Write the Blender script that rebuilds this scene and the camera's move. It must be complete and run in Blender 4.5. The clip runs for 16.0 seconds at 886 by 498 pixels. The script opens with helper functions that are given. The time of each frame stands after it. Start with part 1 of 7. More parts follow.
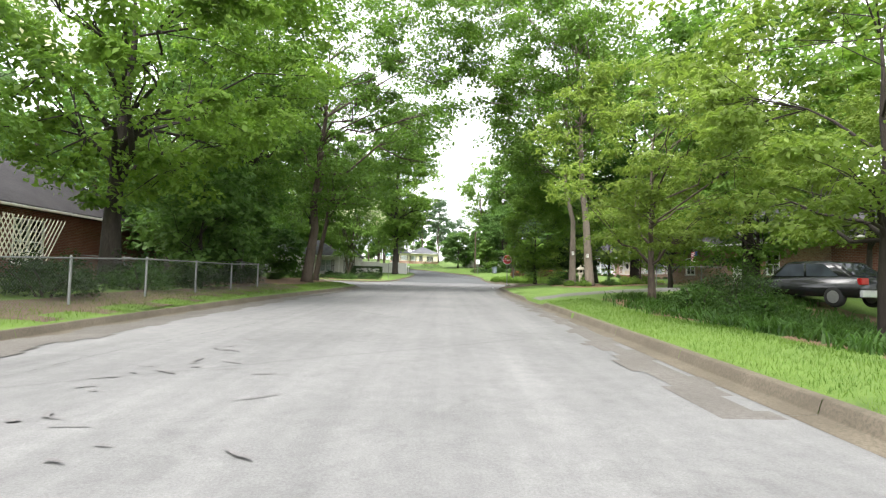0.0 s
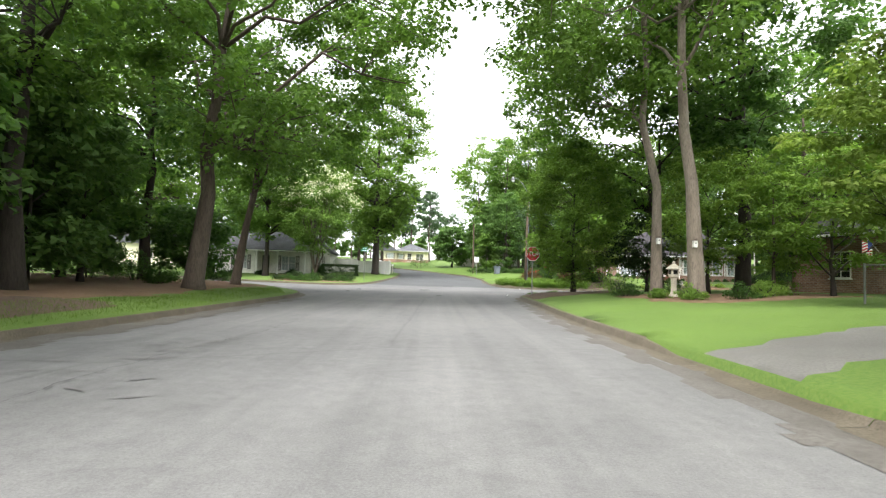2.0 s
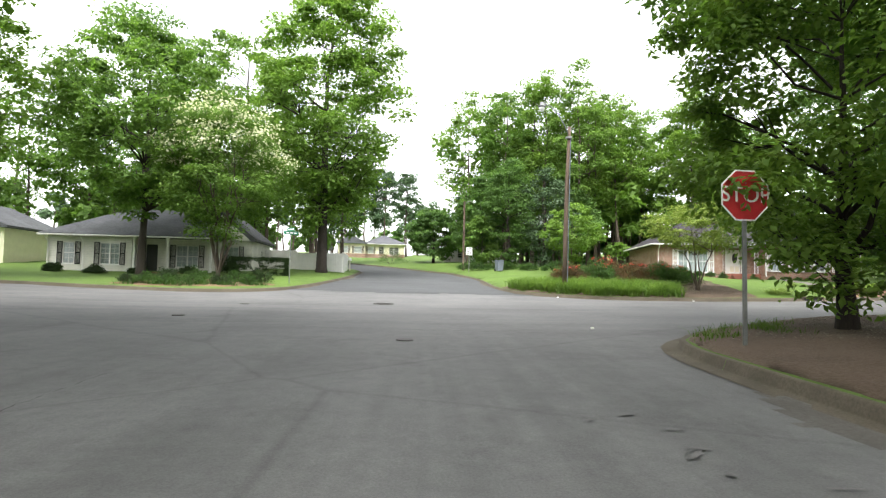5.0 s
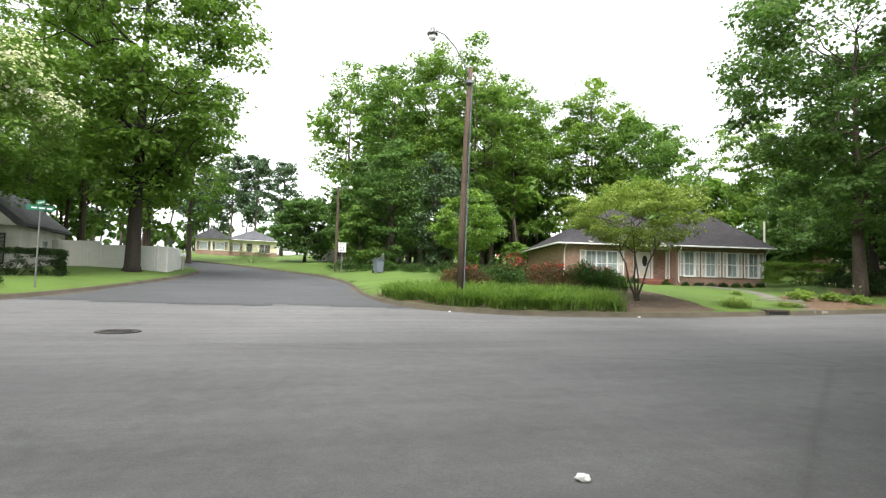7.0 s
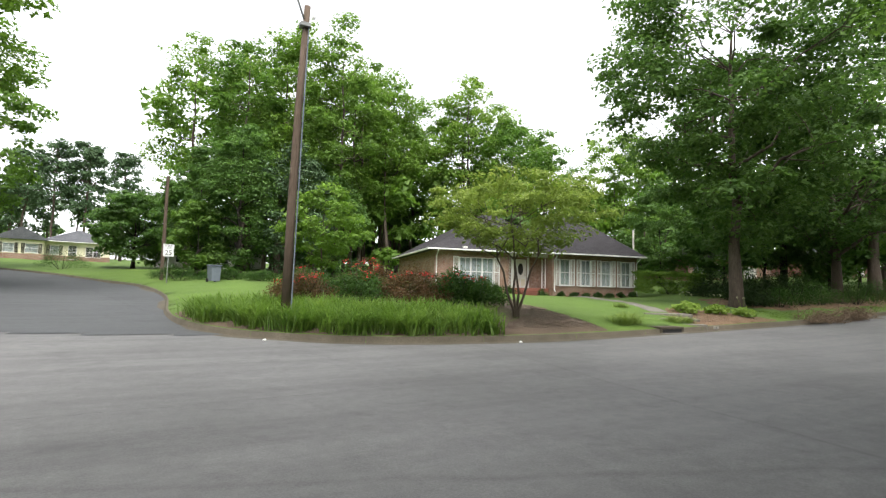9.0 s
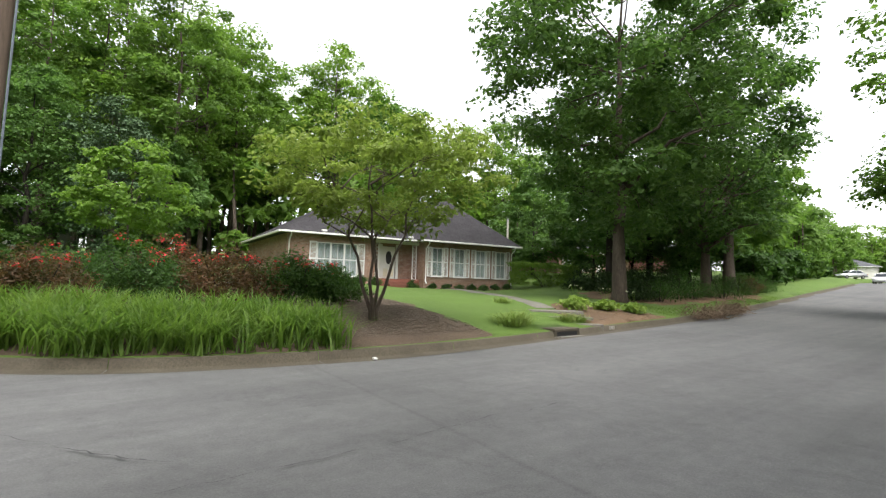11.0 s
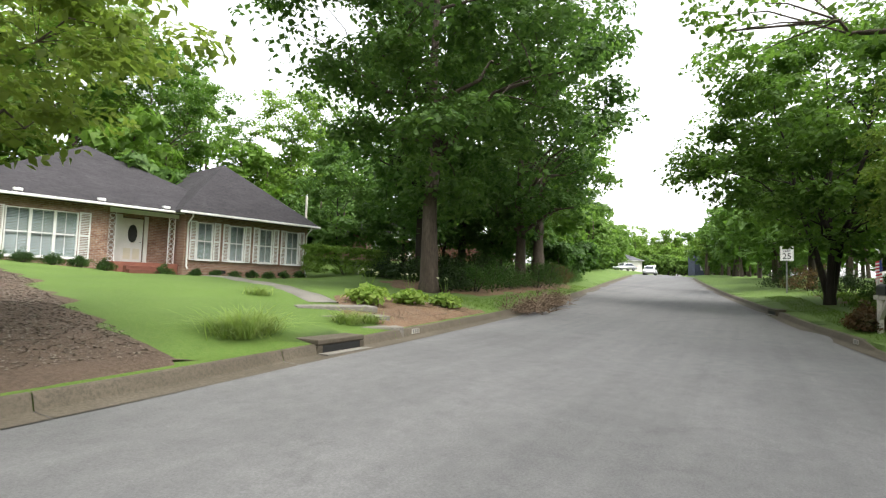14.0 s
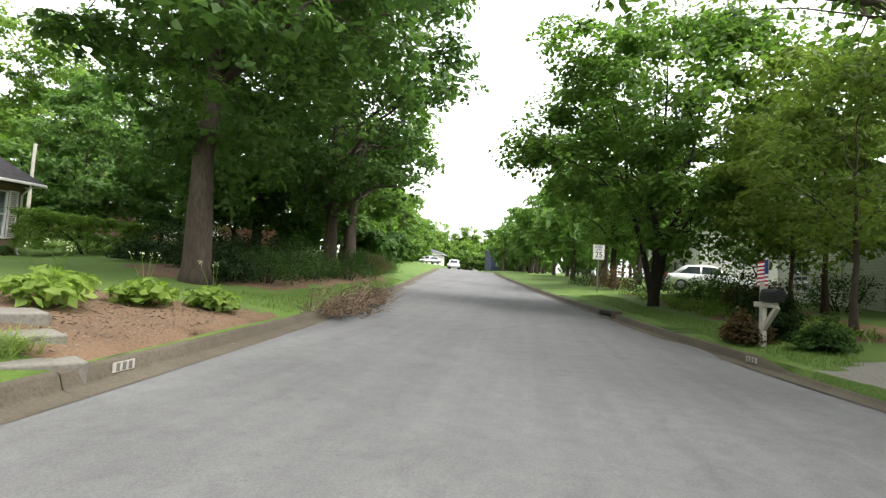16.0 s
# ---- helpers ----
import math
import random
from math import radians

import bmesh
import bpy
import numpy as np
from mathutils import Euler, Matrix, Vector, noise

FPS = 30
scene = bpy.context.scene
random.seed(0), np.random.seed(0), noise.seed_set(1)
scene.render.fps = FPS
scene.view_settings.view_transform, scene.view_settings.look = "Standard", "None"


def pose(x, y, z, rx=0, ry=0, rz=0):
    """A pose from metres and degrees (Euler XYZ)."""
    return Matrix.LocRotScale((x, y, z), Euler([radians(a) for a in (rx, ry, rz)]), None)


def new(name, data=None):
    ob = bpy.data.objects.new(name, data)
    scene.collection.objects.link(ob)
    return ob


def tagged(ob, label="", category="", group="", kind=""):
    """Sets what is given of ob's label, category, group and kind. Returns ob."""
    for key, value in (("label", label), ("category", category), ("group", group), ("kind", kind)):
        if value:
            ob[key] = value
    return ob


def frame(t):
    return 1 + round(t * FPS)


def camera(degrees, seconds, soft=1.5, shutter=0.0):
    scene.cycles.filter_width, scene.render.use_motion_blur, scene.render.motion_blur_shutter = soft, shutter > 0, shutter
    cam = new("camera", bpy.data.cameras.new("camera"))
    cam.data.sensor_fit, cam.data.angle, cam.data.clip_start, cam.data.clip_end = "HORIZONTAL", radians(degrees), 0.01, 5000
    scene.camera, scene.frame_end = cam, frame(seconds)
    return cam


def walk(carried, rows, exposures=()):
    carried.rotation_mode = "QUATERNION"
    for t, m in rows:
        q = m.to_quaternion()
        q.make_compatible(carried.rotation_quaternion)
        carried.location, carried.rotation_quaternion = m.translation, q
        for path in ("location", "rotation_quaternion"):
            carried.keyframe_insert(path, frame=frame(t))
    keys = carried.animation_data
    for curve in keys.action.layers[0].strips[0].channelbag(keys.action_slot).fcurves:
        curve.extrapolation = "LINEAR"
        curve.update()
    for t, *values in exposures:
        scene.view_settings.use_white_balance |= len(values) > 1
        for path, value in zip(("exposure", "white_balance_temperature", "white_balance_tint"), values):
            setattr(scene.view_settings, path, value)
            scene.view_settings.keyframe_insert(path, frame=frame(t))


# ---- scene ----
cam = camera(79.3, 16.0, 1.25)
# seconds, eye, then yaw, pitch and roll in degrees
ROWS = [
    (0.0, -0.028, 0.173, 1.374, -0.16, 3.16, -1.27),
    (0.5, -0.084, 3.705, 1.421, -0.65, 3.25, -1.39),
    (1.0, -0.003, 7.693, 1.473, -0.82, 3.30, -1.42),
    (1.5, 0.037, 11.793, 1.529, -0.99, 3.11, -1.36),
    (2.0, 0.001, 15.702, 1.581, -1.10, 3.17, -1.49),
    (2.5, 0.110, 19.656, 1.616, -1.23, 3.07, -1.48),
    (3.0, 0.172, 23.400, 1.645, -1.46, 2.94, -1.41),
    (5.5, 0.784, 40.125, 1.778, -4.92, 2.97, -0.97),
    (6.0, 1.249, 42.721, 1.786, -8.24, 3.00, -1.27),
    (6.5, 2.116, 44.736, 1.803, -11.74, 3.22, -1.58),
    (7.0, 2.944, 46.330, 1.838, -14.84, 3.49, -1.65),
    (7.5, 3.647, 47.593, 1.902, -18.04, 3.73, -1.54),
    (8.0, 4.352, 48.713, 1.964, -21.12, 4.04, -1.36),
    (8.5, 5.063, 49.753, 2.017, -24.32, 4.42, -1.43),
    (9.0, 5.657, 50.647, 2.058, -27.70, 4.65, -1.44),
    (11.5, 9.362, 54.916, 2.116, -44.61, 3.89, -1.76),
    (12.0, 10.131, 55.455, 2.114, -47.73, 3.80, -1.60),
    (12.5, 10.908, 55.859, 2.104, -50.73, 3.70, -1.45),
    (13.0, 11.810, 56.378, 2.081, -54.01, 3.67, -1.51),
    (13.5, 12.740, 56.790, 2.057, -57.24, 3.63, -1.71),
    (14.0, 13.708, 57.158, 2.032, -60.90, 3.67, -1.93),
    (14.5, 14.784, 57.537, 2.005, -65.35, 3.66, -2.27),
    (15.0, 15.846, 57.863, 1.994, -70.40, 3.68, -2.74),
    (15.5, 16.896, 58.405, 2.026, -76.48, 3.69, -3.18),
    (16.0, 17.975, 58.994, 2.070, -81.72, 3.64, -3.57),
]
walk(cam, [(t, pose(x, y, z, 90 + pitch, roll, yaw)) for t, x, y, z, yaw, pitch, roll in ROWS], [(0, 2.35), (3.0, 2.38), (5.5, 2.2), (8.0, 1.85), (11.5, 1.72), (13.0, 1.9), (14.5, 2.05), (16, 2.15)])

# ---- world and light: a bright overcast afternoon ----
world = bpy.data.worlds.new("overcast_sky")
scene.world = world
world.use_nodes = True
wn, wl = world.node_tree.nodes, world.node_tree.links
wn.clear()
sky = wn.new("ShaderNodeTexSky")
sky.sky_type, sky.sun_disc = "NISHITA", False
sky.sun_elevation, sky.sun_rotation = radians(62), radians(200)
sky.air_density, sky.dust_density, sky.ozone_density = 1.0, 2.5, 1.0
veil = wn.new("ShaderNodeHueSaturation")
veil.inputs["Saturation"].default_value = 0.12
bg = wn.new("ShaderNodeBackground")
bg.inputs["Strength"].default_value = 0.15
wout = wn.new("ShaderNodeOutputWorld")
wl.new(sky.outputs[0], veil.inputs["Color"])
wl.new(veil.outputs[0], bg.inputs["Color"])
wl.new(bg.outputs[0], wout.inputs["Surface"])
sun = new("sun", bpy.data.lights.new("sun", "SUN"))
sun.data.energy, sun.data.angle, sun.data.color = 1.1, radians(40), (1.0, 0.96, 0.9)
sun.matrix_world = pose(0, 0, 60, 28, 0, -20)



# ---- materials ----
def nodes_of(name):
    m = bpy.data.materials.new(name)
    m.use_nodes = True
    nt = m.node_tree
    return m, nt, nt.nodes["Principled BSDF"]


def ramp(nt, fac, stops):
    r = nt.nodes.new("ShaderNodeValToRGB")
    el = r.color_ramp.elements
    while len(el) < len(stops):
        el.new(0.5)
    for e, (p, c) in zip(el, stops):
        e.position, e.color = p, (*c, 1)
    nt.links.new(fac, r.inputs[0])
    return r.outputs[0]


def noise_tex(nt, scale, detail=4.0, rough=0.55, coord="Object", stretch=None, distortion=0.0):
    tc = nt.nodes.new("ShaderNodeTexCoord")
    n = nt.nodes.new("ShaderNodeTexNoise")
    n.inputs["Scale"].default_value, n.inputs["Detail"].default_value, n.inputs["Roughness"].default_value = scale, detail, rough
    n.inputs["Distortion"].default_value = distortion
    src = tc.outputs[coord]
    if stretch:
        mp = nt.nodes.new("ShaderNodeMapping")
        mp.inputs["Scale"].default_value = stretch
        nt.links.new(src, mp.inputs[0])
        src = mp.outputs[0]
    nt.links.new(src, n.inputs["Vector"])
    return n.outputs["Fac"]


def mix(nt, fac, a, b, mode="MIX"):
    m = nt.nodes.new("ShaderNodeMix")
    m.data_type, m.blend_type = "RGBA", mode
    for sock, v in ((m.inputs[0], fac), (m.inputs[6], a), (m.inputs[7], b)):
        if isinstance(v, (int, float)):
            sock.default_value = v
        elif isinstance(v, tuple):
            sock.default_value = (*v, 1)
        else:
            nt.links.new(v, sock)
    return m.outputs[2]


def bump(nt, bsdf, fac, strength=0.3, dist=0.02):
    b = nt.nodes.new("ShaderNodeBump")
    b.inputs["Strength"].default_value, b.inputs["Distance"].default_value = strength, dist
    nt.links.new(fac, b.inputs["Height"])
    nt.links.new(b.outputs[0], bsdf.inputs["Normal"])


def two_scale(name, c1, c2, c3, s1=0.6, s2=12.0, rough=0.8, bstr=0.3, bdist=0.01, per_piece=0.0, coord="Object", spec=0.3, stretch=None):
    """A surface whose colour wanders at a coarse and at a fine scale, with fine relief."""
    m, nt, b = nodes_of(name)
    coarse = ramp(nt, noise_tex(nt, s1, 3, coord=coord, stretch=stretch), [(0.3, c1), (0.7, c2)])
    fine = noise_tex(nt, s2, 6, 0.7, coord=coord, stretch=stretch)
    col = mix(nt, ramp(nt, fine, [(0.4, (0, 0, 0)), (0.75, (1, 1, 1))]), coarse, c3)
    if per_piece:
        oi = nt.nodes.new("ShaderNodeObjectInfo")
        tone = ramp(nt, oi.outputs["Random"], [(0, (1 - per_piece,) * 3), (1, (1 + per_piece * 0.4,) * 3)])
        col = mix(nt, 1.0, col, tone, "MULTIPLY")
    nt.links.new(col, b.inputs["Base Color"])
    b.inputs["Roughness"].default_value, b.inputs["Specular IOR Level"].default_value = rough, spec
    bump(nt, b, fine, bstr, bdist)
    return m


def plain(name, col, rough=0.5, metal=0.0, var=0.12, scale=8.0, spec=0.4):
    m, nt, b = nodes_of(name)
    lo, hi = tuple(c * (1 - var) for c in col), tuple(min(1, c * (1 + var)) for c in col)
    n = noise_tex(nt, scale, 5, 0.65)
    nt.links.new(ramp(nt, n, [(0.3, lo), (0.7, hi)]), b.inputs["Base Color"])
    b.inputs["Roughness"].default_value, b.inputs["Metallic"].default_value = rough, metal
    b.inputs["Specular IOR Level"].default_value = spec
    bump(nt, b, n, 0.08, 0.004)
    return m


def leaf_mat(name, dark, mid, light, scale=0.9, through_light=0.52):
    m, nt, b = nodes_of(name)
    coarse = noise_tex(nt, scale, 2)
    fine = noise_tex(nt, 9.0, 2)
    oi = nt.nodes.new("ShaderNodeObjectInfo")
    col = ramp(nt, coarse, [(0.3, dark), (0.5, mid), (0.72, light)])
    col = mix(nt, ramp(nt, fine, [(0.35, (0, 0, 0)), (0.65, (0.6, 0.6, 0.6))]), col, light)
    tone = ramp(nt, oi.outputs["Random"], [(0, (0.82, 0.86, 0.8)), (1, (1.15, 1.08, 1.1))])
    col = mix(nt, 1.0, col, tone, "MULTIPLY")
    nt.links.new(col, b.inputs["Base Color"])
    b.inputs["Roughness"].default_value, b.inputs["Specular IOR Level"].default_value = 0.55, 0.25
    tr = nt.nodes.new("ShaderNodeBsdfTranslucent")
    nt.links.new(mix(nt, 1.0, col, (1.12, 1.22, 0.78), "MULTIPLY"), tr.inputs["Color"])
    ms = nt.nodes.new("ShaderNodeMixShader")
    ms.inputs[0].default_value = through_light
    nt.links.new(b.outputs[0], ms.inputs[1])
    nt.links.new(tr.outputs[0], ms.inputs[2])
    nt.links.new(ms.outputs[0], nt.nodes["Material Output"].inputs["Surface"])
    return m


def brick_tone(name, c1, c2, c3):
    return two_scale(name, c1, c2, c3, 5.0, 40.0, 0.85, 0.35, 0.004, per_piece=0.45, coord="Object")


def glass_mat(name, tint=(0.05, 0.06, 0.07), rough=0.04):
    m, nt, b = nodes_of(name)
    n = noise_tex(nt, 1.5, 2)
    nt.links.new(ramp(nt, n, [(0.3, tuple(c * 0.7 for c in tint)), (0.7, tuple(c * 1.4 for c in tint))]), b.inputs["Base Color"])
    b.inputs["Roughness"].default_value, b.inputs["Specular IOR Level"].default_value = rough, 0.6
    return m


def asphalt_mat(name, base, worn, oil, patch):
    """Old sun-bleached asphalt: aggregate, wheel tracks, stains and hairline cracks."""
    m, nt, b = nodes_of(name)
    coarse = ramp(nt, noise_tex(nt, 0.22, 4, 0.6), [(0.3, base), (0.7, worn)])
    stains = noise_tex(nt, 0.9, 6, 0.7, distortion=0.8)
    col = mix(nt, ramp(nt, stains, [(0.55, (0, 0, 0)), (0.78, (patch, patch, patch))]), coarse, oil)
    grit = noise_tex(nt, 55.0, 3, 0.8)
    col = mix(nt, 1.0, col, ramp(nt, grit, [(0.25, (0.72, 0.72, 0.72)), (0.75, (1.2, 1.2, 1.2))]), "MULTIPLY")
    # worn wheel tracks: along y on the first street, along x on the cross street
    tc = nt.nodes.new("ShaderNodeTexCoord")
    sep = nt.nodes.new("ShaderNodeSeparateXYZ")
    nt.links.new(tc.outputs["Object"], sep.inputs[0])
    bend = nt.nodes.new("ShaderNodeMapRange")
    bend.inputs["From Min"].default_value, bend.inputs["From Max"].default_value = 42.0, 52.0
    nt.links.new(sep.outputs[1], bend.inputs["Value"])
    tracks = mix(nt, bend.outputs[0], ramp(nt, noise_tex(nt, 1.0, 5, 0.65, stretch=(1.6, 0.035, 1)), [(0.3, (0.84, 0.84, 0.84)), (0.7, (1.14, 1.14, 1.13))]),
                 ramp(nt, noise_tex(nt, 1.0, 5, 0.65, stretch=(0.035, 1.6, 1)), [(0.3, (0.86, 0.86, 0.86)), (0.7, (1.12, 1.12, 1.11))]))
    col = mix(nt, 1.0, col, tracks, "MULTIPLY")
    blotch = noise_tex(nt, 4.5, 5, 0.75)
    col = mix(nt, 1.0, col, ramp(nt, blotch, [(0.3, (0.86, 0.86, 0.865)), (0.7, (1.1, 1.1, 1.09))]), "MULTIPLY")
    vo = nt.nodes.new("ShaderNodeTexVoronoi")
    vo.feature = "DISTANCE_TO_EDGE"
    vo.inputs["Scale"].default_value = 0.07
    wob = nt.nodes.new("ShaderNodeTexNoise")
    wob.inputs["Scale"].default_value = 0.8
    wob.inputs["Detail"].default_value = 6
    nt.links.new(tc.outputs["Object"], wob.inputs["Vector"])
    wv = mix(nt, 0.14, tc.outputs["Object"], wob.outputs["Color"], "ADD")
    nt.links.new(wv, vo.inputs["Vector"])
    crack = ramp(nt, vo.outputs["Distance"], [(0.0, (0.55, 0.55, 0.55)), (0.0035, (1, 1, 1))])
    col = mix(nt, 0.35, col, crack, "MULTIPLY")
    nt.links.new(col, b.inputs["Base Color"])
    b.inputs["Roughness"].default_value, b.inputs["Specular IOR Level"].default_value = 0.85, 0.25
    bump(nt, b, grit, 0.35, 0.006)
    return m


M = {}
M["asphalt"] = asphalt_mat("asphalt_old", (0.107, 0.1065, 0.107), (0.15, 0.149, 0.149), (0.07, 0.07, 0.07), 0.6)
M["asphalt_side"] = asphalt_mat("asphalt_side_street", (0.06, 0.062, 0.066), (0.08, 0.083, 0.087), (0.04, 0.04, 0.04), 0.4)
M["patch"] = two_scale("asphalt_patch", (0.085, 0.08, 0.08), (0.11, 0.106, 0.105), (0.14, 0.137, 0.136), 1.5, 50, 0.85, 0.3, 0.006)
M["tar"] = two_scale("crack_tar", (0.03, 0.03, 0.031), (0.045, 0.045, 0.046), (0.065, 0.064, 0.063), 1.5, 50, 0.85, 0.3, 0.006)
M["kerb"] = two_scale("kerb_concrete", (0.07, 0.058, 0.042), (0.115, 0.097, 0.072), (0.045, 0.04, 0.028), 1.3, 30, 0.9, 0.4, 0.006)
M["concrete"] = two_scale("worn_concrete", (0.15, 0.14, 0.122), (0.21, 0.196, 0.172), (0.10, 0.092, 0.08), 0.9, 30, 0.9, 0.35, 0.006)
M["drive_grey"] = two_scale("grey_drive_concrete", (0.1, 0.097, 0.09), (0.14, 0.136, 0.127), (0.075, 0.072, 0.067), 0.7, 30, 0.9, 0.35, 0.006)
# near-black that paints the shade inside hollows
M["drain"] = plain("hollow_dark", (0.012, 0.012, 0.012), 0.9)
M["lawn"] = two_scale("lawn_ground", (0.05, 0.098, 0.015), (0.08, 0.145, 0.022), (0.112, 0.155, 0.034), 0.35, 22, 0.9, 0.6, 0.03)
M["mulch"] = two_scale("pine_straw_mulch", (0.085, 0.05, 0.03), (0.14, 0.085, 0.05), (0.2, 0.135, 0.085), 1.2, 25, 0.95, 0.9, 0.03)
M["litter_bed"] = two_scale("grey_leaf_mould", (0.056, 0.038, 0.027), (0.092, 0.064, 0.045), (0.13, 0.096, 0.07), 1.2, 22, 0.95, 0.9, 0.03)
M["dry_leaf"] = two_scale("dry_leaf", (0.13, 0.105, 0.08), (0.19, 0.16, 0.128), (0.24, 0.21, 0.172), 6, 30, 0.95)
M["soil"] = two_scale("gutter_dirt", (0.082, 0.076, 0.068), (0.112, 0.105, 0.096), (0.062, 0.056, 0.05), 1.5, 20, 0.95, 0.7, 0.015)
M["bark"] = two_scale("bark_grey_brown", (0.07, 0.052, 0.04), (0.12, 0.095, 0.075), (0.04, 0.03, 0.024), 3, 26, 0.95, 0.9, 0.03, stretch=(1, 1, 0.18))
M["bark_pale"] = two_scale("bark_pale", (0.16, 0.13, 0.105), (0.24, 0.2, 0.165), (0.09, 0.07, 0.055), 3, 26, 0.95, 0.8, 0.02, stretch=(1, 1, 0.2))
M["bark_dark"] = two_scale("bark_dark", (0.03, 0.024, 0.02), (0.055, 0.045, 0.037), (0.02, 0.016, 0.014), 3, 26, 0.95, 0.9, 0.03, stretch=(1, 1, 0.2))
M["leaf_oak"] = leaf_mat("leaf_oak", (0.05, 0.105, 0.022), (0.092, 0.175, 0.034), (0.15, 0.25, 0.052))
M["leaf_deep"] = leaf_mat("leaf_deep", (0.042, 0.092, 0.027), (0.074, 0.15, 0.038), (0.12, 0.212, 0.055))
M["leaf_fresh"] = leaf_mat("leaf_fresh", (0.075, 0.145, 0.022), (0.125, 0.22, 0.036), (0.185, 0.29, 0.056))
M["leaf_dogwood"] = leaf_mat("leaf_dogwood", (0.1, 0.155, 0.032), (0.155, 0.225, 0.045), (0.22, 0.29, 0.068))
M["leaf_pine"] = leaf_mat("leaf_pine", (0.03, 0.062, 0.03), (0.05, 0.095, 0.043), (0.08, 0.135, 0.06), through_light=0.15)
M["leaf_hedge"] = leaf_mat("leaf_hedge", (0.018, 0.045, 0.012), (0.035, 0.08, 0.018), (0.065, 0.13, 0.028), 3.0)
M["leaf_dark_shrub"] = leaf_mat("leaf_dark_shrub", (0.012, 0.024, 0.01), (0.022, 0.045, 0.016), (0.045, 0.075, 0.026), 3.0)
M["leaf_rusty"] = leaf_mat("leaf_rusty", (0.03, 0.05, 0.016), (0.075, 0.06, 0.028), (0.13, 0.065, 0.035), 2.0)
M["tuft_blade"] = leaf_mat("tuft_blade", (0.13, 0.2, 0.05), (0.2, 0.27, 0.075), (0.27, 0.33, 0.12), 3.0)
M["grass_blade"] = leaf_mat("grass_blade", (0.05, 0.1, 0.014), (0.078, 0.142, 0.02), (0.115, 0.18, 0.034), 1.5)
M["lily_blade"] = leaf_mat("lily_blade", (0.056, 0.115, 0.021), (0.1, 0.178, 0.033), (0.18, 0.27, 0.062), 1.0)
# deep crown shade of the two street oaks, put into the leaf colour
M["leaf_oak_shaded"] = leaf_mat("leaf_oak_shaded", (0.035, 0.076, 0.024), (0.062, 0.126, 0.034), (0.112, 0.195, 0.05))
M["leaf_hosta"] = leaf_mat("leaf_hosta", (0.12, 0.21, 0.04), (0.17, 0.27, 0.05), (0.22, 0.31, 0.07), 3.0)
M["blossom_white"] = leaf_mat("blossom_white", (0.5, 0.5, 0.38), (0.65, 0.64, 0.52), (0.75, 0.74, 0.64), 2.0)
M["blossom_red"] = leaf_mat("blossom_red", (0.35, 0.02, 0.03), (0.5, 0.03, 0.04), (0.6, 0.08, 0.08), 2.0)
M["dead_twig"] = two_scale("dead_twig", (0.11, 0.075, 0.05), (0.17, 0.12, 0.085), (0.2, 0.15, 0.1), 2, 20, 0.95)
M["brick"] = brick_tone("brick_red_brown", (0.21, 0.085, 0.05), (0.33, 0.15, 0.09), (0.42, 0.25, 0.17))
M["brick_dark"] = brick_tone("brick_dark_red", (0.12, 0.04, 0.03), (0.19, 0.07, 0.045), (0.26, 0.12, 0.085))
M["mortar"] = two_scale("mortar", (0.32, 0.28, 0.24), (0.4, 0.36, 0.32), (0.25, 0.22, 0.19), 2, 40, 0.95)
M["shingle"] = two_scale("roof_shingle_charcoal", (0.035, 0.034, 0.038), (0.055, 0.053, 0.058), (0.08, 0.077, 0.08), 0.8, 18, 0.9, 0.4, 0.01, stretch=(1, 1, 3))
M["shingle_grey"] = two_scale("roof_shingle_grey", (0.06, 0.063, 0.07), (0.09, 0.093, 0.10), (0.12, 0.12, 0.125), 0.8, 18, 0.9, 0.4, 0.01, stretch=(1, 1, 3))
M["white"] = plain("white_paint", (0.66, 0.65, 0.62), 0.45, 0, 0.06, 3)
M["cream"] = plain("cream_paint", (0.62, 0.58, 0.46), 0.5, 0, 0.06, 3)
M["siding"] = plain("siding_off_white", (0.60, 0.58, 0.53), 0.55, 0, 0.06, 2)
M["siding_yellow"] = plain("siding_pale_yellow", (0.66, 0.63, 0.45), 0.55, 0, 0.06, 2)
M["siding_grey"] = plain("siding_slate", (0.07, 0.085, 0.12), 0.55, 0, 0.1, 2)
M["black"] = plain("black_paint", (0.012, 0.012, 0.014), 0.45, 0, 0.2)
M["glass"] = glass_mat("window_glass")
M["blind"] = plain("window_blind", (0.4, 0.44, 0.44), 0.6, 0, 0.08, 20)
M["metal"] = plain("galvanised_steel", (0.2, 0.205, 0.2), 0.6, 0.6, 0.15, 15)
M["wood_pole"] = two_scale("weathered_pole", (0.085, 0.06, 0.043), (0.135, 0.10, 0.075), (0.06, 0.045, 0.033), 2, 30, 0.95, 0.7, 0.01, stretch=(1, 1, 0.1))
M["wood"] = two_scale("weathered_deck_wood", (0.10, 0.075, 0.06), (0.16, 0.125, 0.1), (0.07, 0.055, 0.045), 2, 30, 0.9)
M["wood_pale"] = two_scale("pale_post_wood", (0.45, 0.42, 0.37), (0.58, 0.55, 0.49), (0.36, 0.33, 0.28), 2, 25, 0.8)
M["stone"] = two_scale("carved_stone", (0.42, 0.38, 0.30), (0.55, 0.5, 0.41), (0.3, 0.27, 0.22), 3, 30, 0.9, 0.5, 0.01)
M["sign_red"] = plain("sign_red", (0.42, 0.02, 0.025), 0.4, 0, 0.15, 6)
M["sign_white"] = plain("sign_white", (0.78, 0.78, 0.76), 0.4, 0, 0.05)
M["sign_green"] = plain("sign_green", (0.03, 0.17, 0.10), 0.4)
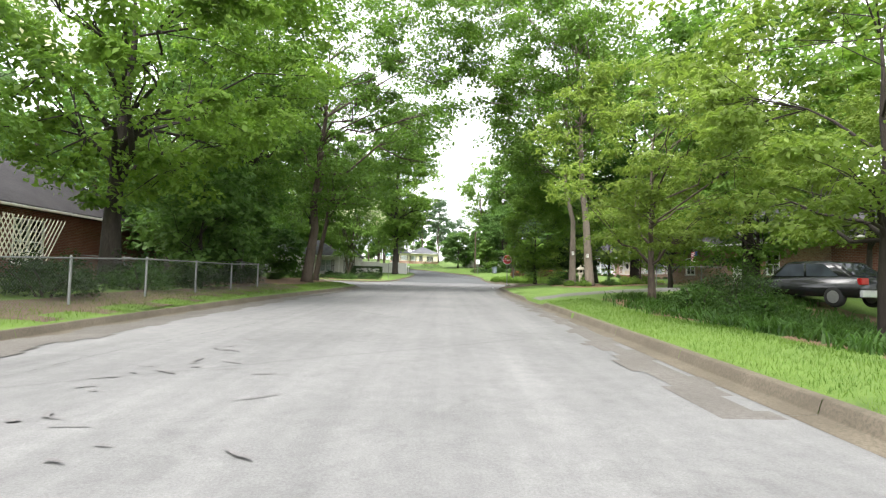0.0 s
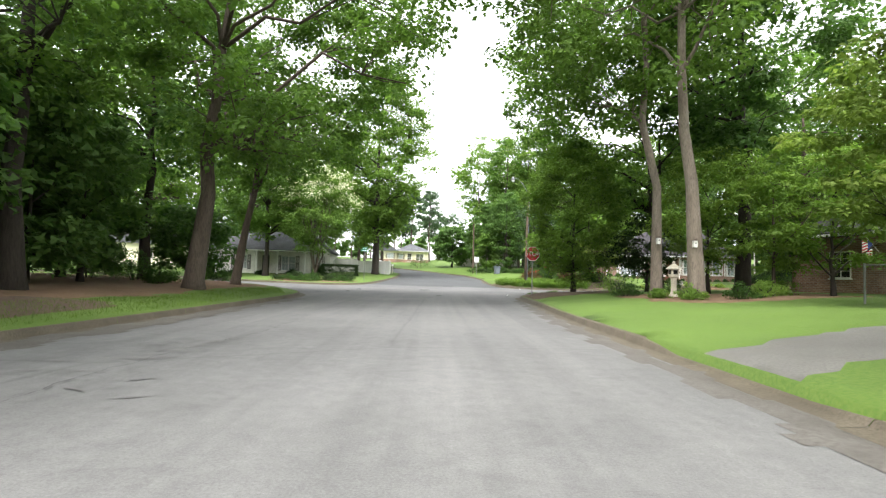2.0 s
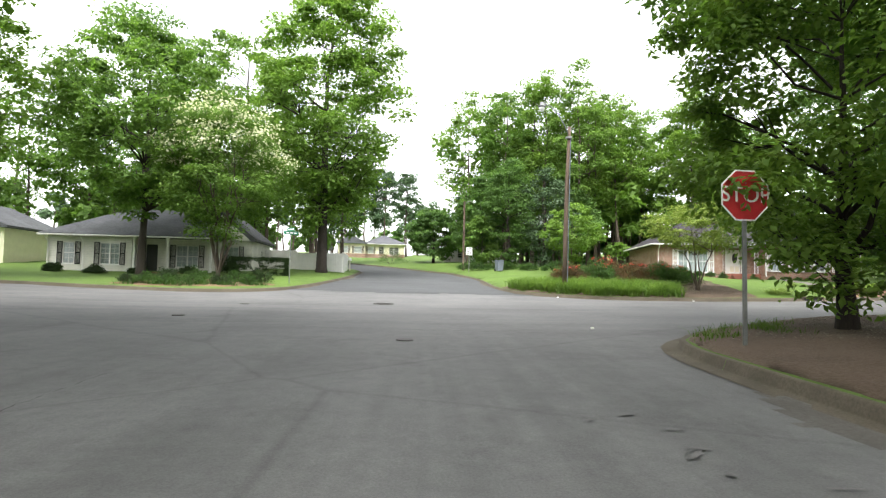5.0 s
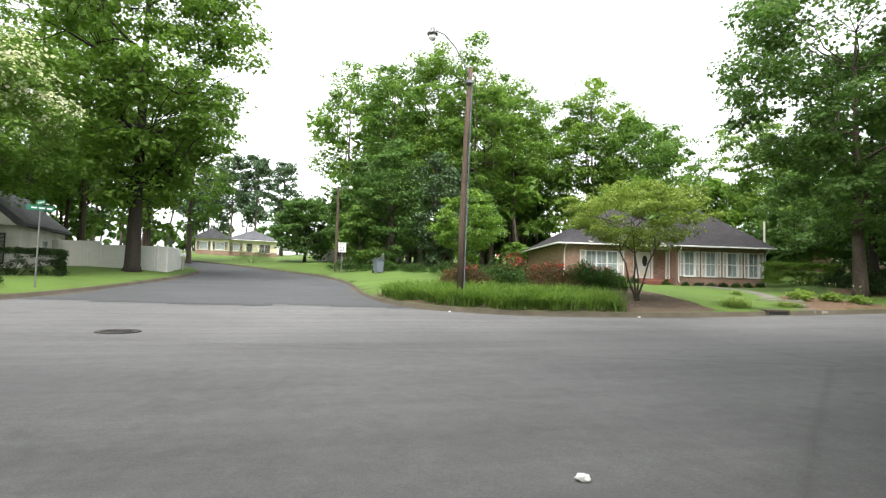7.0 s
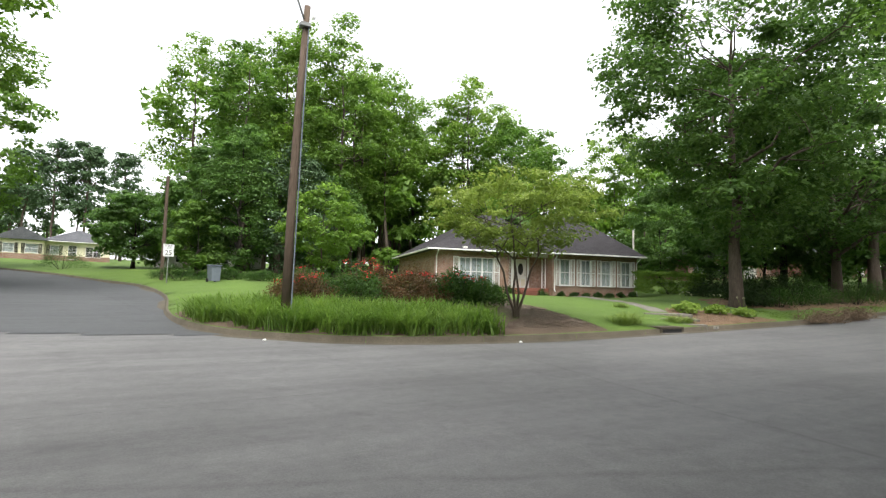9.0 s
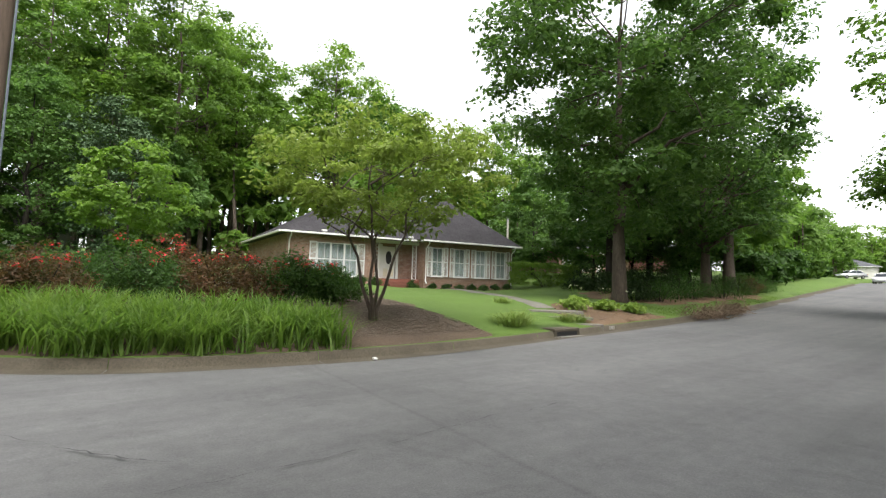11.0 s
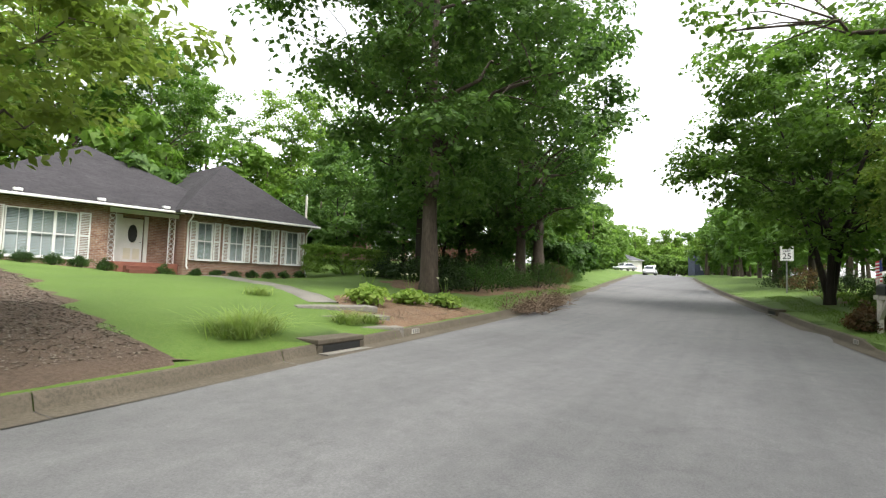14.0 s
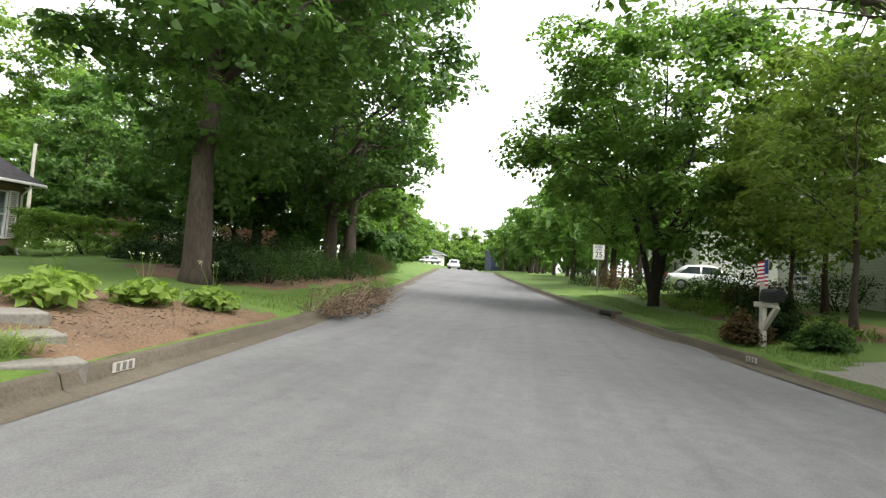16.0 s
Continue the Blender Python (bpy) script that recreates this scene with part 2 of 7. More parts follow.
M["ink"] = plain("sign_ink", (0.015, 0.015, 0.016), 0.5)
M["flag_red"] = plain("flag_red", (0.5, 0.03, 0.05), 0.8)
M["flag_blue"] = plain("flag_blue", (0.03, 0.05, 0.2), 0.8)
M["car_black"] = plain("car_paint_black", (0.015, 0.016, 0.018), 0.18, 0.2, 0.1, 4, 0.6)
M["car_silver"] = plain("car_paint_silver", (0.5, 0.51, 0.53), 0.25, 0.5, 0.05, 4, 0.6)
M["car_white"] = plain("car_paint_white", (0.75, 0.75, 0.76), 0.22, 0.0, 0.03, 4, 0.6)
M["car_blue"] = plain("car_paint_blue", (0.08, 0.1, 0.14), 0.22, 0.2, 0.1, 4, 0.6)
M["tyre"] = plain("tyre_rubber", (0.016, 0.016, 0.017), 0.9)
M["tail_red"] = plain("tail_lamp_red", (0.4, 0.015, 0.015), 0.2)
M["bin_grey"] = plain("bin_plastic", (0.13, 0.15, 0.18), 0.55)
M["hydrant"] = plain("hydrant_rust_brown", (0.09, 0.045, 0.03), 0.75, 0.1, 0.35, 14)
M["iron"] = plain("cast_iron", (0.075, 0.071, 0.068), 0.7, 0.5, 0.3, 20)


# ---- small mesh helpers ----
def raw_mesh(name, verts, quads, mat, tris=None):
    """A mesh from arrays of corners and of quads (and triangles)."""
    me = bpy.data.meshes.new(name)
    quads = np.asarray(quads, np.int32)
    if quads.ndim == 2 and quads.shape[1] == 3:
        tris, quads = quads, np.zeros((0, 4), np.int32)
    verts, quads = np.asarray(verts, np.float32).reshape(-1, 3), quads.reshape(-1, 4)
    tris = np.zeros((0, 3), np.int32) if tris is None else np.asarray(tris, np.int32).reshape(-1, 3)
    me.vertices.add(len(verts))
    me.vertices.foreach_set("co", verts.ravel())
    nq, ntr = len(quads), len(tris)
    me.loops.add(nq * 4 + ntr * 3)
    me.loops.foreach_set("vertex_index", np.concatenate([quads.ravel(), tris.ravel()]))
    me.polygons.add(nq + ntr)
    me.polygons.foreach_set("loop_start", np.concatenate([np.arange(nq) * 4, nq * 4 + np.arange(ntr) * 3]).astype(np.int32))
    me.update(calc_edges=True)
    me.validate()
    me.materials.append(mat)
    return me


def part(name, data, mat, parent, label="", smooth=False):
    """Links a bmesh, or a mesh, as one object under a thing or a part."""
    if isinstance(data, bmesh.types.BMesh):
        me = bpy.data.meshes.new(name)
        bmesh.ops.recalc_face_normals(data, faces=data.faces)
        data.to_mesh(me)
        data.free()
        me.materials.append(mat)
    else:
        me = data
    if smooth:
        me.polygons.foreach_set("use_smooth", [True] * len(me.polygons))
    ob = new(name, me)
    ob.parent = parent
    if label:
        tagged(ob, label)
    return ob


def thing(name, m, label, category, group="", kind=""):
    ob = new(name)
    ob.empty_display_size = 0.3
    ob.matrix_world = m
    return tagged(ob, label, category, group, kind)


def box(bm, x0, y0, z0, x1, y1, z1, bev=0.0, rot=None):
    r = bmesh.ops.create_cube(bm, size=1.0)
    vs = r["verts"]
    for v in vs:
        v.co = Vector((x0 + (v.co.x + 0.5) * (x1 - x0), y0 + (v.co.y + 0.5) * (y1 - y0), z0 + (v.co.z + 0.5) * (z1 - z0)))
    if rot is not None:
        bmesh.ops.transform(bm, matrix=rot, verts=vs)
    if bev:
        es = list({e for v in vs for e in v.link_edges})
        bmesh.ops.bevel(bm, geom=es, offset=bev, segments=2, affect="EDGES", profile=0.5)
    return bm


def bx(x0, y0, z0, x1, y1, z1, bev=0.0):
    return box(bmesh.new(), x0, y0, z0, x1, y1, z1, bev)


def tube(bm, pts, radii, sides=8, cap=True):
    """A tube along points, with a radius at each."""
    rings = []
    pts = [Vector(p) for p in pts]
    for i, p in enumerate(pts):
        d = (pts[min(i + 1, len(pts) - 1)] - pts[max(i - 1, 0)]).normalized()
        u = d.cross(Vector((0, 0, 1)) if abs(d.z) < 0.9 else Vector((1, 0, 0))).normalized()
        w = d.cross(u)
        rings.append([bm.verts.new(p + (u * math.cos(a) + w * math.sin(a)) * radii[i]) for a in [2 * math.pi * k / sides for k in range(sides)]])
    for a, b in zip(rings, rings[1:]):
        for k in range(sides):
            bm.faces.new((a[k], a[(k + 1) % sides], b[(k + 1) % sides], b[k]))
    if cap:
        bm.faces.new(rings[0][::-1])
        bm.faces.new(rings[-1])
    return bm


def lathe(bm, profile, sides=16):
    rings = [[bm.verts.new((r * math.cos(2 * math.pi * k / sides), r * math.sin(2 * math.pi * k / sides), z)) for k in range(sides)] for r, z in profile]
    for a, b in zip(rings, rings[1:]):
        for k in range(sides):
            bm.faces.new((a[k], a[(k + 1) % sides], b[(k + 1) % sides], b[k]))
    bm.faces.new(rings[0][::-1])
    bm.faces.new(rings[-1])
    return bm


def prism(bm, outline, y0, y1, axis="y"):
    """A flat outline, given as pairs (across, up), given thickness along an axis."""
    put = (lambda a, b, c: (a, c, b)) if axis == "y" else (lambda a, b, c: (c, a, b)) if axis == "x" else (lambda a, b, c: (a, b, c))
    f = [bm.verts.new(put(a, b, y0)) for a, b in outline]
    g = [bm.verts.new(put(a, b, y1)) for a, b in outline]
    n = len(outline)
    bm.faces.new(f)
    bm.faces.new(g[::-1])
    for i in range(n):
        bm.faces.new((f[i], g[i], g[(i + 1) % n], f[(i + 1) % n]))
    return bm


# ---- the lie of the land ----
LAND_Y = ([-60, 0, 20, 40, 50, 60, 70, 95, 130, 200, 400, 1500], [-0.9, 0.08, 0.40, 0.50, 0.58, 0.62, 0.90, 2.2, 4.2, 7.5, 12.0, 16.0])
LAND_X = ([-1500, -120, -30, -10, 0, 10, 20, 30, 40, 57, 100, 300, 1500], [4.0, 1.2, 0.3, 0, 0, 0.08, 0.22, 0.45, 0.85, 1.6, 3.4, 8.0, 12.0])


def smooth_interp(v, knots):
    # a soft corner at each knot
    s = 3.0
    return sum(np.interp(np.asarray(v, float) + o, *knots) for o in (-s, -s / 2, 0, s / 2, s)) / 5


def road_z(x, y):
    return smooth_interp(y, LAND_Y) + smooth_interp(x, LAND_X)


def curve(pts, n=6):
    """Catmull-Rom through points."""
    p = [Vector(q) for q in pts]
    out = []
    for i in range(len(p) - 1):
        a, b, c, d = p[max(i - 1, 0)], p[i], p[i + 1], p[min(i + 2, len(p) - 1)]
        m = max(2, min(40, int((c - b).length / 0.7))) if n else 2
        for k in range(m):
            t = k / m
            out.append(0.5 * (2 * b + (c - a) * t + (2 * a - 5 * b + 4 * c - d) * t * t + (3 * b - a - 3 * c + d) * t ** 3))
    out.append(p[-1])
    return np.array([(q.x, q.y) for q in out])


KERB_SE = curve([(2.6, -40), (3.35, 0), (3.6, 15), (3.75, 25), (3.95, 31), (4.4, 38), (4.7, 43.6), (4.9, 45.6), (5.6, 47), (7.7, 48.9), (12, 51.6), (18, 53.6), (25.5, 54.7), (31, 55.5), (38, 56.4), (53, 58.5), (75, 61.0), (110, 64.6), (300, 84)])
KERB_NE = curve([(300, 92), (110, 72.3), (67, 67.6), (50, 65.5), (37, 64.0), (27, 63.1), (20.3, 62.6), (14.5, 62.2), (10.7, 62.8), (8.5, 64), (7.1, 65.6), (6.2, 68.2), (5.8, 72), (5.75, 80), (4.4, 89), (1.7, 95), (-2.6, 104), (-9.5, 114), (-21, 127), (-60, 162)])
KERB_NW = curve([(-66, 155), (-28, 123), (-15, 109), (-8, 100), (-5, 92.5), (-4.4, 87), (-4.9, 78), (-5.9, 71), (-6.7, 67.4), (-8.3, 65.2), (-11.5, 64.4), (-18, 65.6), (-50, 72), (-150, 93)])
KERB_SW = curve([(-150, 84), (-50, 63.5), (-24, 58), (-15, 55), (-10.5, 51), (-7.8, 46.5), (-6.6, 41.5), (-6.55, 30), (-6.95, 12), (-7.1, 0), (-7.8, -40)])
ASPHALT = np.concatenate([KERB_SE, KERB_NE, KERB_NW, KERB_SW])


def edge_distance(px, py):
    """Metres to the asphalt's edge, negative on the asphalt, and the nearest point of the edge."""
    px, py = np.ravel(px).astype(float), np.ravel(py).astype(float)
    best, bx_, by_ = np.full(len(px), 1e9), np.zeros(len(px)), np.zeros(len(px))
    for line in (KERB_SE, KERB_NE, KERB_NW, KERB_SW):
        for (ax, ay), (cx, cy) in zip(line[:-1], line[1:]):
            dx, dy = cx - ax, cy - ay
            t = np.clip(((px - ax) * dx + (py - ay) * dy) / (dx * dx + dy * dy), 0, 1)
            qx, qy = ax + t * dx, ay + t * dy
            d = (px - qx) ** 2 + (py - qy) ** 2
            k = d < best
            best[k], bx_[k], by_[k] = d[k], qx[k], qy[k]
    inside = np.zeros(len(px), bool)
    ex, ey = ASPHALT[:, 0], ASPHALT[:, 1]
    for i in range(len(ASPHALT)):
        x1, y1, x2, y2 = ex[i - 1], ey[i - 1], ex[i], ey[i]
        if y1 != y2:
            inside ^= ((y1 > py) != (y2 > py)) & (px < (x2 - x1) * (py - y1) / (y2 - y1) + x1)
    d = np.sqrt(best)
    return np.where(inside, -d, d), bx_, by_


def lawn_rise(x, y, d):
    x, y, d = np.asarray(x, float), np.asarray(y, float), np.maximum(d, 0)
    east, north = x > 0.5, y > 60
    rise = np.where(east & north, 0.55 * (1 - np.exp(-d / 3)), np.where(east, 0.55 * (1 - np.exp(-d / 4)), np.where(north, 0.3 * (1 - np.exp(-d / 3)), 0.38 * (1 - np.exp(-d / 2)))))
    # the yard by the first driveway falls away from the road
    rise = np.where(east & (y < 21), rise * np.clip((y - 15) / 6, 0, 1) + (0.12 * np.minimum(d / 1.5, 1) - 0.085 * np.maximum(d - 1.5, 0).clip(0, 9)) * np.clip((21 - y) / 6, 0, 1), rise)
    lump = 0.05 * np.sin(x * 0.7 + 1.3) * np.sin(y * 0.53) + 0.025 * np.sin(x * 1.9) * np.sin(y * 2.3 + 0.7)
    # the lawn lies lower before the white house, and dips beside the wing of the brick house
    rise = rise - 0.72 * np.exp(-((x - 33.0) / 8.5) ** 2 - ((y - 80.0) / 7.0) ** 2)
    rise = rise - 0.5 * np.exp(-((x + 22) / 9) ** 2 - ((y - 77) / 8) ** 2)
    return 0.14 + rise + lump * np.minimum(d / 2, 1)


def ground_z(x, y):
    """The height of the lawn, or of the asphalt, at a place."""
    d, _, _ = edge_distance([x], [y])
    z = float(road_z(x, y))
    return z if d[0] < 0 else z + float(lawn_rise(np.array([x]), np.array([y]), d)[0])


def spread(lo, hi, step, far):
    core = np.arange(lo, hi + step / 2, step)
    out, s = [], step
    v = 0.0
    while v < far:
        s *= 1.35
        v += s
        out.append(v)
    return np.concatenate([lo - np.array(out[::-1]), core, hi + np.array(out)])


def grid_quads(nx, ny):
    i = np.arange(nx * ny).reshape(nx, ny)
    return np.stack([i[:-1, :-1], i[1:, :-1], i[1:, 1:], i[:-1, 1:]], -1).reshape(-1, 4)


def build_ground():
    xs, ys = spread(-45, 75, 0.6, 1400), spread(-12, 115, 0.6, 1400)
    gx, gy = [a.ravel() for a in np.meshgrid(xs, ys, indexing="ij")]
    d, nx, ny = edge_distance(gx, gy)
    near = (np.abs(d) < 0.45) & (gx > -45) & (gx < 75) & (gy > -12) & (gy < 115)
    # corners beside the edge move onto the line behind the kerb
    ox, oy = np.where(d < 0, nx - gx, gx - nx), np.where(d < 0, ny - gy, gy - ny)
    l = np.maximum(np.hypot(ox, oy), 1e-4)
    gx, gy = np.where(near, nx + ox / l * 0.1, gx), np.where(near, ny + oy / l * 0.1, gy)
    d = np.where(near, 0.1, d)
    z = road_z(gx, gy) + np.where(d < 0, -3.0, lawn_rise(gx, gy, d))
    me = raw_mesh("ground", np.stack([gx, gy, z], 1), grid_quads(len(xs), len(ys)), M["lawn"])
    me.polygons.foreach_set("use_smooth", [True] * len(me.polygons))
    tagged(new("ground", me), "mown green lawn rising gently from the kerbs", "ground", kind="structure")


def build_asphalt(name, x0, x1, y0, y1, step, mat, label, keep=None, lift=0.0):
    xs, ys = np.arange(x0, x1 + step, step), np.arange(y0, y1 + step, step)
    gx, gy = [a.ravel() for a in np.meshgrid(xs, ys, indexing="ij")]
    d, _, _ = edge_distance(gx, gy)
    z = road_z(gx, gy) + lift + 0.012 * np.sin(gx * 0.9) * np.sin(gy * 0.6)
    q = grid_quads(len(xs), len(ys))
    ok = (d[q] < 0.12).any(1)
    if keep is not None:
        ok &= keep(gx[q].mean(1), gy[q].mean(1))
    used, inv = np.unique(q[ok], return_inverse=True)
    me = raw_mesh(name, np.stack([gx, gy, z], 1)[used], inv.reshape(-1, 4), mat)
    me.polygons.foreach_set("use_smooth", [True] * len(me.polygons))
    return tagged(new(name, me), label, "road", kind="structure")


def north_arm(x, y):
    return y > 66.0 - 0.3 * (x - 5) * (x > 2) + 0.35 * (2 - x) * (x < 2) * 0.6


build_ground()
build_asphalt("road", -46, 76, -12, 112, 0.5, M["asphalt"], "sun-bleached grey asphalt road with cracks", lambda x, y: ~((y > 71) & (np.abs(x) < 8)))
build_asphalt("side_road", -10, 8.5, 64, 113, 0.5, M["asphalt_side"], "darker newer asphalt side street", lambda x, y: north_arm(x, y) & (x > -9), 0.012)
build_asphalt("road_far_east", 76, 300, 55, 95, 3.0, M["asphalt"], "grey asphalt road running far off")
build_asphalt("road_far_west", -151, -46, 60, 98, 3.0, M["asphalt"], "grey asphalt road running far off")
build_asphalt("road_behind", -10, 6, -42, -12, 2.0, M["asphalt"], "grey asphalt road behind")
build_asphalt("side_road_far", -70, -8, 113, 170, 2.0, M["asphalt_side"], "dark asphalt side street curving away")

# openings in the kerb: driveways, and the storm drain
DROPS = [(3.7, 22.3, 1.9), (25.0, 54.6, 1.9), (-3.6, 93, 2.5)]


def build_kerb(line, side, name):
    """A concrete kerb with a gutter pan, swept along a line in lengths with open joints. side: +1 when the lawn lies to its left."""
    p = line
    seg = np.hypot(*np.diff(p, axis=0).T)
    s = np.concatenate([[0], np.cumsum(seg)])
    n = int(s[-1] / 0.75)
    t = np.linspace(0, s[-1], n)
    q = np.stack([np.interp(t, s, p[:, 0]), np.interp(t, s, p[:, 1])], 1)
    tan = np.gradient(q, axis=0)
    tan /= np.hypot(*tan.T)[:, None]
    nor = np.stack([-tan[:, 1], tan[:, 0]], 1) * side
    inside = (q[:, 0] > -60) & (q[:, 0] < 90) & (q[:, 1] > -15) & (q[:, 1] < 120)
    verts, quads = [], []
    prof = [(-0.28, 0.004), (-0.02, 0.012), (0.0, 0.03), (0.035, 0.145), (0.06, 0.16), (0.17, 0.16), (0.2, 0.145), (0.21, -0.1)]
    k = len(prof)
    for i in range(n - 1):
        if not inside[i]:
            continue
        joint = 0.012 if i % 4 == 0 else 0.0
        b = len(verts)
        for j, cut in ((i, joint), (i + 1, 0.0)):
            x, y = q[j] + tan[j] * cut
            drop = max([max(0, 1 - max(0, math.hypot(x - a, y - c) - r) / 0.8) for a, c, r in DROPS])
            wob = 0.006 * math.sin(t[j] * 1.7) + 0.004 * math.sin(t[j] * 4.1)
            for o, h in prof:
                hx, hy = x + nor[j][0] * (o + wob), y + nor[j][1] * (o + wob)
                verts.append((hx, hy, float(road_z(hx, hy)) + (h if h < 0.02 else 0.025 + (h - 0.025) * (1 - 0.85 * drop))))
        for c in range(k - 1):
            quads.append((b + c, b + c + 1, b + k + c + 1, b + k + c))
    me = raw_mesh(name, verts, quads, M["kerb"])
    tagged(new(name, me), "weathered concrete kerb and gutter with stains", "kerb", kind="structure")


build_kerb(KERB_SE, -1, "kerb_south_east")
build_kerb(KERB_NE, -1, "kerb_north_east")
build_kerb(KERB_NW, -1, "kerb_north_west")
build_kerb(KERB_SW, -1, "kerb_south_west")


def sheet(name, outline, mat, lift, label, category, kind="structure", step=0.35, ragged=0.0, on_road=False):
    """A thin covering that follows the ground inside an outline."""
    o = np.array(outline, float)
    xs, ys = np.arange(o[:, 0].min(), o[:, 0].max() + step, step), np.arange(o[:, 1].min(), o[:, 1].max() + step, step)
    gx, gy = [a.ravel() for a in np.meshgrid(xs, ys, indexing="ij")]
    wx, wy = gx + ragged * np.sin(gy * 3.1 + gx), gy + ragged * np.sin(gx * 2.7 + 1)
    ins = np.zeros(len(gx), bool)
    for i in range(len(o)):
        (x1, y1), (x2, y2) = o[i - 1], o[i]
        if y1 != y2:
            ins ^= ((y1 > wy) != (y2 > wy)) & (wx < (x2 - x1) * (wy - y1) / (y2 - y1) + x1)
    d, ex, ey = edge_distance(gx, gy)
    raw = d.copy()
    if not on_road:
        # corners that pass the kerb are drawn back to its inner edge
        k = (d < 0.22) & (d > -0.4) & (np.abs(d) > 1e-4)
        gx, gy = np.where(k, ex + (gx - ex) / np.where(k, d, 1) * 0.16, gx), np.where(k, ey + (gy - ey) / np.where(k, d, 1) * 0.16, gy)
        d = np.where(k, 0.16, d)
    z = road_z(gx, gy) + lift + (0 if on_road else lawn_rise(gx, gy, d))
    q = grid_quads(len(xs), len(ys))
    ok = ins[q].sum(1) >= 2
    if not on_road:
        ok &= (raw[q] > -0.38).all(1) & (raw[q] > 0.05).any(1)
        z = z - 0.034 * (d < 0.2)
    # the rim is tucked under
    count = np.bincount(q[ok].ravel(), minlength=len(gx))
    z = z - np.where(count < 4, 0.015 if on_road else np.where(raw < 0.3, 0.0, 0.1), 0.0)
    used, inv = np.unique(q[ok], return_inverse=True)
    me = raw_mesh(name, np.stack([gx, gy, z], 1)[used], inv.reshape(-1, 4), mat)
    me.polygons.foreach_set("use_smooth", [True] * len(me.polygons))
    return tagged(new(name, me), label, category, kind=kind)


# ---- trees and shrubs ----
def leaf_cloud(rng, centres, sizes, per, leaf, flat=0.6, up=0.5, shape=2.2):
    """Leaf blades scattered through clumps: corners and quads. Each blade is a pointed, slightly folded quad."""
    n = len(centres) * per
    c = np.repeat(np.asarray(centres), per, 0)
    s = np.repeat(np.asarray(sizes), per)
    v = rng.normal(size=(n, 3))
    v /= np.linalg.norm(v, axis=1)[:, None]
    v[:, 2] = np.where(rng.random(n) < 0.55, np.abs(v[:, 2]), v[:, 2])
    r = rng.random(n) ** 0.38
    pos = c + v * (r * s)[:, None] * [1, 1, flat]
    nor = rng.normal(size=(n, 3)) * 0.75 + np.array([0, 0, up * 1.5]) + v * 1.1
    nor /= np.linalg.norm(nor, axis=1)[:, None]
    a = np.cross(nor, rng.normal(size=(n, 3)))
    a /= np.linalg.norm(a, axis=1)[:, None] + 1e-6
    b = np.cross(nor, a)
    L = leaf * (0.6 + 0.8 * rng.random(n))[:, None]
    w = L / shape
    if leaf >= 0.24:
        w = L / 1.25
        verts = np.stack([pos + a * L * 0.6 - nor * L * 0.1, pos - a * L * 0.45 + b * w * 0.5, pos - a * L * 0.35 - b * w * 0.5], 1).reshape(-1, 3)
        return verts, np.arange(n * 3).reshape(-1, 3)
    p0, p2 = pos - a * L * 0.5, pos + a * L * 0.5 - nor * L * 0.12
    p1, p3 = pos + b * w * 0.5 + nor * L * 0.06, pos - b * w * 0.5 + nor * L * 0.06
    verts = np.stack([p0, p1, p2, p3], 1).reshape(-1, 3)
    return verts, np.arange(n * 4).reshape(-1, 4)


def limb_points(rng, a, b, n=5, sag=0.12, wob=0.06):
    a, b = np.array(a, float), np.array(b, float)
    L = np.linalg.norm(b - a)
    t = np.linspace(0, 1, n)[:, None]
    p = a + (b - a) * t
    p[:, 2] += (np.sin(t[:, 0] * math.pi) * L * sag)
    p[1:-1] += rng.normal(size=(n - 2, 3)) * L * wob
    return p


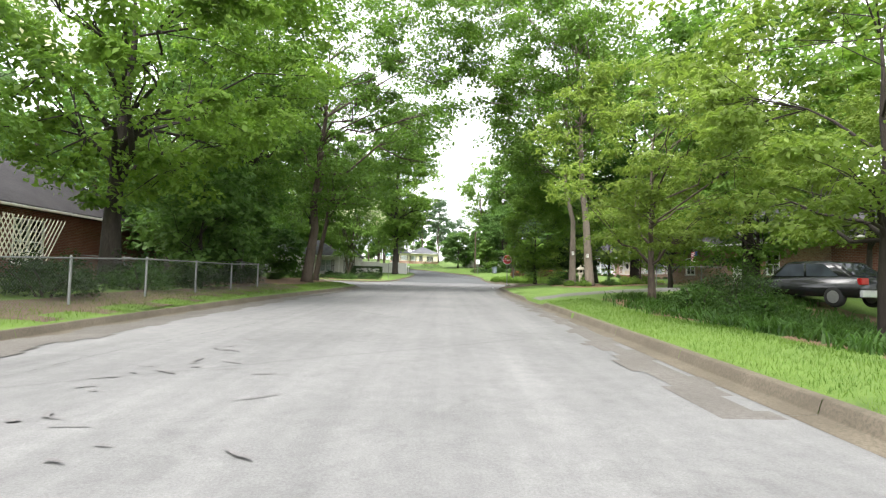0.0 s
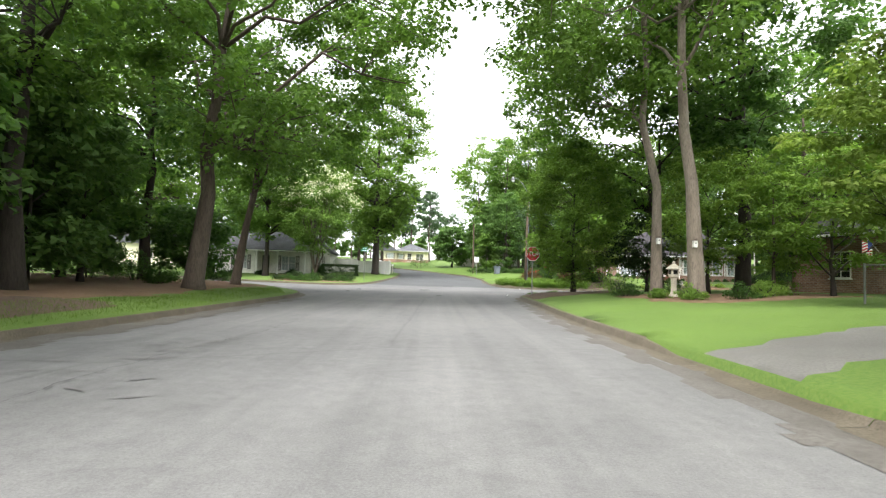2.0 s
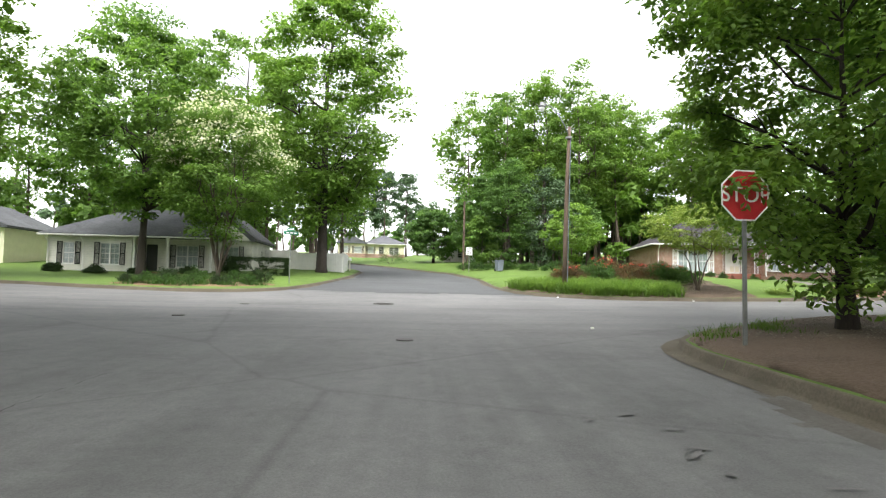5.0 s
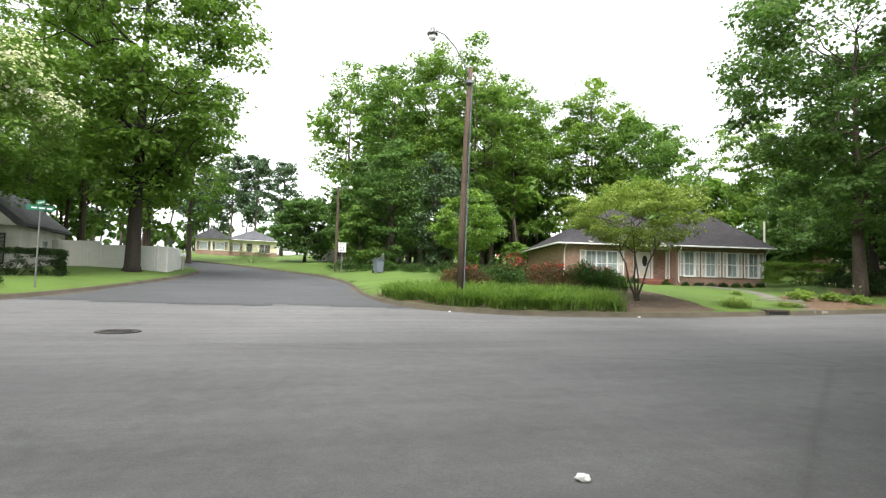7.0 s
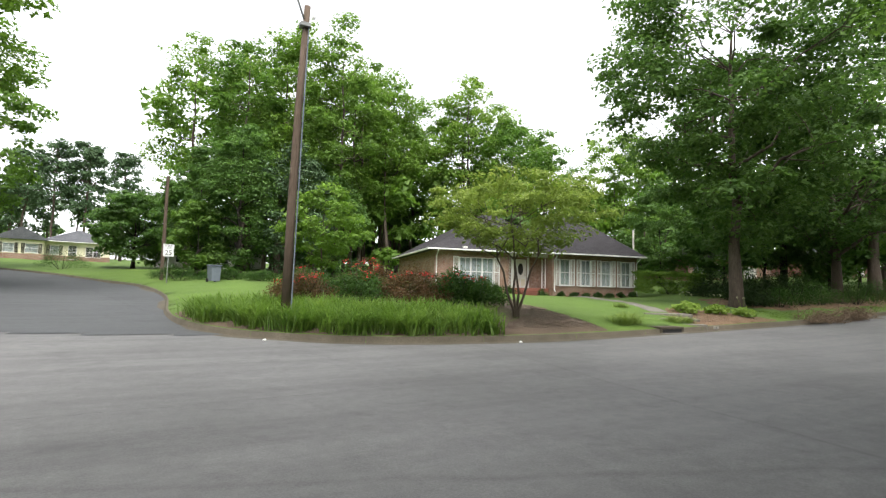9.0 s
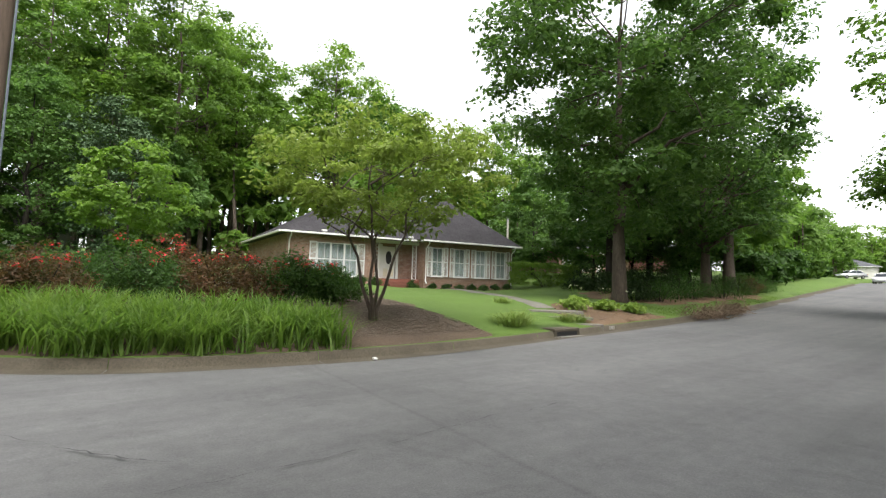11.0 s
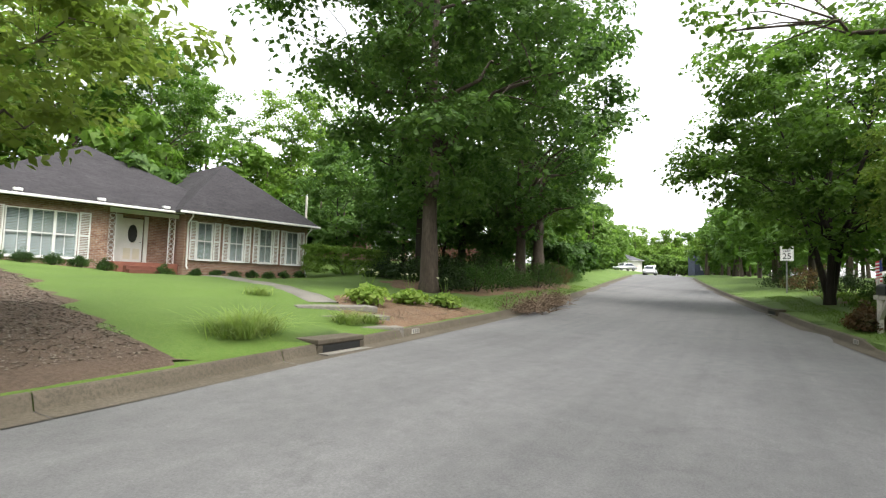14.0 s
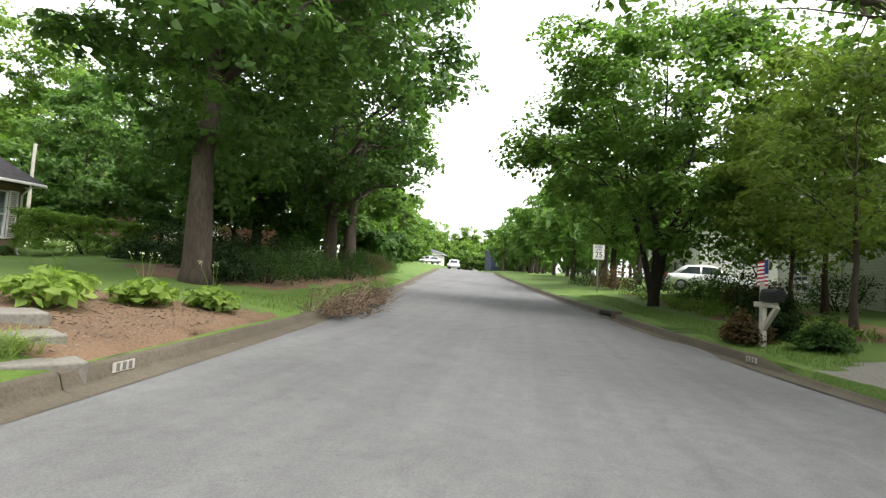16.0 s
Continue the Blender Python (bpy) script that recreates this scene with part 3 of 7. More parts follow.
def tree(name, x, y, height, radius, base, trunk_r, leafs, bark, label, seed, clumps=120, per=150, leaf=0.22, clump=1.1, lean=(0, 0), stems=1, top=1.0, spread_low=0.75, category="tree",
         group="", dens_low=1.0, flowers=None, offset=(0, 0), z=None, fill=0.5, up=0.8, flat=0.5):
    """A tapered trunk (or several stems), curved limbs and a crown of leaf clumps on their ends.
    base: where the crown begins; offset: how far the crown stands from the trunk; spread_low: the crown's width at its foot against its middle."""
    rng = np.random.default_rng(seed)
    per = int(per * (0.78 if leaf < 0.24 else 0.7))
    z = ground_z(x, y) if z is None else z
    root = thing(name, pose(x, y, z, 0, 0, 0), label, category, group)
    wood = bmesh.new()
    ch = height - base
    mid = base + ch * 0.45
    cen = np.array([offset[0] + lean[0] * height, offset[1] + lean[1] * height, 0])
    # clump centres, most of them towards the outside
    pts = []
    while len(pts) < clumps:
        v = rng.normal(size=3)
        v /= np.linalg.norm(v)
        r = (fill + (1 - fill) * rng.random()) ** 0.6
        px, py, pz = v * r
        zz = base + ch * (0.5 + 0.5 * pz)
        f = (zz - base) / ch
        wid = 1.0 if f > 0.4 else spread_low + (1 - spread_low) * f / 0.4
        if f > 0.75:
            wid *= top + (1 - top) * (1 - f) / 0.25
        lump = 0.82 + 0.3 * noise.noise(Vector((px * 2.1 + seed, py * 2.1, pz * 2.1)))
        if f < 0.3 and rng.random() > dens_low:
            continue
        g = 0.4 + 0.6 * f
        pts.append((cen[0] * g + px * radius * wid * lump, cen[1] * g + py * radius * wid * lump, zz))
    pts = np.array(pts)
    starts = []
    for k in range(stems):
        ang = 2 * math.pi * k / max(stems, 1) + seed
        foot = (0.05 * math.cos(ang) * (stems > 1), 0.05 * math.sin(ang) * (stems > 1), -0.25)
        tip_f = 0.7 if stems > 1 else 0.6 if radius > 0.33 * height else 0.82
        tip = ((lean[0] * height + offset[0] * 0.3) * 0.8 + (radius * 0.3 * math.cos(ang) if stems > 1 else 0), (lean[1] * height + offset[1] * 0.3) * 0.8 + (radius * 0.3 * math.sin(ang) if stems > 1 else 0), base + ch * tip_f)
        line = limb_points(rng, foot, tip, 9, 0.0 if stems == 1 else 0.04, 0.006 if stems == 1 else 0.014)
        line[1] = (foot[0] * 1.2 + lean[0] * 0.4, foot[1] * 1.2 + lean[1] * 0.4, min(0.35, height * 0.05))
        rr = [trunk_r * (1.55 if i == 0 else 1.12 if i == 1 else max(0.12, 1 - 0.95 * i / 9)) for i in range(9)]
        tube(wood, line, rr, 12 if trunk_r > 0.15 else 8)
        starts.append((line, rr))
    # limbs to groups of clumps, then twigs to the clumps themselves
    nl = max(6, clumps // 9)
    heads = pts[rng.permutation(len(pts))[:nl]]
    near = np.argmin(((pts[:, None] - heads[None]) ** 2).sum(-1), 1)
    for h in range(nl):
        line, rr = starts[h % stems]
        hz = heads[h][2]
        want = min(max(base * 0.8, hz - 0.5 * np.linalg.norm(heads[h][:2] - cen[:2]) - 0.5), line[-1][2] * 0.97)
        i = int(np.clip(np.searchsorted(line[:, 2], want), 2, 8))
        a = line[i]
        r0 = max(0.02, rr[i] * 0.55)
        lp = limb_points(rng, a, heads[h], 5, 0.10, 0.05)
        tube(wood, lp, [r0, r0 * 0.8, r0 * 0.6, r0 * 0.42, r0 * 0.22], 6, False)
        for c in pts[near == h]:
            if rng.random() < 0.6:
                j = rng.integers(2, 4)
                tp = limb_points(rng, lp[j], c, 3, 0.05, 0.05)
                tube(wood, tp, [r0 * 0.3, r0 * 0.2, r0 * 0.08], 4, False)
    part("trunk", wood, M[bark], root, smooth=True)
    sizes = clump * (0.45 + 0.8 * rng.random(len(pts)))
    v, q = leaf_cloud(rng, pts, sizes, per, leaf, flat=flat, up=up, shape=1.45 if leaf >= 0.18 else 2.0)
    part("crown", raw_mesh("crown", v, q, M[leafs]), None, root)
    if flowers:
        high = pts[pts[:, 2] > mid]
        fv, fq = leaf_cloud(rng, high + np.array([0, 0, clump * 0.45]), np.full(len(high), clump * 0.9), flowers[1], flowers[2], 0.5, 0.8, 1.3)
        part("blossom", raw_mesh("blossom", fv, fq, M[flowers[0]]), None, root, flowers[3])
    return root


def shrub(name, x, y, rx, ry, h, leafs, label, seed, leaves=2500, leaf=0.08, angle=0, category="shrub", group="", boxy=False, flowers=None, z=None):
    """A leafy bush: short stems and leaf clumps filling a rounded or clipped mass."""
    rng = np.random.default_rng(seed)
    z = ground_z(x, y) if z is None else z
    root = thing(name, pose(x, y, z, 0, 0, angle), label, category, group)
    for k in range(5):
        a = 2 * math.pi * k / 5
        wood = tube(bmesh.new(), limb_points(rng, (0.1 * math.cos(a) * rx, 0.1 * math.sin(a) * ry, -0.05), (0.6 * rx * math.cos(a), 0.6 * ry * math.sin(a), h * 0.7), 4, 0.05, 0.04), [0.03, 0.022, 0.015, 0.008], 5, False)
        part("stem", wood, M["bark_dark"], root)
    n = max(24, leaves // 45)
    if boxy:
        c = (rng.random((n, 3)) - 0.5) * [2 * rx, 2 * ry, 1]
        c[:, 2] = (c[:, 2] + 0.5) * h * 0.92 + 0.04 * h
        big = np.full(n, min(0.22, h * 0.25))
        side = rng.integers(0, 3, n)
        c[:, 0] = np.where(side == 0, np.sign(c[:, 0]) * rx * 0.94, c[:, 0])
        c[:, 1] = np.where(side == 1, np.sign(c[:, 1]) * ry * 0.92, c[:, 1])
        c[:, 2] = np.where(side == 2, h * 0.93, c[:, 2])
    else:
        v = rng.normal(size=(n, 3))
        v[:, 2] = np.abs(v[:, 2])
        v /= np.linalg.norm(v, axis=1)[:, None]
        r = (0.35 + 0.65 * rng.random(n)) ** 0.5 * (0.85 + 0.25 * np.sin(v[:, 0] * 5 + seed) * np.sin(v[:, 1] * 4 + seed))
        c = v * r[:, None] * [rx, ry, h * 0.88]
        c[:, 2] += 0.06 * h
        big = np.full(n, 0.24 * (rx + ry + h) / 3 + 0.05)
    v, q = leaf_cloud(rng, c, big, max(8, leaves // n), leaf, 0.8, 0.5)
    v[:, 2] = np.maximum(v[:, 2], 0.01)
    part("foliage", raw_mesh("foliage", v, q, M[leafs]), None, root)
    if flowers:
        pick = c[c[:, 2] > h * 0.55]
        pick = pick[rng.permutation(len(pick))[:max(3, int(len(pick) * flowers[3]))]]
        fv, fq = leaf_cloud(rng, pick + [0, 0, 0.1], np.full(len(pick), 0.16), flowers[1], flowers[2], 0.8, 0.8, 1.2)
        part("blossom", raw_mesh("blossom", fv, fq, M[flowers[0]]), None, root)
    return root


def pine(name, x, y, height, radius, base, trunk_r, label, seed, leafs="leaf_pine", bark="bark", clumps=70, per=90, leaf=0.35, category="tree", group=""):
    """A tall conifer: a straight mast, short level boughs and tufts of needles."""
    rng = np.random.default_rng(seed)
    z = ground_z(x, y)
    root = thing(name, pose(x, y, z), label, category, group)
    wood = bmesh.new()
    line = limb_points(rng, (0, 0, -0.3), (rng.normal() * 0.4, rng.normal() * 0.4, height * 0.97), 8, 0, 0.006)
    tube(wood, line, [trunk_r * (1.35 if i == 0 else 1 - 0.8 * i / 8) for i in range(8)], 9)
    cs, sz = [], []
    for k in range(clumps):
        f = rng.random() ** 0.8
        zz = base + (height - base) * f
        wid = radius * (0.45 + 0.55 * math.sin(math.pi * min(1, 0.25 + 0.72 * f))) * (0.4 + 0.6 * rng.random())
        a = rng.random() * 6.283
        tip = np.array([wid * math.cos(a), wid * math.sin(a), zz + 0.3])
        if k % 2 == 0:
            tube(wood, limb_points(rng, (line[-1][0] * f, line[-1][1] * f, zz - 0.4), tip, 4, 0.08, 0.03), [0.07, 0.05, 0.035, 0.015], 4, False)
        cs.append(tip)
        sz.append(0.7 + 0.7 * rng.random())
    part("trunk", wood, M[bark], root, smooth=True)
    v, q = leaf_cloud(rng, np.array(cs), np.array(sz), per, leaf, 0.6, 0.4, 4.0)
    part("crown", raw_mesh("crown", v, q, M[leafs]), None, root)
    return root


# ---- trees, corner by corner ----
OAK = "tall broad oak with dense green crown on the lawn"
tree("oak_tree", 29.5, 66.5, 20.5, 8.0, 2.4, 0.29, "leaf_oak_shaded", "bark", "large spreading oak with green leaves darkened for crown shade beside the street", 11, 210, 230, 0.235, 1.6, spread_low=0.78, fill=0.35)
tree("oak_tree", 38.4, 66.6, 17, 6.2, 2.2, 0.26, "leaf_oak_shaded", "bark", "dense green oak behind clipped hedges", 12, 150, 190, 0.235, 1.4, spread_low=0.9)
tree("oak_tree", 48, 69, 16, 6.2, 1.5, 0.4, "leaf_oak", "bark", "dense green street tree far along the road", 13, 110, 150, 0.3, 1.4, spread_low=0.95)
tree("maple_tree", 38.0, 54.3, 11.0, 5.8, 1.9, 0.12, "leaf_oak", "bark_dark", "round multi-stemmed street tree with dark leaves", 14, 200, 190, 0.21, 1.2, stems=4, spread_low=0.9, fill=0.4)
tree("oak_tree", 29.2, 50.8, 17, 7.6, 3.8, 0.3, "leaf_oak", "bark", "tall oak whose leafy branches hang over the kerb", 15, 120, 100, 0.2, 1.05, offset=(-1.8, 3.8), spread_low=1.0)
tree("sweetgum_tree", -7.3, 83.6, 27, 7.4, 3.2, 0.42, "leaf_fresh", "bark_dark", "tall dense sweetgum on the far corner", 16, 300, 190, 0.29, 1.6, spread_low=0.85, top=0.6, offset=(0.6, 0))
tree("crape_myrtle", -13.2, 75.8, 12.5, 5.9, 2.4, 0.09, "leaf_oak", "bark", "wide crape myrtle with white blossom and many stems", 17, 220, 150, 0.2, 1.05, stems=6, flowers=("blossom_white", 30, 0.2, "clusters of white flowers"))
tree("shade_tree", -19.0, 76.8, 18.5, 7.4, 4.0, 0.3, "leaf_oak", "bark_dark", "tall shade tree in front of the white house", 18, 250, 160, 0.27, 1.35)
tree("oak_tree", -9.1, 36.3, 22, 9.6, 4.6, 0.34, "leaf_oak", "bark", "tall oak with thick trunk on the verge", 21, 260, 170, 0.22, 1.35, dens_low=0.9, offset=(4.5, -1.5))
tree("oak_tree", -10.3, 43.9, 19, 7.8, 4.6, 0.22, "leaf_oak", "bark", "leaning oak near the corner", 22, 200, 160, 0.22, 1.35, lean=(0.05, 0), offset=(4.0, 1))
tree("oak_tree", -15.8, 45.3, 18, 6, 5.0, 0.3, "leaf_deep", "bark_dark", "dark tall tree in the shaded yard", 23, 150, 150, 0.28, 1.4)
tree("maple_tree", -12.0, 19.5, 15.5, 7.0, 2.4, 0.35, "leaf_fresh", "bark_dark", "bright green maple behind the wire fence", 24, 200, 210, 0.21, 1.2, spread_low=0.95, offset=(2.5, -1.5))
tree("mimosa_tree", -11.8, 10.5, 8.5, 4.0, 1.8, 0.14, "leaf_oak", "bark_dark", "small tree with pale blossom tips by the fence", 25, 90, 140, 0.16, 0.8, flowers=("blossom_white", 14, 0.12, "pale blossom tips"))
tree("oak_tree", -15, 30, 17, 6, 2.5, 0.42, "leaf_deep", "bark_dark", "dark dense tree behind the wire fence", 26, 130, 150, 0.24, 1.4, spread_low=0.95)
tree("oak_tree", -20, 37, 18, 6.5, 2.8, 0.42, "leaf_deep", "bark_dark", "dark dense tree deep in the yard", 27, 120, 140, 0.26, 1.45, spread_low=0.95)
tree("pine_tree", 9.6, 35.0, 24, 8.0, 6.4, 0.27, "leaf_oak", "bark_pale", "tall straight trunk with high leafy crown", 31, 220, 160, 0.22, 1.3, dens_low=0.7, offset=(-4.6, -1))
tree("pine_tree", 9.0, 37.1, 22, 7.0, 6.4, 0.21, "leaf_oak", "bark_pale", "tall slim trunk with high leafy crown", 32, 180, 160, 0.22, 1.3, dens_low=0.7, offset=(-3.5, 1))
tree("dogwood_tree", 7.1, 18.3, 8.4, 4.8, 1.3, 0.13, "leaf_dogwood", "bark", "layered bright green dogwood beside the driveway", 33, 170, 170, 0.15, 0.75, flat=0.35)
tree("dogwood_tree", 8.0, 9.8, 8.4, 4.8, 1.6, 0.14, "leaf_dogwood", "bark_dark", "layered bright green dogwood by the kerb", 34, 160, 170, 0.15, 0.75, flat=0.35)
tree("dogwood_tree", 13.6, 36.8, 6.4, 3.2, 1.3, 0.08, "leaf_fresh", "bark", "small bright green dogwood in a planting bed", 35, 70, 120, 0.17, 0.7, flat=0.35)
tree("elm_tree", 8.0, 46.0, 8.8, 3.3, 0.4, 0.14, "leaf_fresh", "bark_dark", "bushy green tree beside the stop sign", 36, 250, 200, 0.15, 0.8, spread_low=1.0)
tree("dogwood_tree", 15.35, 64.25, 4.5, 3.55, 1.95, 0.045, "leaf_dogwood", "bark", "spreading dogwood with four stems in a straw bed", 37, 140, 130, 0.13, 0.6, stems=4, flat=0.4, fill=0.4)
tree("maple_tree", 13.4, 80, 5.6, 2.8, 0.8, 0.08, "leaf_fresh", "bark", "low bright green maple behind the flowering shrubs", 38, 70, 120, 0.2, 0.7)

rng0 = np.random.default_rng(5)
for k in range(16):
    tx, ty = 8.5 + 25 * (k / 15) + rng0.normal() * 1.2, 96 + 12 * rng0.random()
    tree("woodland_tree", tx, ty, 21 + 4 * rng0.random() - 2.0 * (k / 15) ** 2, 4.2 + 1.2 * rng0.random(), 5, 0.22, ["leaf_fresh", "leaf_oak", "leaf_fresh"][k % 3], "bark", "tall slender woodland tree behind the houses", 100 + k, 85, 130, 0.28, 1.45, top=0.6, group="wood behind the brick house")
for k in range(12):
    tx, ty = 33 + 40 * (k / 11) + rng0.normal() * 1.5, 94 + 12 * rng0.random()
    tree("woodland_tree", tx, ty, 16.5 + 2.5 * rng0.random(), 5.0 + 1.2 * rng0.random(), 2, 0.22, ["leaf_fresh", "leaf_oak", "leaf_deep"][k % 3], "bark", "dense green woodland tree behind the brick house", 130 + k, 80, 120, 0.3, 1.45, group="wood behind the brick house")
for k in range(9):
    pine("pine_tree", -38 + 4.5 * k + rng0.normal() * 1.5, 150 + 10 * rng0.random(), 17 + 4 * rng0.random(), 3.2, 8, 0.22, "tall pine with high tufted crown far off", 160 + k, group="far pines")
for k in range(9):
    tx, ty = -48 + 5 * k + rng0.normal(), 102 + 10 * rng0.random()
    tree("woodland_tree", tx, ty, 19 + 7 * rng0.random(), 5.5, 3, 0.25, ["leaf_oak", "leaf_fresh"][k % 2], "bark", "dense green tree behind the white house", 180 + k, 70, 100, 0.4, 1.6, group="trees behind the white house")


# more shade over the first street
tree("oak_tree", 13.5, 47.5, 18, 7.6, 4.6, 0.3, "leaf_oak", "bark_dark", "tall dark-trunked oak behind the corner planting", 41, 210, 150, 0.24, 1.35, offset=(-4.0, 0))
tree("oak_tree", 14.5, 40.5, 19, 6.2, 5.5, 0.32, "leaf_deep", "bark_dark", "tall dark oak beside the brick house", 42, 150, 150, 0.26, 1.35)
tree("oak_tree", 22, 47, 16, 6.0, 3.0, 0.3, "leaf_oak", "bark", "green oak at the back of the corner garden", 43, 120, 130, 0.3, 1.4)
tree("oak_tree", 14, 24.5, 15, 5.6, 4.0, 0.28, "leaf_oak", "bark_dark", "leafy oak over the concrete driveway", 44, 130, 140, 0.25, 1.3)
tree("oak_tree", 14.5, 12, 14, 5.2, 3.0, 0.26, "leaf_fresh", "bark_dark", "leafy tree above the parked car", 45, 130, 140, 0.25, 1.3)
tree("oak_tree", -17, 12, 14, 5.5, 2.4, 0.3, "leaf_oak", "bark_dark", "leafy tree over the wooden deck", 46, 130, 140, 0.26, 1.3)
tree("oak_tree", -11.5, 30.5, 18, 6.0, 4.5, 0.32, "leaf_oak", "bark_dark", "tall oak at the end of the wire fence", 47, 120, 150, 0.2, 1.35)
tree("oak_tree", -25, 55, 21, 7.2, 3.0, 0.32, "leaf_oak", "bark_dark", "green tree in the yard beyond the corner", 48, 170, 130, 0.3, 1.5)
tree("oak_tree", -28, 68, 23, 7.5, 3.5, 0.32, "leaf_fresh", "bark", "green tree beside the white house", 49, 190, 130, 0.3, 1.5)
tree("dogwood_tree", 30.5, 52.0, 6.5, 3.0, 1.6, 0.08, "leaf_dogwood", "bark", "small light green tree behind the mailbox", 50, 80, 130, 0.16, 0.75, flat=0.4)
tree("dogwood_tree", 35.5, 50.0, 8.5, 3.6, 1.6, 0.1, "leaf_fresh", "bark", "light green tree in the shaded front yard", 51, 90, 130, 0.2, 0.9)
tree("oak_tree", 51, 53.6, 11, 4.8, 2.2, 0.2, "leaf_oak", "bark_dark", "dark street tree farther along the kerb", 52, 110, 130, 0.26, 1.2)
tree("oak_tree", 38.3, 72.3, 16, 5.0, 2.0, 0.26, "leaf_deep", "bark_dark", "dark tree behind the oaks", 53, 120, 130, 0.3, 1.4, spread_low=0.95)
tree("oak_tree", 45.5, 73.5, 15, 5.5, 2.0, 0.26, "leaf_deep", "bark_dark", "dark tree behind the oaks", 54, 120, 130, 0.3, 1.4, spread_low=0.95)

tree("dogwood_tree", 15.5, 19.5, 7.5, 3.8, 1.8, 0.12, "leaf_dogwood", "bark_dark", "layered bright green dogwood above the parked car", 55, 120, 150, 0.17, 0.8, flat=0.35)
tree("dogwood_tree", 12.0, 28.3, 7.0, 3.6, 1.4, 0.11, "leaf_dogwood", "bark_dark", "layered green dogwood by the side fence", 56, 120, 150, 0.17, 0.8, flat=0.35)
tree("dogwood_tree", 14.2, 24.2, 8.0, 4.2, 0.6, 0.12, "leaf_oak", "bark_dark", "bushy tree in front of the brick house", 57, 110, 140, 0.2, 0.9)
tree("dogwood_tree", 34.0, 51.6, 6.0, 2.8, 1.2, 0.08, "leaf_dogwood", "bark", "small light green tree in the shaded yard", 58, 80, 130, 0.16, 0.75, flat=0.4)
tree("dogwood_tree", 41.0, 49.6, 7.0, 3.2, 1.0, 0.08, "leaf_oak", "bark", "bushy green tree before the white sided house", 59, 90, 130, 0.18, 0.85)
for k, (x, y, h) in enumerate(((46, 78.5, 8), (44.5, 83.5, 9), (48.5, 81.5, 9), (45, 74.6, 9), (50.5, 73.8, 9), (56, 73.5, 9), (63, 74, 9), (47.5, 71.5, 7))):
    tree("understory_tree", x, y, h, 3.4, 0.3, 0.12, "leaf_deep", "bark_dark", "dark low-branched tree under the oaks", 600 + k, 90, 110, 0.26, 1.1, spread_low=1.0, group="understory trees")
for k, (x, y, h) in enumerate(((-11.0, 24.5, 6), (-12.6, 27.8, 7), (-15.6, 35, 8), (-17.5, 41, 8), (-13, 33, 7), (-16, 31, 8), (-14.5, 38, 7), (-19, 33, 9), (-20, 45, 8), (-23, 40, 9), (-14.5, 48, 4.5))):
    tree("understory_tree", x, y, h, 2.8, 0.3, 0.12, "leaf_deep", "bark_dark", "dark low-branched tree behind the fence", 620 + k, 80, 110, 0.25, 1.0, spread_low=1.0, group="understory trees")
tree("dogwood_tree", 15.4, 36.0, 6.0, 3.2, 0.6, 0.09, "leaf_fresh", "bark_dark", "broad bright green shrubby tree in the mulch bed", 61, 100, 150, 0.17, 0.8, flat=0.4, spread_low=0.95)
tree("dogwood_tree", 12.2, 39.2, 6.5, 3.0, 1.0, 0.09, "leaf_fresh", "bark_dark", "bright green small tree behind the tall trunks", 62, 90, 140, 0.17, 0.8, flat=0.4)
tree("oak_tree", -17, 93, 25, 7.0, 4.0, 0.35, "leaf_oak", "bark_dark", "tall green oak behind the white house", 63, 150, 130, 0.32, 1.6)
tree("oak_tree", -26, 91, 26, 7.5, 4.0, 0.35, "leaf_deep", "bark_dark", "tall dark oak behind the white house", 64, 150, 130, 0.32, 1.6)


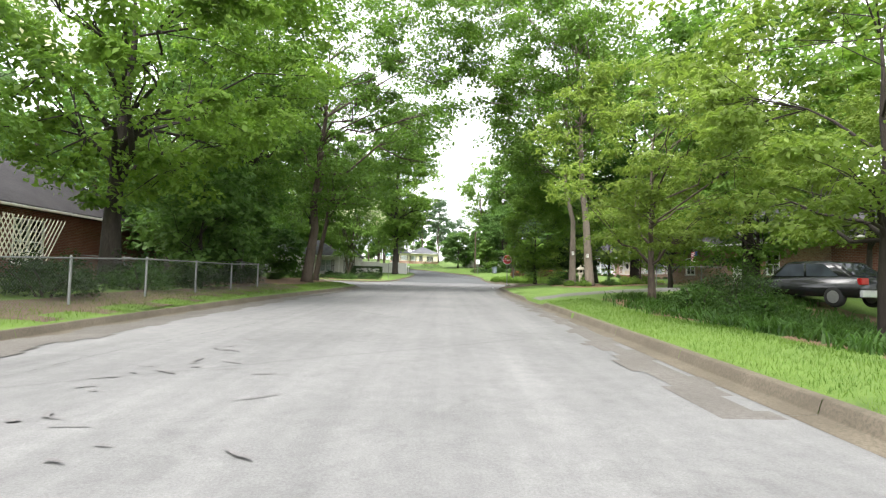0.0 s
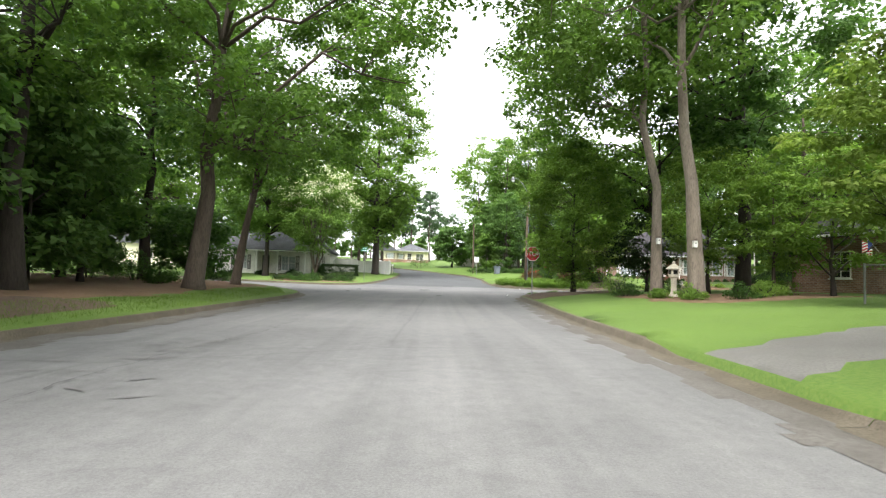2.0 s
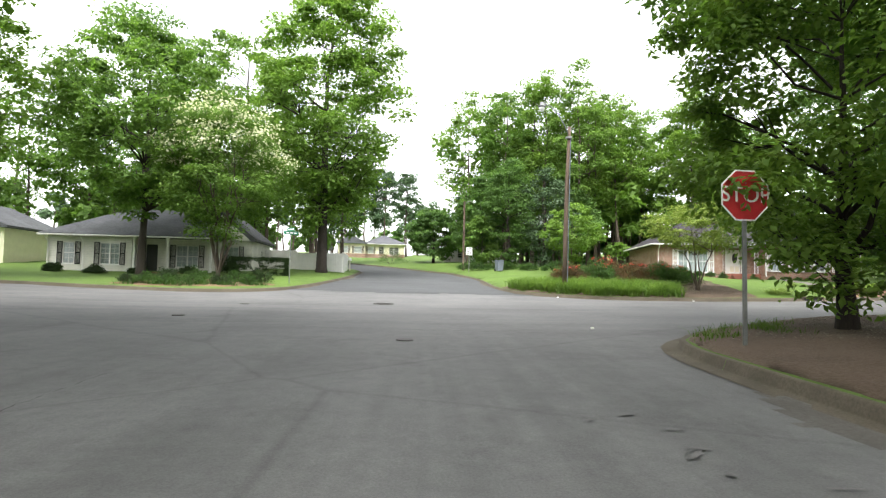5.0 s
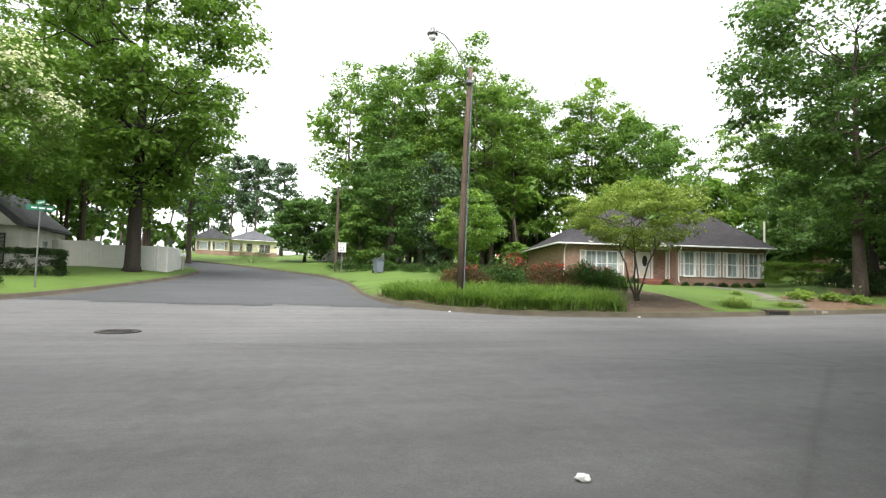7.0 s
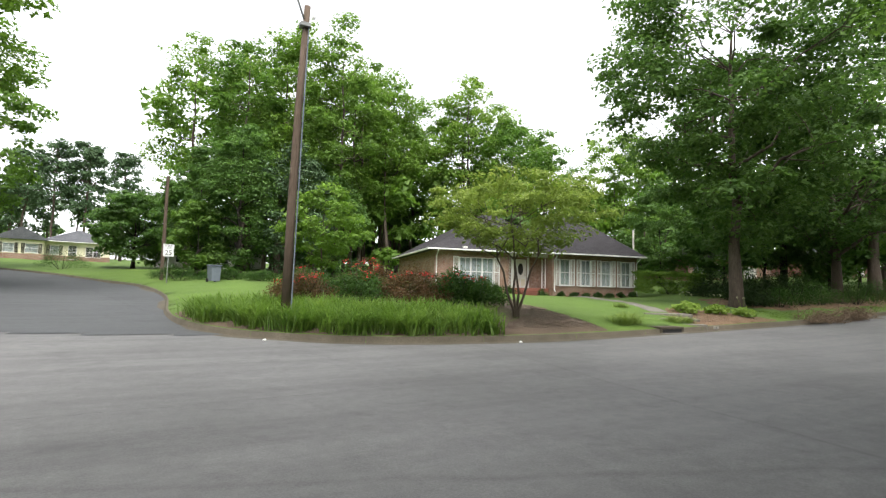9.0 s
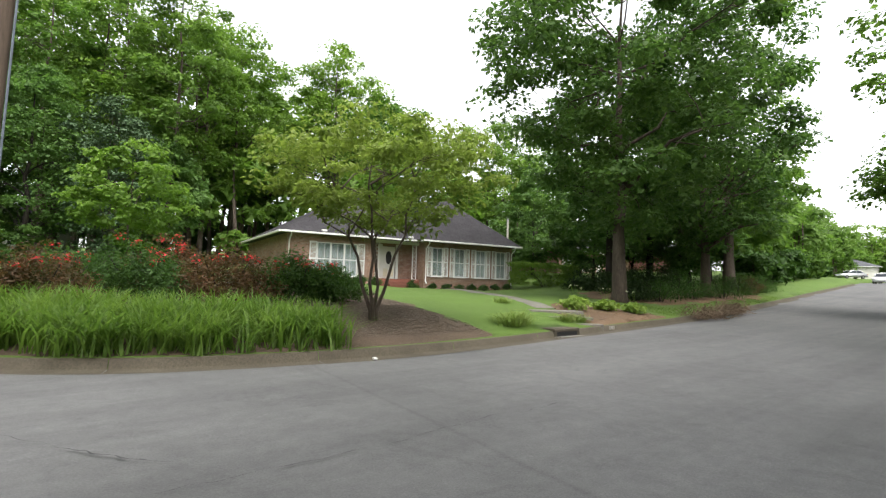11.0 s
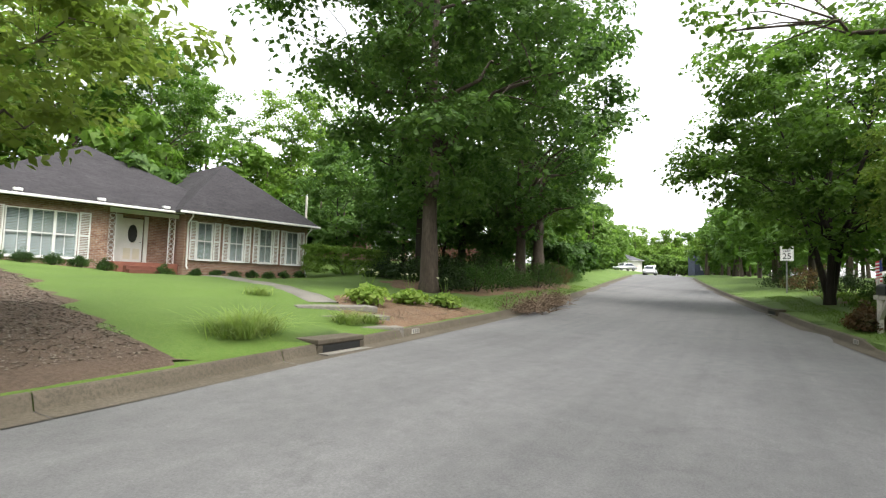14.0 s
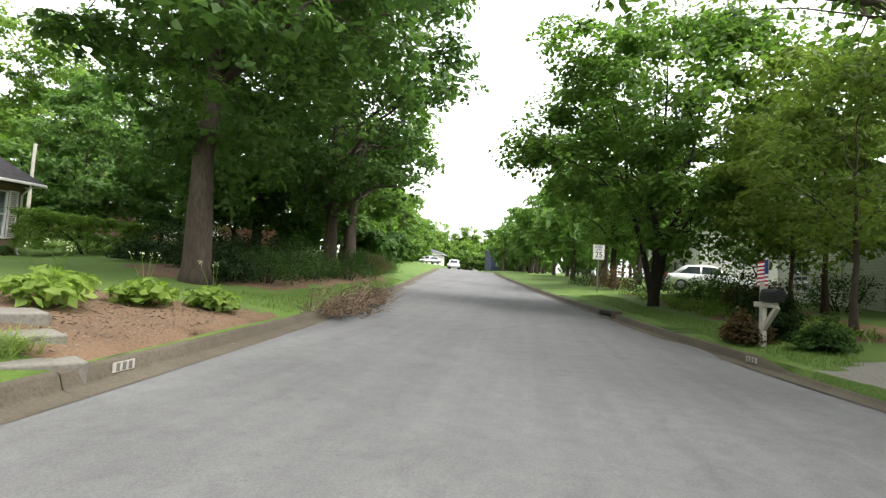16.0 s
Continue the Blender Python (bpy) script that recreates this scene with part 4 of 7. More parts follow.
# ---- houses ----
def facing_material(name, kind, cols, course, length):
    """Brickwork, lap siding or shingles, laid by the wall's own axes."""
    m, nt, b = nodes_of(name)
    tc = nt.nodes.new("ShaderNodeTexCoord")
    sep = nt.nodes.new("ShaderNodeSeparateXYZ")
    nt.links.new(tc.outputs["Object"], sep.inputs[0])
    add = nt.nodes.new("ShaderNodeMath")
    nt.links.new(sep.outputs[0], add.inputs[0])
    nt.links.new(sep.outputs[1], add.inputs[1])
    com = nt.nodes.new("ShaderNodeCombineXYZ")
    nt.links.new(add.outputs[0], com.inputs[0])
    nt.links.new(sep.outputs[2], com.inputs[1])
    br = nt.nodes.new("ShaderNodeTexBrick")
    br.inputs["Scale"].default_value = 1.0
    br.inputs["Brick Width"].default_value, br.inputs["Row Height"].default_value = length, course
    br.inputs["Mortar Size"].default_value = 0.012 if kind == "brick" else 0.006
    br.inputs["Mortar Smooth"].default_value = 0.2
    br.inputs["Bias"].default_value = -0.1
    br.inputs["Color1"].default_value, br.inputs["Color2"].default_value, br.inputs["Mortar"].default_value = [(*c, 1) for c in cols[:3]]
    nt.links.new(com.outputs[0], br.inputs["Vector"])
    coarse = noise_tex(nt, 0.7, 4)
    fine = noise_tex(nt, 9, 5, 0.7)
    col = mix(nt, ramp(nt, fine, [(0.4, (0, 0, 0)), (0.7, (0.7, 0.7, 0.7))]), br.outputs["Color"], cols[3])
    col = mix(nt, 1.0, col, ramp(nt, coarse, [(0.3, (0.8, 0.8, 0.8)), (0.7, (1.12, 1.12, 1.12))]), "MULTIPLY")
    nt.links.new(col, b.inputs["Base Color"])
    b.inputs["Roughness"].default_value, b.inputs["Specular IOR Level"].default_value = 0.88, 0.2
    inv = nt.nodes.new("ShaderNodeMath")
    inv.operation = "SUBTRACT"
    inv.inputs[0].default_value = 1.0
    nt.links.new(br.outputs["Fac"], inv.inputs[1])
    bump(nt, b, inv.outputs[0], 0.6, 0.012)
    return m


M["brickwork"] = facing_material("brickwork_tan_red", "brick", [(0.23, 0.112, 0.072), (0.36, 0.225, 0.155), (0.34, 0.3, 0.255), (0.14, 0.068, 0.05)], 0.077, 0.21)
M["brickwork_dark"] = facing_material("brickwork_dark_red", "brick", [(0.15, 0.05, 0.036), (0.22, 0.085, 0.06), (0.25, 0.2, 0.17), (0.1, 0.035, 0.028)], 0.077, 0.21)
M["lap_white"] = facing_material("lap_siding_white", "lap", [(0.62, 0.6, 0.55), (0.64, 0.62, 0.57), (0.30, 0.29, 0.27), (0.58, 0.56, 0.51)], 0.12, 30.0)
M["lap_yellow"] = facing_material("lap_siding_yellow", "lap", [(0.68, 0.64, 0.46), (0.70, 0.66, 0.48), (0.36, 0.33, 0.25), (0.64, 0.6, 0.43)], 0.12, 30.0)
M["lap_grey"] = facing_material("lap_siding_slate", "lap", [(0.07, 0.085, 0.12), (0.075, 0.09, 0.13), (0.03, 0.035, 0.05), (0.06, 0.07, 0.10)], 0.12, 30.0)
M["shingles"] = facing_material("shingles_charcoal", "lap", [(0.03, 0.028, 0.031), (0.044, 0.041, 0.044), (0.016, 0.015, 0.016), (0.056, 0.052, 0.055)], 0.10, 0.3)
M["shingles_grey"] = facing_material("shingles_grey", "lap", [(0.07, 0.073, 0.08), (0.095, 0.098, 0.107), (0.04, 0.042, 0.046), (0.12, 0.122, 0.128)], 0.10, 0.3)


def wall_panel(bm, w, z0, z1, thick, holes, rot):
    """A wall along x from 0 to w, its face at y = 0, with rectangular openings (x0, z0, x1, z1) cut through."""
    xs = sorted({0.0, w, *[h[0] for h in holes], *[h[2] for h in holes]})
    zs = sorted({z0, z1, *[h[1] for h in holes], *[h[3] for h in holes]})
    m = rot if rot is not None else Matrix.Identity(4)
    cache = {}

    def corner(i, j, y):
        if (i, j, y) not in cache:
            cache[i, j, y] = bm.verts.new(m @ Vector((xs[i], y, zs[j])))
        return cache[i, j, y]

    def solid(i, j):
        if not (0 <= i < len(xs) - 1 and 0 <= j < len(zs) - 1):
            return False
        cx, cz = (xs[i] + xs[i + 1]) / 2, (zs[j] + zs[j + 1]) / 2
        return not any(h[0] < cx < h[2] and h[1] < cz < h[3] for h in holes)

    for i in range(len(xs) - 1):
        for j in range(len(zs) - 1):
            if solid(i, j):
                loop = [(i, j), (i + 1, j), (i + 1, j + 1), (i, j + 1)]
                bm.faces.new([corner(*c, 0.0) for c in loop])
                bm.faces.new([corner(*c, thick) for c in reversed(loop)])
                for (a, b), (di, dj) in zip(zip(loop, loop[1:] + loop[:1]), ((0, -1), (1, 0), (0, 1), (-1, 0))):
                    if not solid(i + di, j + dj):
                        bm.faces.new([corner(*b, 0.0), corner(*a, 0.0), corner(*a, thick), corner(*b, thick)])


def louvre(parent, x, z0, z1, w, mat, y=-0.035):
    """A louvred shutter: stiles, rails and slats."""
    bm = bmesh.new()
    for a, b in ((x, x + 0.05), (x + w - 0.05, x + w)):
        box(bm, a, y - 0.03, z0, b, y + 0.02, z1)
    zm = (z0 + z1) / 2
    for a in (z0, zm - 0.03, z1 - 0.06):
        box(bm, x + 0.05, y - 0.025, a, x + w - 0.05, y + 0.015, a + 0.06)
    n = max(4, int((z1 - z0) / 0.07))
    for k in range(n):
        a = z0 + (z1 - z0) * (k + 0.5) / n
        box(bm, x + 0.05, y - 0.012, a - 0.012, x + w - 0.05, y + 0.008, a + 0.018)
    return part("shutter", bm, mat, parent, "", False)


def window(parent, x0, z0, w, h, cols=2, rows=3, shutters=None, sash=True, frame="white", blind=True, place=None, sill=True, units=1):
    """A window set in its opening: frame, glazing bars, panes, blind behind, sill, and a shutter each side."""
    win = part("window", bmesh.new(), M[frame], parent)
    win.matrix_basis = place if place is not None else Matrix.Identity(4)
    bm = bmesh.new()
    f = 0.05
    box(bm, x0, -0.03, z0, x0 + f, 0.09, z0 + h)
    box(bm, x0 + w - f, -0.03, z0, x0 + w, 0.09, z0 + h)
    box(bm, x0 + f, -0.03, z0, x0 + w - f, 0.09, z0 + f)
    box(bm, x0 + f, -0.03, z0 + h - f, x0 + w - f, 0.09, z0 + h)
    for u in range(1, units):
        xm = x0 + w * u / units
        box(bm, xm - 0.05, -0.028, z0 + f, xm + 0.05, 0.088, z0 + h - f)
    part("frame", bm, M[frame], win)
    bm = bmesh.new()
    uw = (w - 2 * f) / units
    for u in range(units):
        ux = x0 + f + uw * u
        for k in range(1, cols):
            xm = ux + uw * k / cols
            box(bm, xm - 0.011, 0.0, z0 + f, xm + 0.011, 0.03, z0 + h - f)
    for k in range(1, rows * 2):
        zm = z0 + f + (h - 2 * f) * k / (rows * 2)
        t = 0.03 if k == rows else 0.011
        box(bm, x0 + f, -0.004 if k == rows else 0.001, zm - t, x0 + w - f, 0.034 if k == rows else 0.029, zm + t)
    part("glazing_grid", bm, M[frame], win)
    g = part("pane", bx(x0 + f, 0.034, z0 + f, x0 + w - f, 0.04, z0 + h - f), M["glass_clear"], win)
    g.visible_shadow = False
    bm = bmesh.new()
    n = int(h / 0.06)
    for k in range(n):
        zz = z0 + h * (k + 0.5) / n
        box(bm, x0 + f, 0.09, zz - 0.02, x0 + w - f, 0.1, zz + 0.026)
    # with blind off, the slats are near-black to paint an unlit room
    part("blind", bm, M["blind" if blind else "room_dark"], win)
    if sill:
        part("sill", bx(x0 - 0.05, -0.07, z0 - 0.06, x0 + w + 0.05, 0.05, z0 - 0.002, 0.008), M[frame], win)
    if shutters:
        sw, mat = shutters
        louvre(win, x0 - sw - 0.03, z0 - 0.03, z0 + h + 0.03, sw, M[mat])
        louvre(win, x0 + w + 0.03, z0 - 0.03, z0 + h + 0.03, sw, M[mat])
    return win


def clear_glass():
    m, nt, b = nodes_of("glass_clear")
    b.inputs["Base Color"].default_value = (0.85, 0.9, 0.9, 1)
    b.inputs["Roughness"].default_value = 0.03
    b.inputs["Transmission Weight"].default_value = 1.0
    b.inputs["IOR"].default_value = 1.45
    return m


M["glass_clear"] = clear_glass()
# the darkness of an unlit room, as a flat colour
M["room_dark"] = plain("room_dark", (0.03, 0.03, 0.032), 0.9)


def hip_roof(x0, y0, x1, y1, z, rise, over=0.45, along="x", thick=0.16):
    """A hipped roof with a thick edge over a rectangle, its ridge along x or y."""
    bm = bmesh.new()
    x0, y0, x1, y1 = x0 - over, y0 - over, x1 + over, y1 + over
    if along == "x":
        r = (y1 - y0) / 2
        top = [(x0 + r, (y0 + y1) / 2), (x1 - r, (y0 + y1) / 2)]
    else:
        r = (x1 - x0) / 2
        top = [((x0 + x1) / 2, y0 + r), ((x0 + x1) / 2, y1 - r)]
    c = [(x0, y0), (x1, y0), (x1, y1), (x0, y1)]
    lo = [bm.verts.new((*p, z)) for p in c]
    hi = [bm.verts.new((*p, z + thick)) for p in c]
    a, b = [bm.verts.new((*p, z + thick + rise)) for p in top]
    for i in range(4):
        bm.faces.new((lo[i], lo[(i + 1) % 4], hi[(i + 1) % 4], hi[i]))
    bm.faces.new(lo[::-1])
    if along == "x":
        for f in ((hi[0], hi[1], b, a), (hi[1], hi[2], b), (hi[2], hi[3], a, b), (hi[3], hi[0], a)):
            bm.faces.new(f)
    else:
        for f in ((hi[0], hi[1], a), (hi[1], hi[2], b, a), (hi[2], hi[3], b), (hi[3], hi[0], a, b)):
            bm.faces.new(f)
    return bm


def gable_roof(x0, y0, x1, y1, z, rise, over=0.4, along="x", thick=0.16):
    bm = bmesh.new()
    if along == "x":
        prism(bm, [(y0 - over, z), (y1 + over, z), (y1 + over, z + thick), ((y0 + y1) / 2, z + thick + rise), (y0 - over, z + thick)], x0 - over, x1 + over, "x")
    else:
        prism(bm, [(x0 - over, z), (x1 + over, z), (x1 + over, z + thick), ((x0 + x1) / 2, z + thick + rise), (x0 - over, z + thick)], y0 - over, y1 + over, "y")
    return bm


def eave_trim(x0, y0, x1, y1, z, over, mat, parent, sides="front left right"):
    """Fascia boards with a gutter along a roof's edge."""
    for s in sides.split():
        bm = bmesh.new()
        if s == "front":
            box(bm, x0 - over - 0.02, y0 - over - 0.14, z - 0.01, x1 + over + 0.02, y0 - over - 0.004, z + 0.1, 0.02)
        elif s == "left":
            box(bm, x0 - over - 0.14, y0 - over, z - 0.01, x0 - over - 0.004, y1 + over, z + 0.1, 0.02)
        else:
            box(bm, x1 + over + 0.004, y0 - over, z - 0.01, x1 + over + 0.14, y1 + over, z + 0.1, 0.02)
        part("gutter", bm, mat, parent)


def downpipe(parent, x, y, z0, z1, over=0.45):
    bm = bmesh.new()
    tube(bm, [(x, y - over - 0.05, z1), (x, y - over - 0.05, z1 - 0.12), (x, y - 0.08, z1 - 0.42), (x, y - 0.08, z0 + 0.12), (x, y - 0.22, z0)], [0.045] * 5, 8)
    part("downpipe", bm, M["white"], parent, "", True)


Z90 = Matrix.Rotation(radians(90), 4, "Z")
# the brick corner house: origin at the projecting wing's front corner
bh = thing("brick_house", pose(29.85, 80.3, 2.42, 0, 0, -11.5), "single-storey red-brown brick house with charcoal hip roof and white shutters", "house")
RW, LW, DEEP, EAVE = 6.9, 8.4, 12.5, 2.5
wins = [0.55, 2.2, 3.85, 5.5]
bm = bmesh.new()
wall_panel(bm, RW, -1.4, EAVE, 0.25, [(x + 0.04, 0.36, x + 0.84, 2.18) for x in wins], None)
part("wall", bm, M["brickwork"], bh, "front of the projecting wing")
part("wall", bx(0, 0.25, -1.4, 0.25, 1.75, EAVE), M["brickwork"], bh)
part("wall", bx(RW - 0.25, 0.25, -1.4, RW, DEEP + 0.9, EAVE), M["brickwork"], bh)
part("wall", bx(0.25, DEEP + 0.65, -1.4, RW - 0.25, DEEP + 0.9, EAVE), M["brickwork"], bh)
part("wall", bx(0, DEEP + 0.002, -1.4, 0.25, DEEP + 0.9, EAVE), M["brickwork"], bh)
bm = bmesh.new()
wall_panel(bm, LW - 3.0, -1.3, EAVE, 0.25, [(1.75, 0.14, 4.25, 2.1)], pose(-LW, 0.7, 0))
part("wall", bm, M["brickwork"], bh, "wall with the picture window")
bm = bmesh.new()
wall_panel(bm, 3.0, -1.3, EAVE, 0.25, [(0.75, 0.12, 1.75, 2.2)], pose(-3.0, 1.5, 0))
part("wall", bm, M["brickwork"], bh, "recessed porch wall")
part("wall", bx(-3.25, 0.95, -1.3, -3.0, 1.75, EAVE), M["brickwork"], bh)
part("wall", bx(-LW, 0.95, -1.3, -LW + 0.25, DEEP, EAVE), M["brickwork"], bh)
part("wall", bx(-LW + 0.25, DEEP - 0.25, -1.3, RW - 0.25, DEEP, EAVE), M["brickwork"], bh)
part("roof", hip_roof(-LW, 0.7, 3.4, DEEP, EAVE + 0.02, 3.6, thick=0.1), M["shingles"], bh)
part("roof", hip_roof(0, 0, RW, DEEP + 0.9, EAVE + 0.03, 3.3, along="y", thick=0.1), M["shingles"], bh)
eave_trim(0, 0, RW, DEEP, EAVE, 0.45, M["white"], bh, "front right")
eave_trim(-LW, 0.7, -0.45, DEEP, EAVE, 0.45, M["white"], bh, "front left")
part("porch_beam", bx(-3.1, 0.72, EAVE - 0.2, 0.0, 0.86, EAVE + 0.0), M["white"], bh)
for x in wins:
    window(bh, x + 0.04, 0.36, 0.8, 1.82, 2, 1, (0.32, "white"))
window(bh, -LW + 1.76, 0.15, 2.48, 1.94, 2, 1, (0.42, "white"), place=pose(0, 0.7, 0), units=3)
downpipe(bh, 0.12, 0, -0.1, EAVE)
downpipe(bh, RW - 0.1, 0, -0.3, EAVE)
downpipe(bh, -LW + 0.12, 0.7, 0.0, EAVE)
part("porch_step", bx(-3.0, 0.5, -1.2, -0.02, 1.49, 0.1, 0.015), M["brick_dark"], bh, "brick porch floor")
part("step", bx(-2.4, 0.1, -1.2, -0.9, 0.498, -0.06, 0.015), M["brick_dark"], bh)
part("step", bx(-2.4, -0.3, -1.2, -0.9, 0.098, -0.23, 0.015), M["brick_dark"], bh)
dr = part("door", bx(-2.2, 1.52, 0.12, -1.3, 1.58, 2.16, 0.008), M["white"], bh, "white panelled front door with an oval window")
bm = bmesh.new()
for pz in ((0.25, 0.75),):
    for px in (-2.1, -1.7):
        box(bm, px, 1.505, pz[0], px + 0.3, 1.52, pz[1], 0.006)
part("panel", bm, M["cream"], dr)
bm = bmesh.new()
lathe(bm, [(0.2, -0.01), (0.2, 0.01)], 20)
bmesh.ops.transform(bm, matrix=pose(-1.75, 1.5, 1.45, 90, 0, 0) @ Matrix.Diagonal((1, 2.1, 1, 1)), verts=bm.verts)
# dark disc paints the unlit hall behind the oval glass
part("oval_window", bm, M["room_dark"], dr)
part("door_handle", tube(bmesh.new(), [(-1.38, 1.5, 1.05), (-1.38, 1.46, 1.05), (-1.46, 1.46, 1.05)], [0.014] * 3, 6), M["metal"], dr)
for xs_, w_ in ((-2.5, 0.27), (-1.27, 0.16)):
    part("door_surround", bx(xs_, 1.42, 0.1, xs_ + w_, 1.496, 2.3), M["white"], bh)
for cx in (-2.85, -0.28):
    # open scrollwork columns
    bm = bmesh.new()
    for ox in (-0.14, 0.14):
        box(bm, cx + ox - 0.018, 0.76, 0.1, cx + ox + 0.018, 0.8, EAVE - 0.2)
    for k in range(9):
        z0 = 0.22 + k * 0.24
        pts = [(cx + 0.1 * math.cos(a), 0.78, z0 + 0.1 * math.sin(a)) for a in [2 * math.pi * j / 12 for j in range(13)]]
        tube(bm, pts, [0.014] * 13, 5, False)
    part("porch_column", bm, M["white"], bh, "white scrollwork porch column")
for x in (-6.5, -3.6, -0.9):
    part("roof_vent", bx(x, 0.3, EAVE + 0.18, x + 0.3, 0.6, EAVE + 0.3, 0.02), M["white"], bh)
for k, x in enumerate((1.75, 3.4, 5.1)):
    part("foundation_vent", bx(x, -0.02, -0.28, x + 0.38, 0.02, -0.12), M["black"], bh)


# the white house on the north-west corner
wh = thing("white_house", pose(-27.4, 79.6, 1.6, 0, 0, 4) @ Matrix.Diagonal((0.95, 1, 1.07, 1)), "off-white lap-sided house with grey hip roof, porch and black shutters", "house")
W, D, E = 15.6, 8.5, 2.55
bm = bmesh.new()
wall_panel(bm, 6.4, -0.5, E, 0.2, [(1.2, 0.55, 2.1, 2.1), (4.0, 0.55, 5.5, 2.1)], None)
part("wall", bm, M["lap_white"], wh)
bm = bmesh.new()
wall_panel(bm, 6.4, -0.5, E, 0.2, [(0.6, 0.1, 1.5, 2.15), (3.0, 0.45, 4.8, 2.1)], pose(6.4, 1.3, 0))
part("wall", bm, M["lap_white"], wh, "wall under the porch")
part("wall", bx(6.2, 0.2, -0.5, 6.4, 1.3, E), M["lap_white"], wh)
part("wall", bx(0, 0.2, -0.5, 0.2, D, E), M["lap_white"], wh)
bm = bmesh.new()
wall_panel(bm, 2.8, -0.5, E, 0.2, [(0.8, 0.5, 1.7, 2.1)], pose(12.8, 1.3, 0))
part("wall", bm, M["lap_white"], wh)
bm = bmesh.new()
wall_panel(bm, D - 1.3, -0.5, E, 0.2, [(3.2, 0.6, 4.1, 2.0)], pose(W, 1.5, 0, 0, 0, 90))
part("wall", bm, M["lap_white"], wh)
part("wall", bx(0.2, D - 0.2, -0.5, W - 0.2, D, E), M["lap_white"], wh)
part("roof", hip_roof(0, 0, 12.9, D, E + 0.02, 2.3), M["shingles_grey"], wh)
bm = bmesh.new()
prism(bm, [(10.6, E), (W + 0.4, E), (W + 0.4, E + 0.15), (13.1, E + 2.2), (10.6, E + 0.15)], 1.0, D + 0.4, "y")
part("roof", bm, M["shingles_grey"], wh)
bm = bmesh.new()
prism(bm, [(10.8, E), (W - 0.05, E), (13.1, E + 1.95)], 1.02 + 0.1, 1.02 + 0.25, "y")
bmesh.ops.translate(bm, vec=(0, -0.15, 0), verts=bm.verts)
part("gable", bm, M["lap_white"], wh)
eave_trim(0, 0, 12.9, D, E, 0.45, M["white"], wh, "front left")
window(wh, 1.2, 0.55, 0.9, 1.55, 2, 2, (0.4, "black"))
window(wh, 4.0, 0.55, 1.5, 1.55, 2, 2, (0.4, "black"), units=2)
window(wh, 9.4, 0.45, 1.8, 1.65, 2, 2, (0.45, "black"), place=pose(0, 1.3, 0), units=2)
window(wh, 13.6, 0.5, 0.9, 1.6, 2, 2, (0.4, "black"), place=pose(0, 1.3, 0))
window(wh, 3.2, 0.6, 0.9, 1.4, 2, 2, None, place=pose(W, 1.5, 0, 0, 0, 90))
part("door", bx(7.0, 1.36, 0.1, 7.9, 1.42, 2.12), M["black"], wh)
part("porch_floor", bx(6.42, -0.2, -0.5, 12.9, 1.28, 0.02, 0.01), M["brick_dark"], wh, "brick porch floor")
for cx in (6.6, 9.2, 12.6):
    bm = bmesh.new()
    box(bm, cx - 0.08, -0.1, 0.02, cx + 0.08, 0.06, E, 0.01)
    box(bm, cx - 0.12, -0.14, 0.02, cx + 0.12, 0.1, 0.16)
    box(bm, cx - 0.12, -0.14, E - 0.14, cx + 0.12, 0.1, E)
    part("porch_column", bm, M["white"], wh)
downpipe(wh, 2.75, 0, -0.1, E)
downpipe(wh, 0.1, 0, -0.1, E)
bm = bmesh.new()
for k in range(5):
    box(bm, 0.1 + k * 3, -0.012, -0.5, 0.1 + k * 3 + 0.02, -0.002, -0.2)
part("foundation", bx(-0.02, -0.03, -0.5, 6.38, -0.002, -0.12), M["brick_dark"], wh)
bm.free()


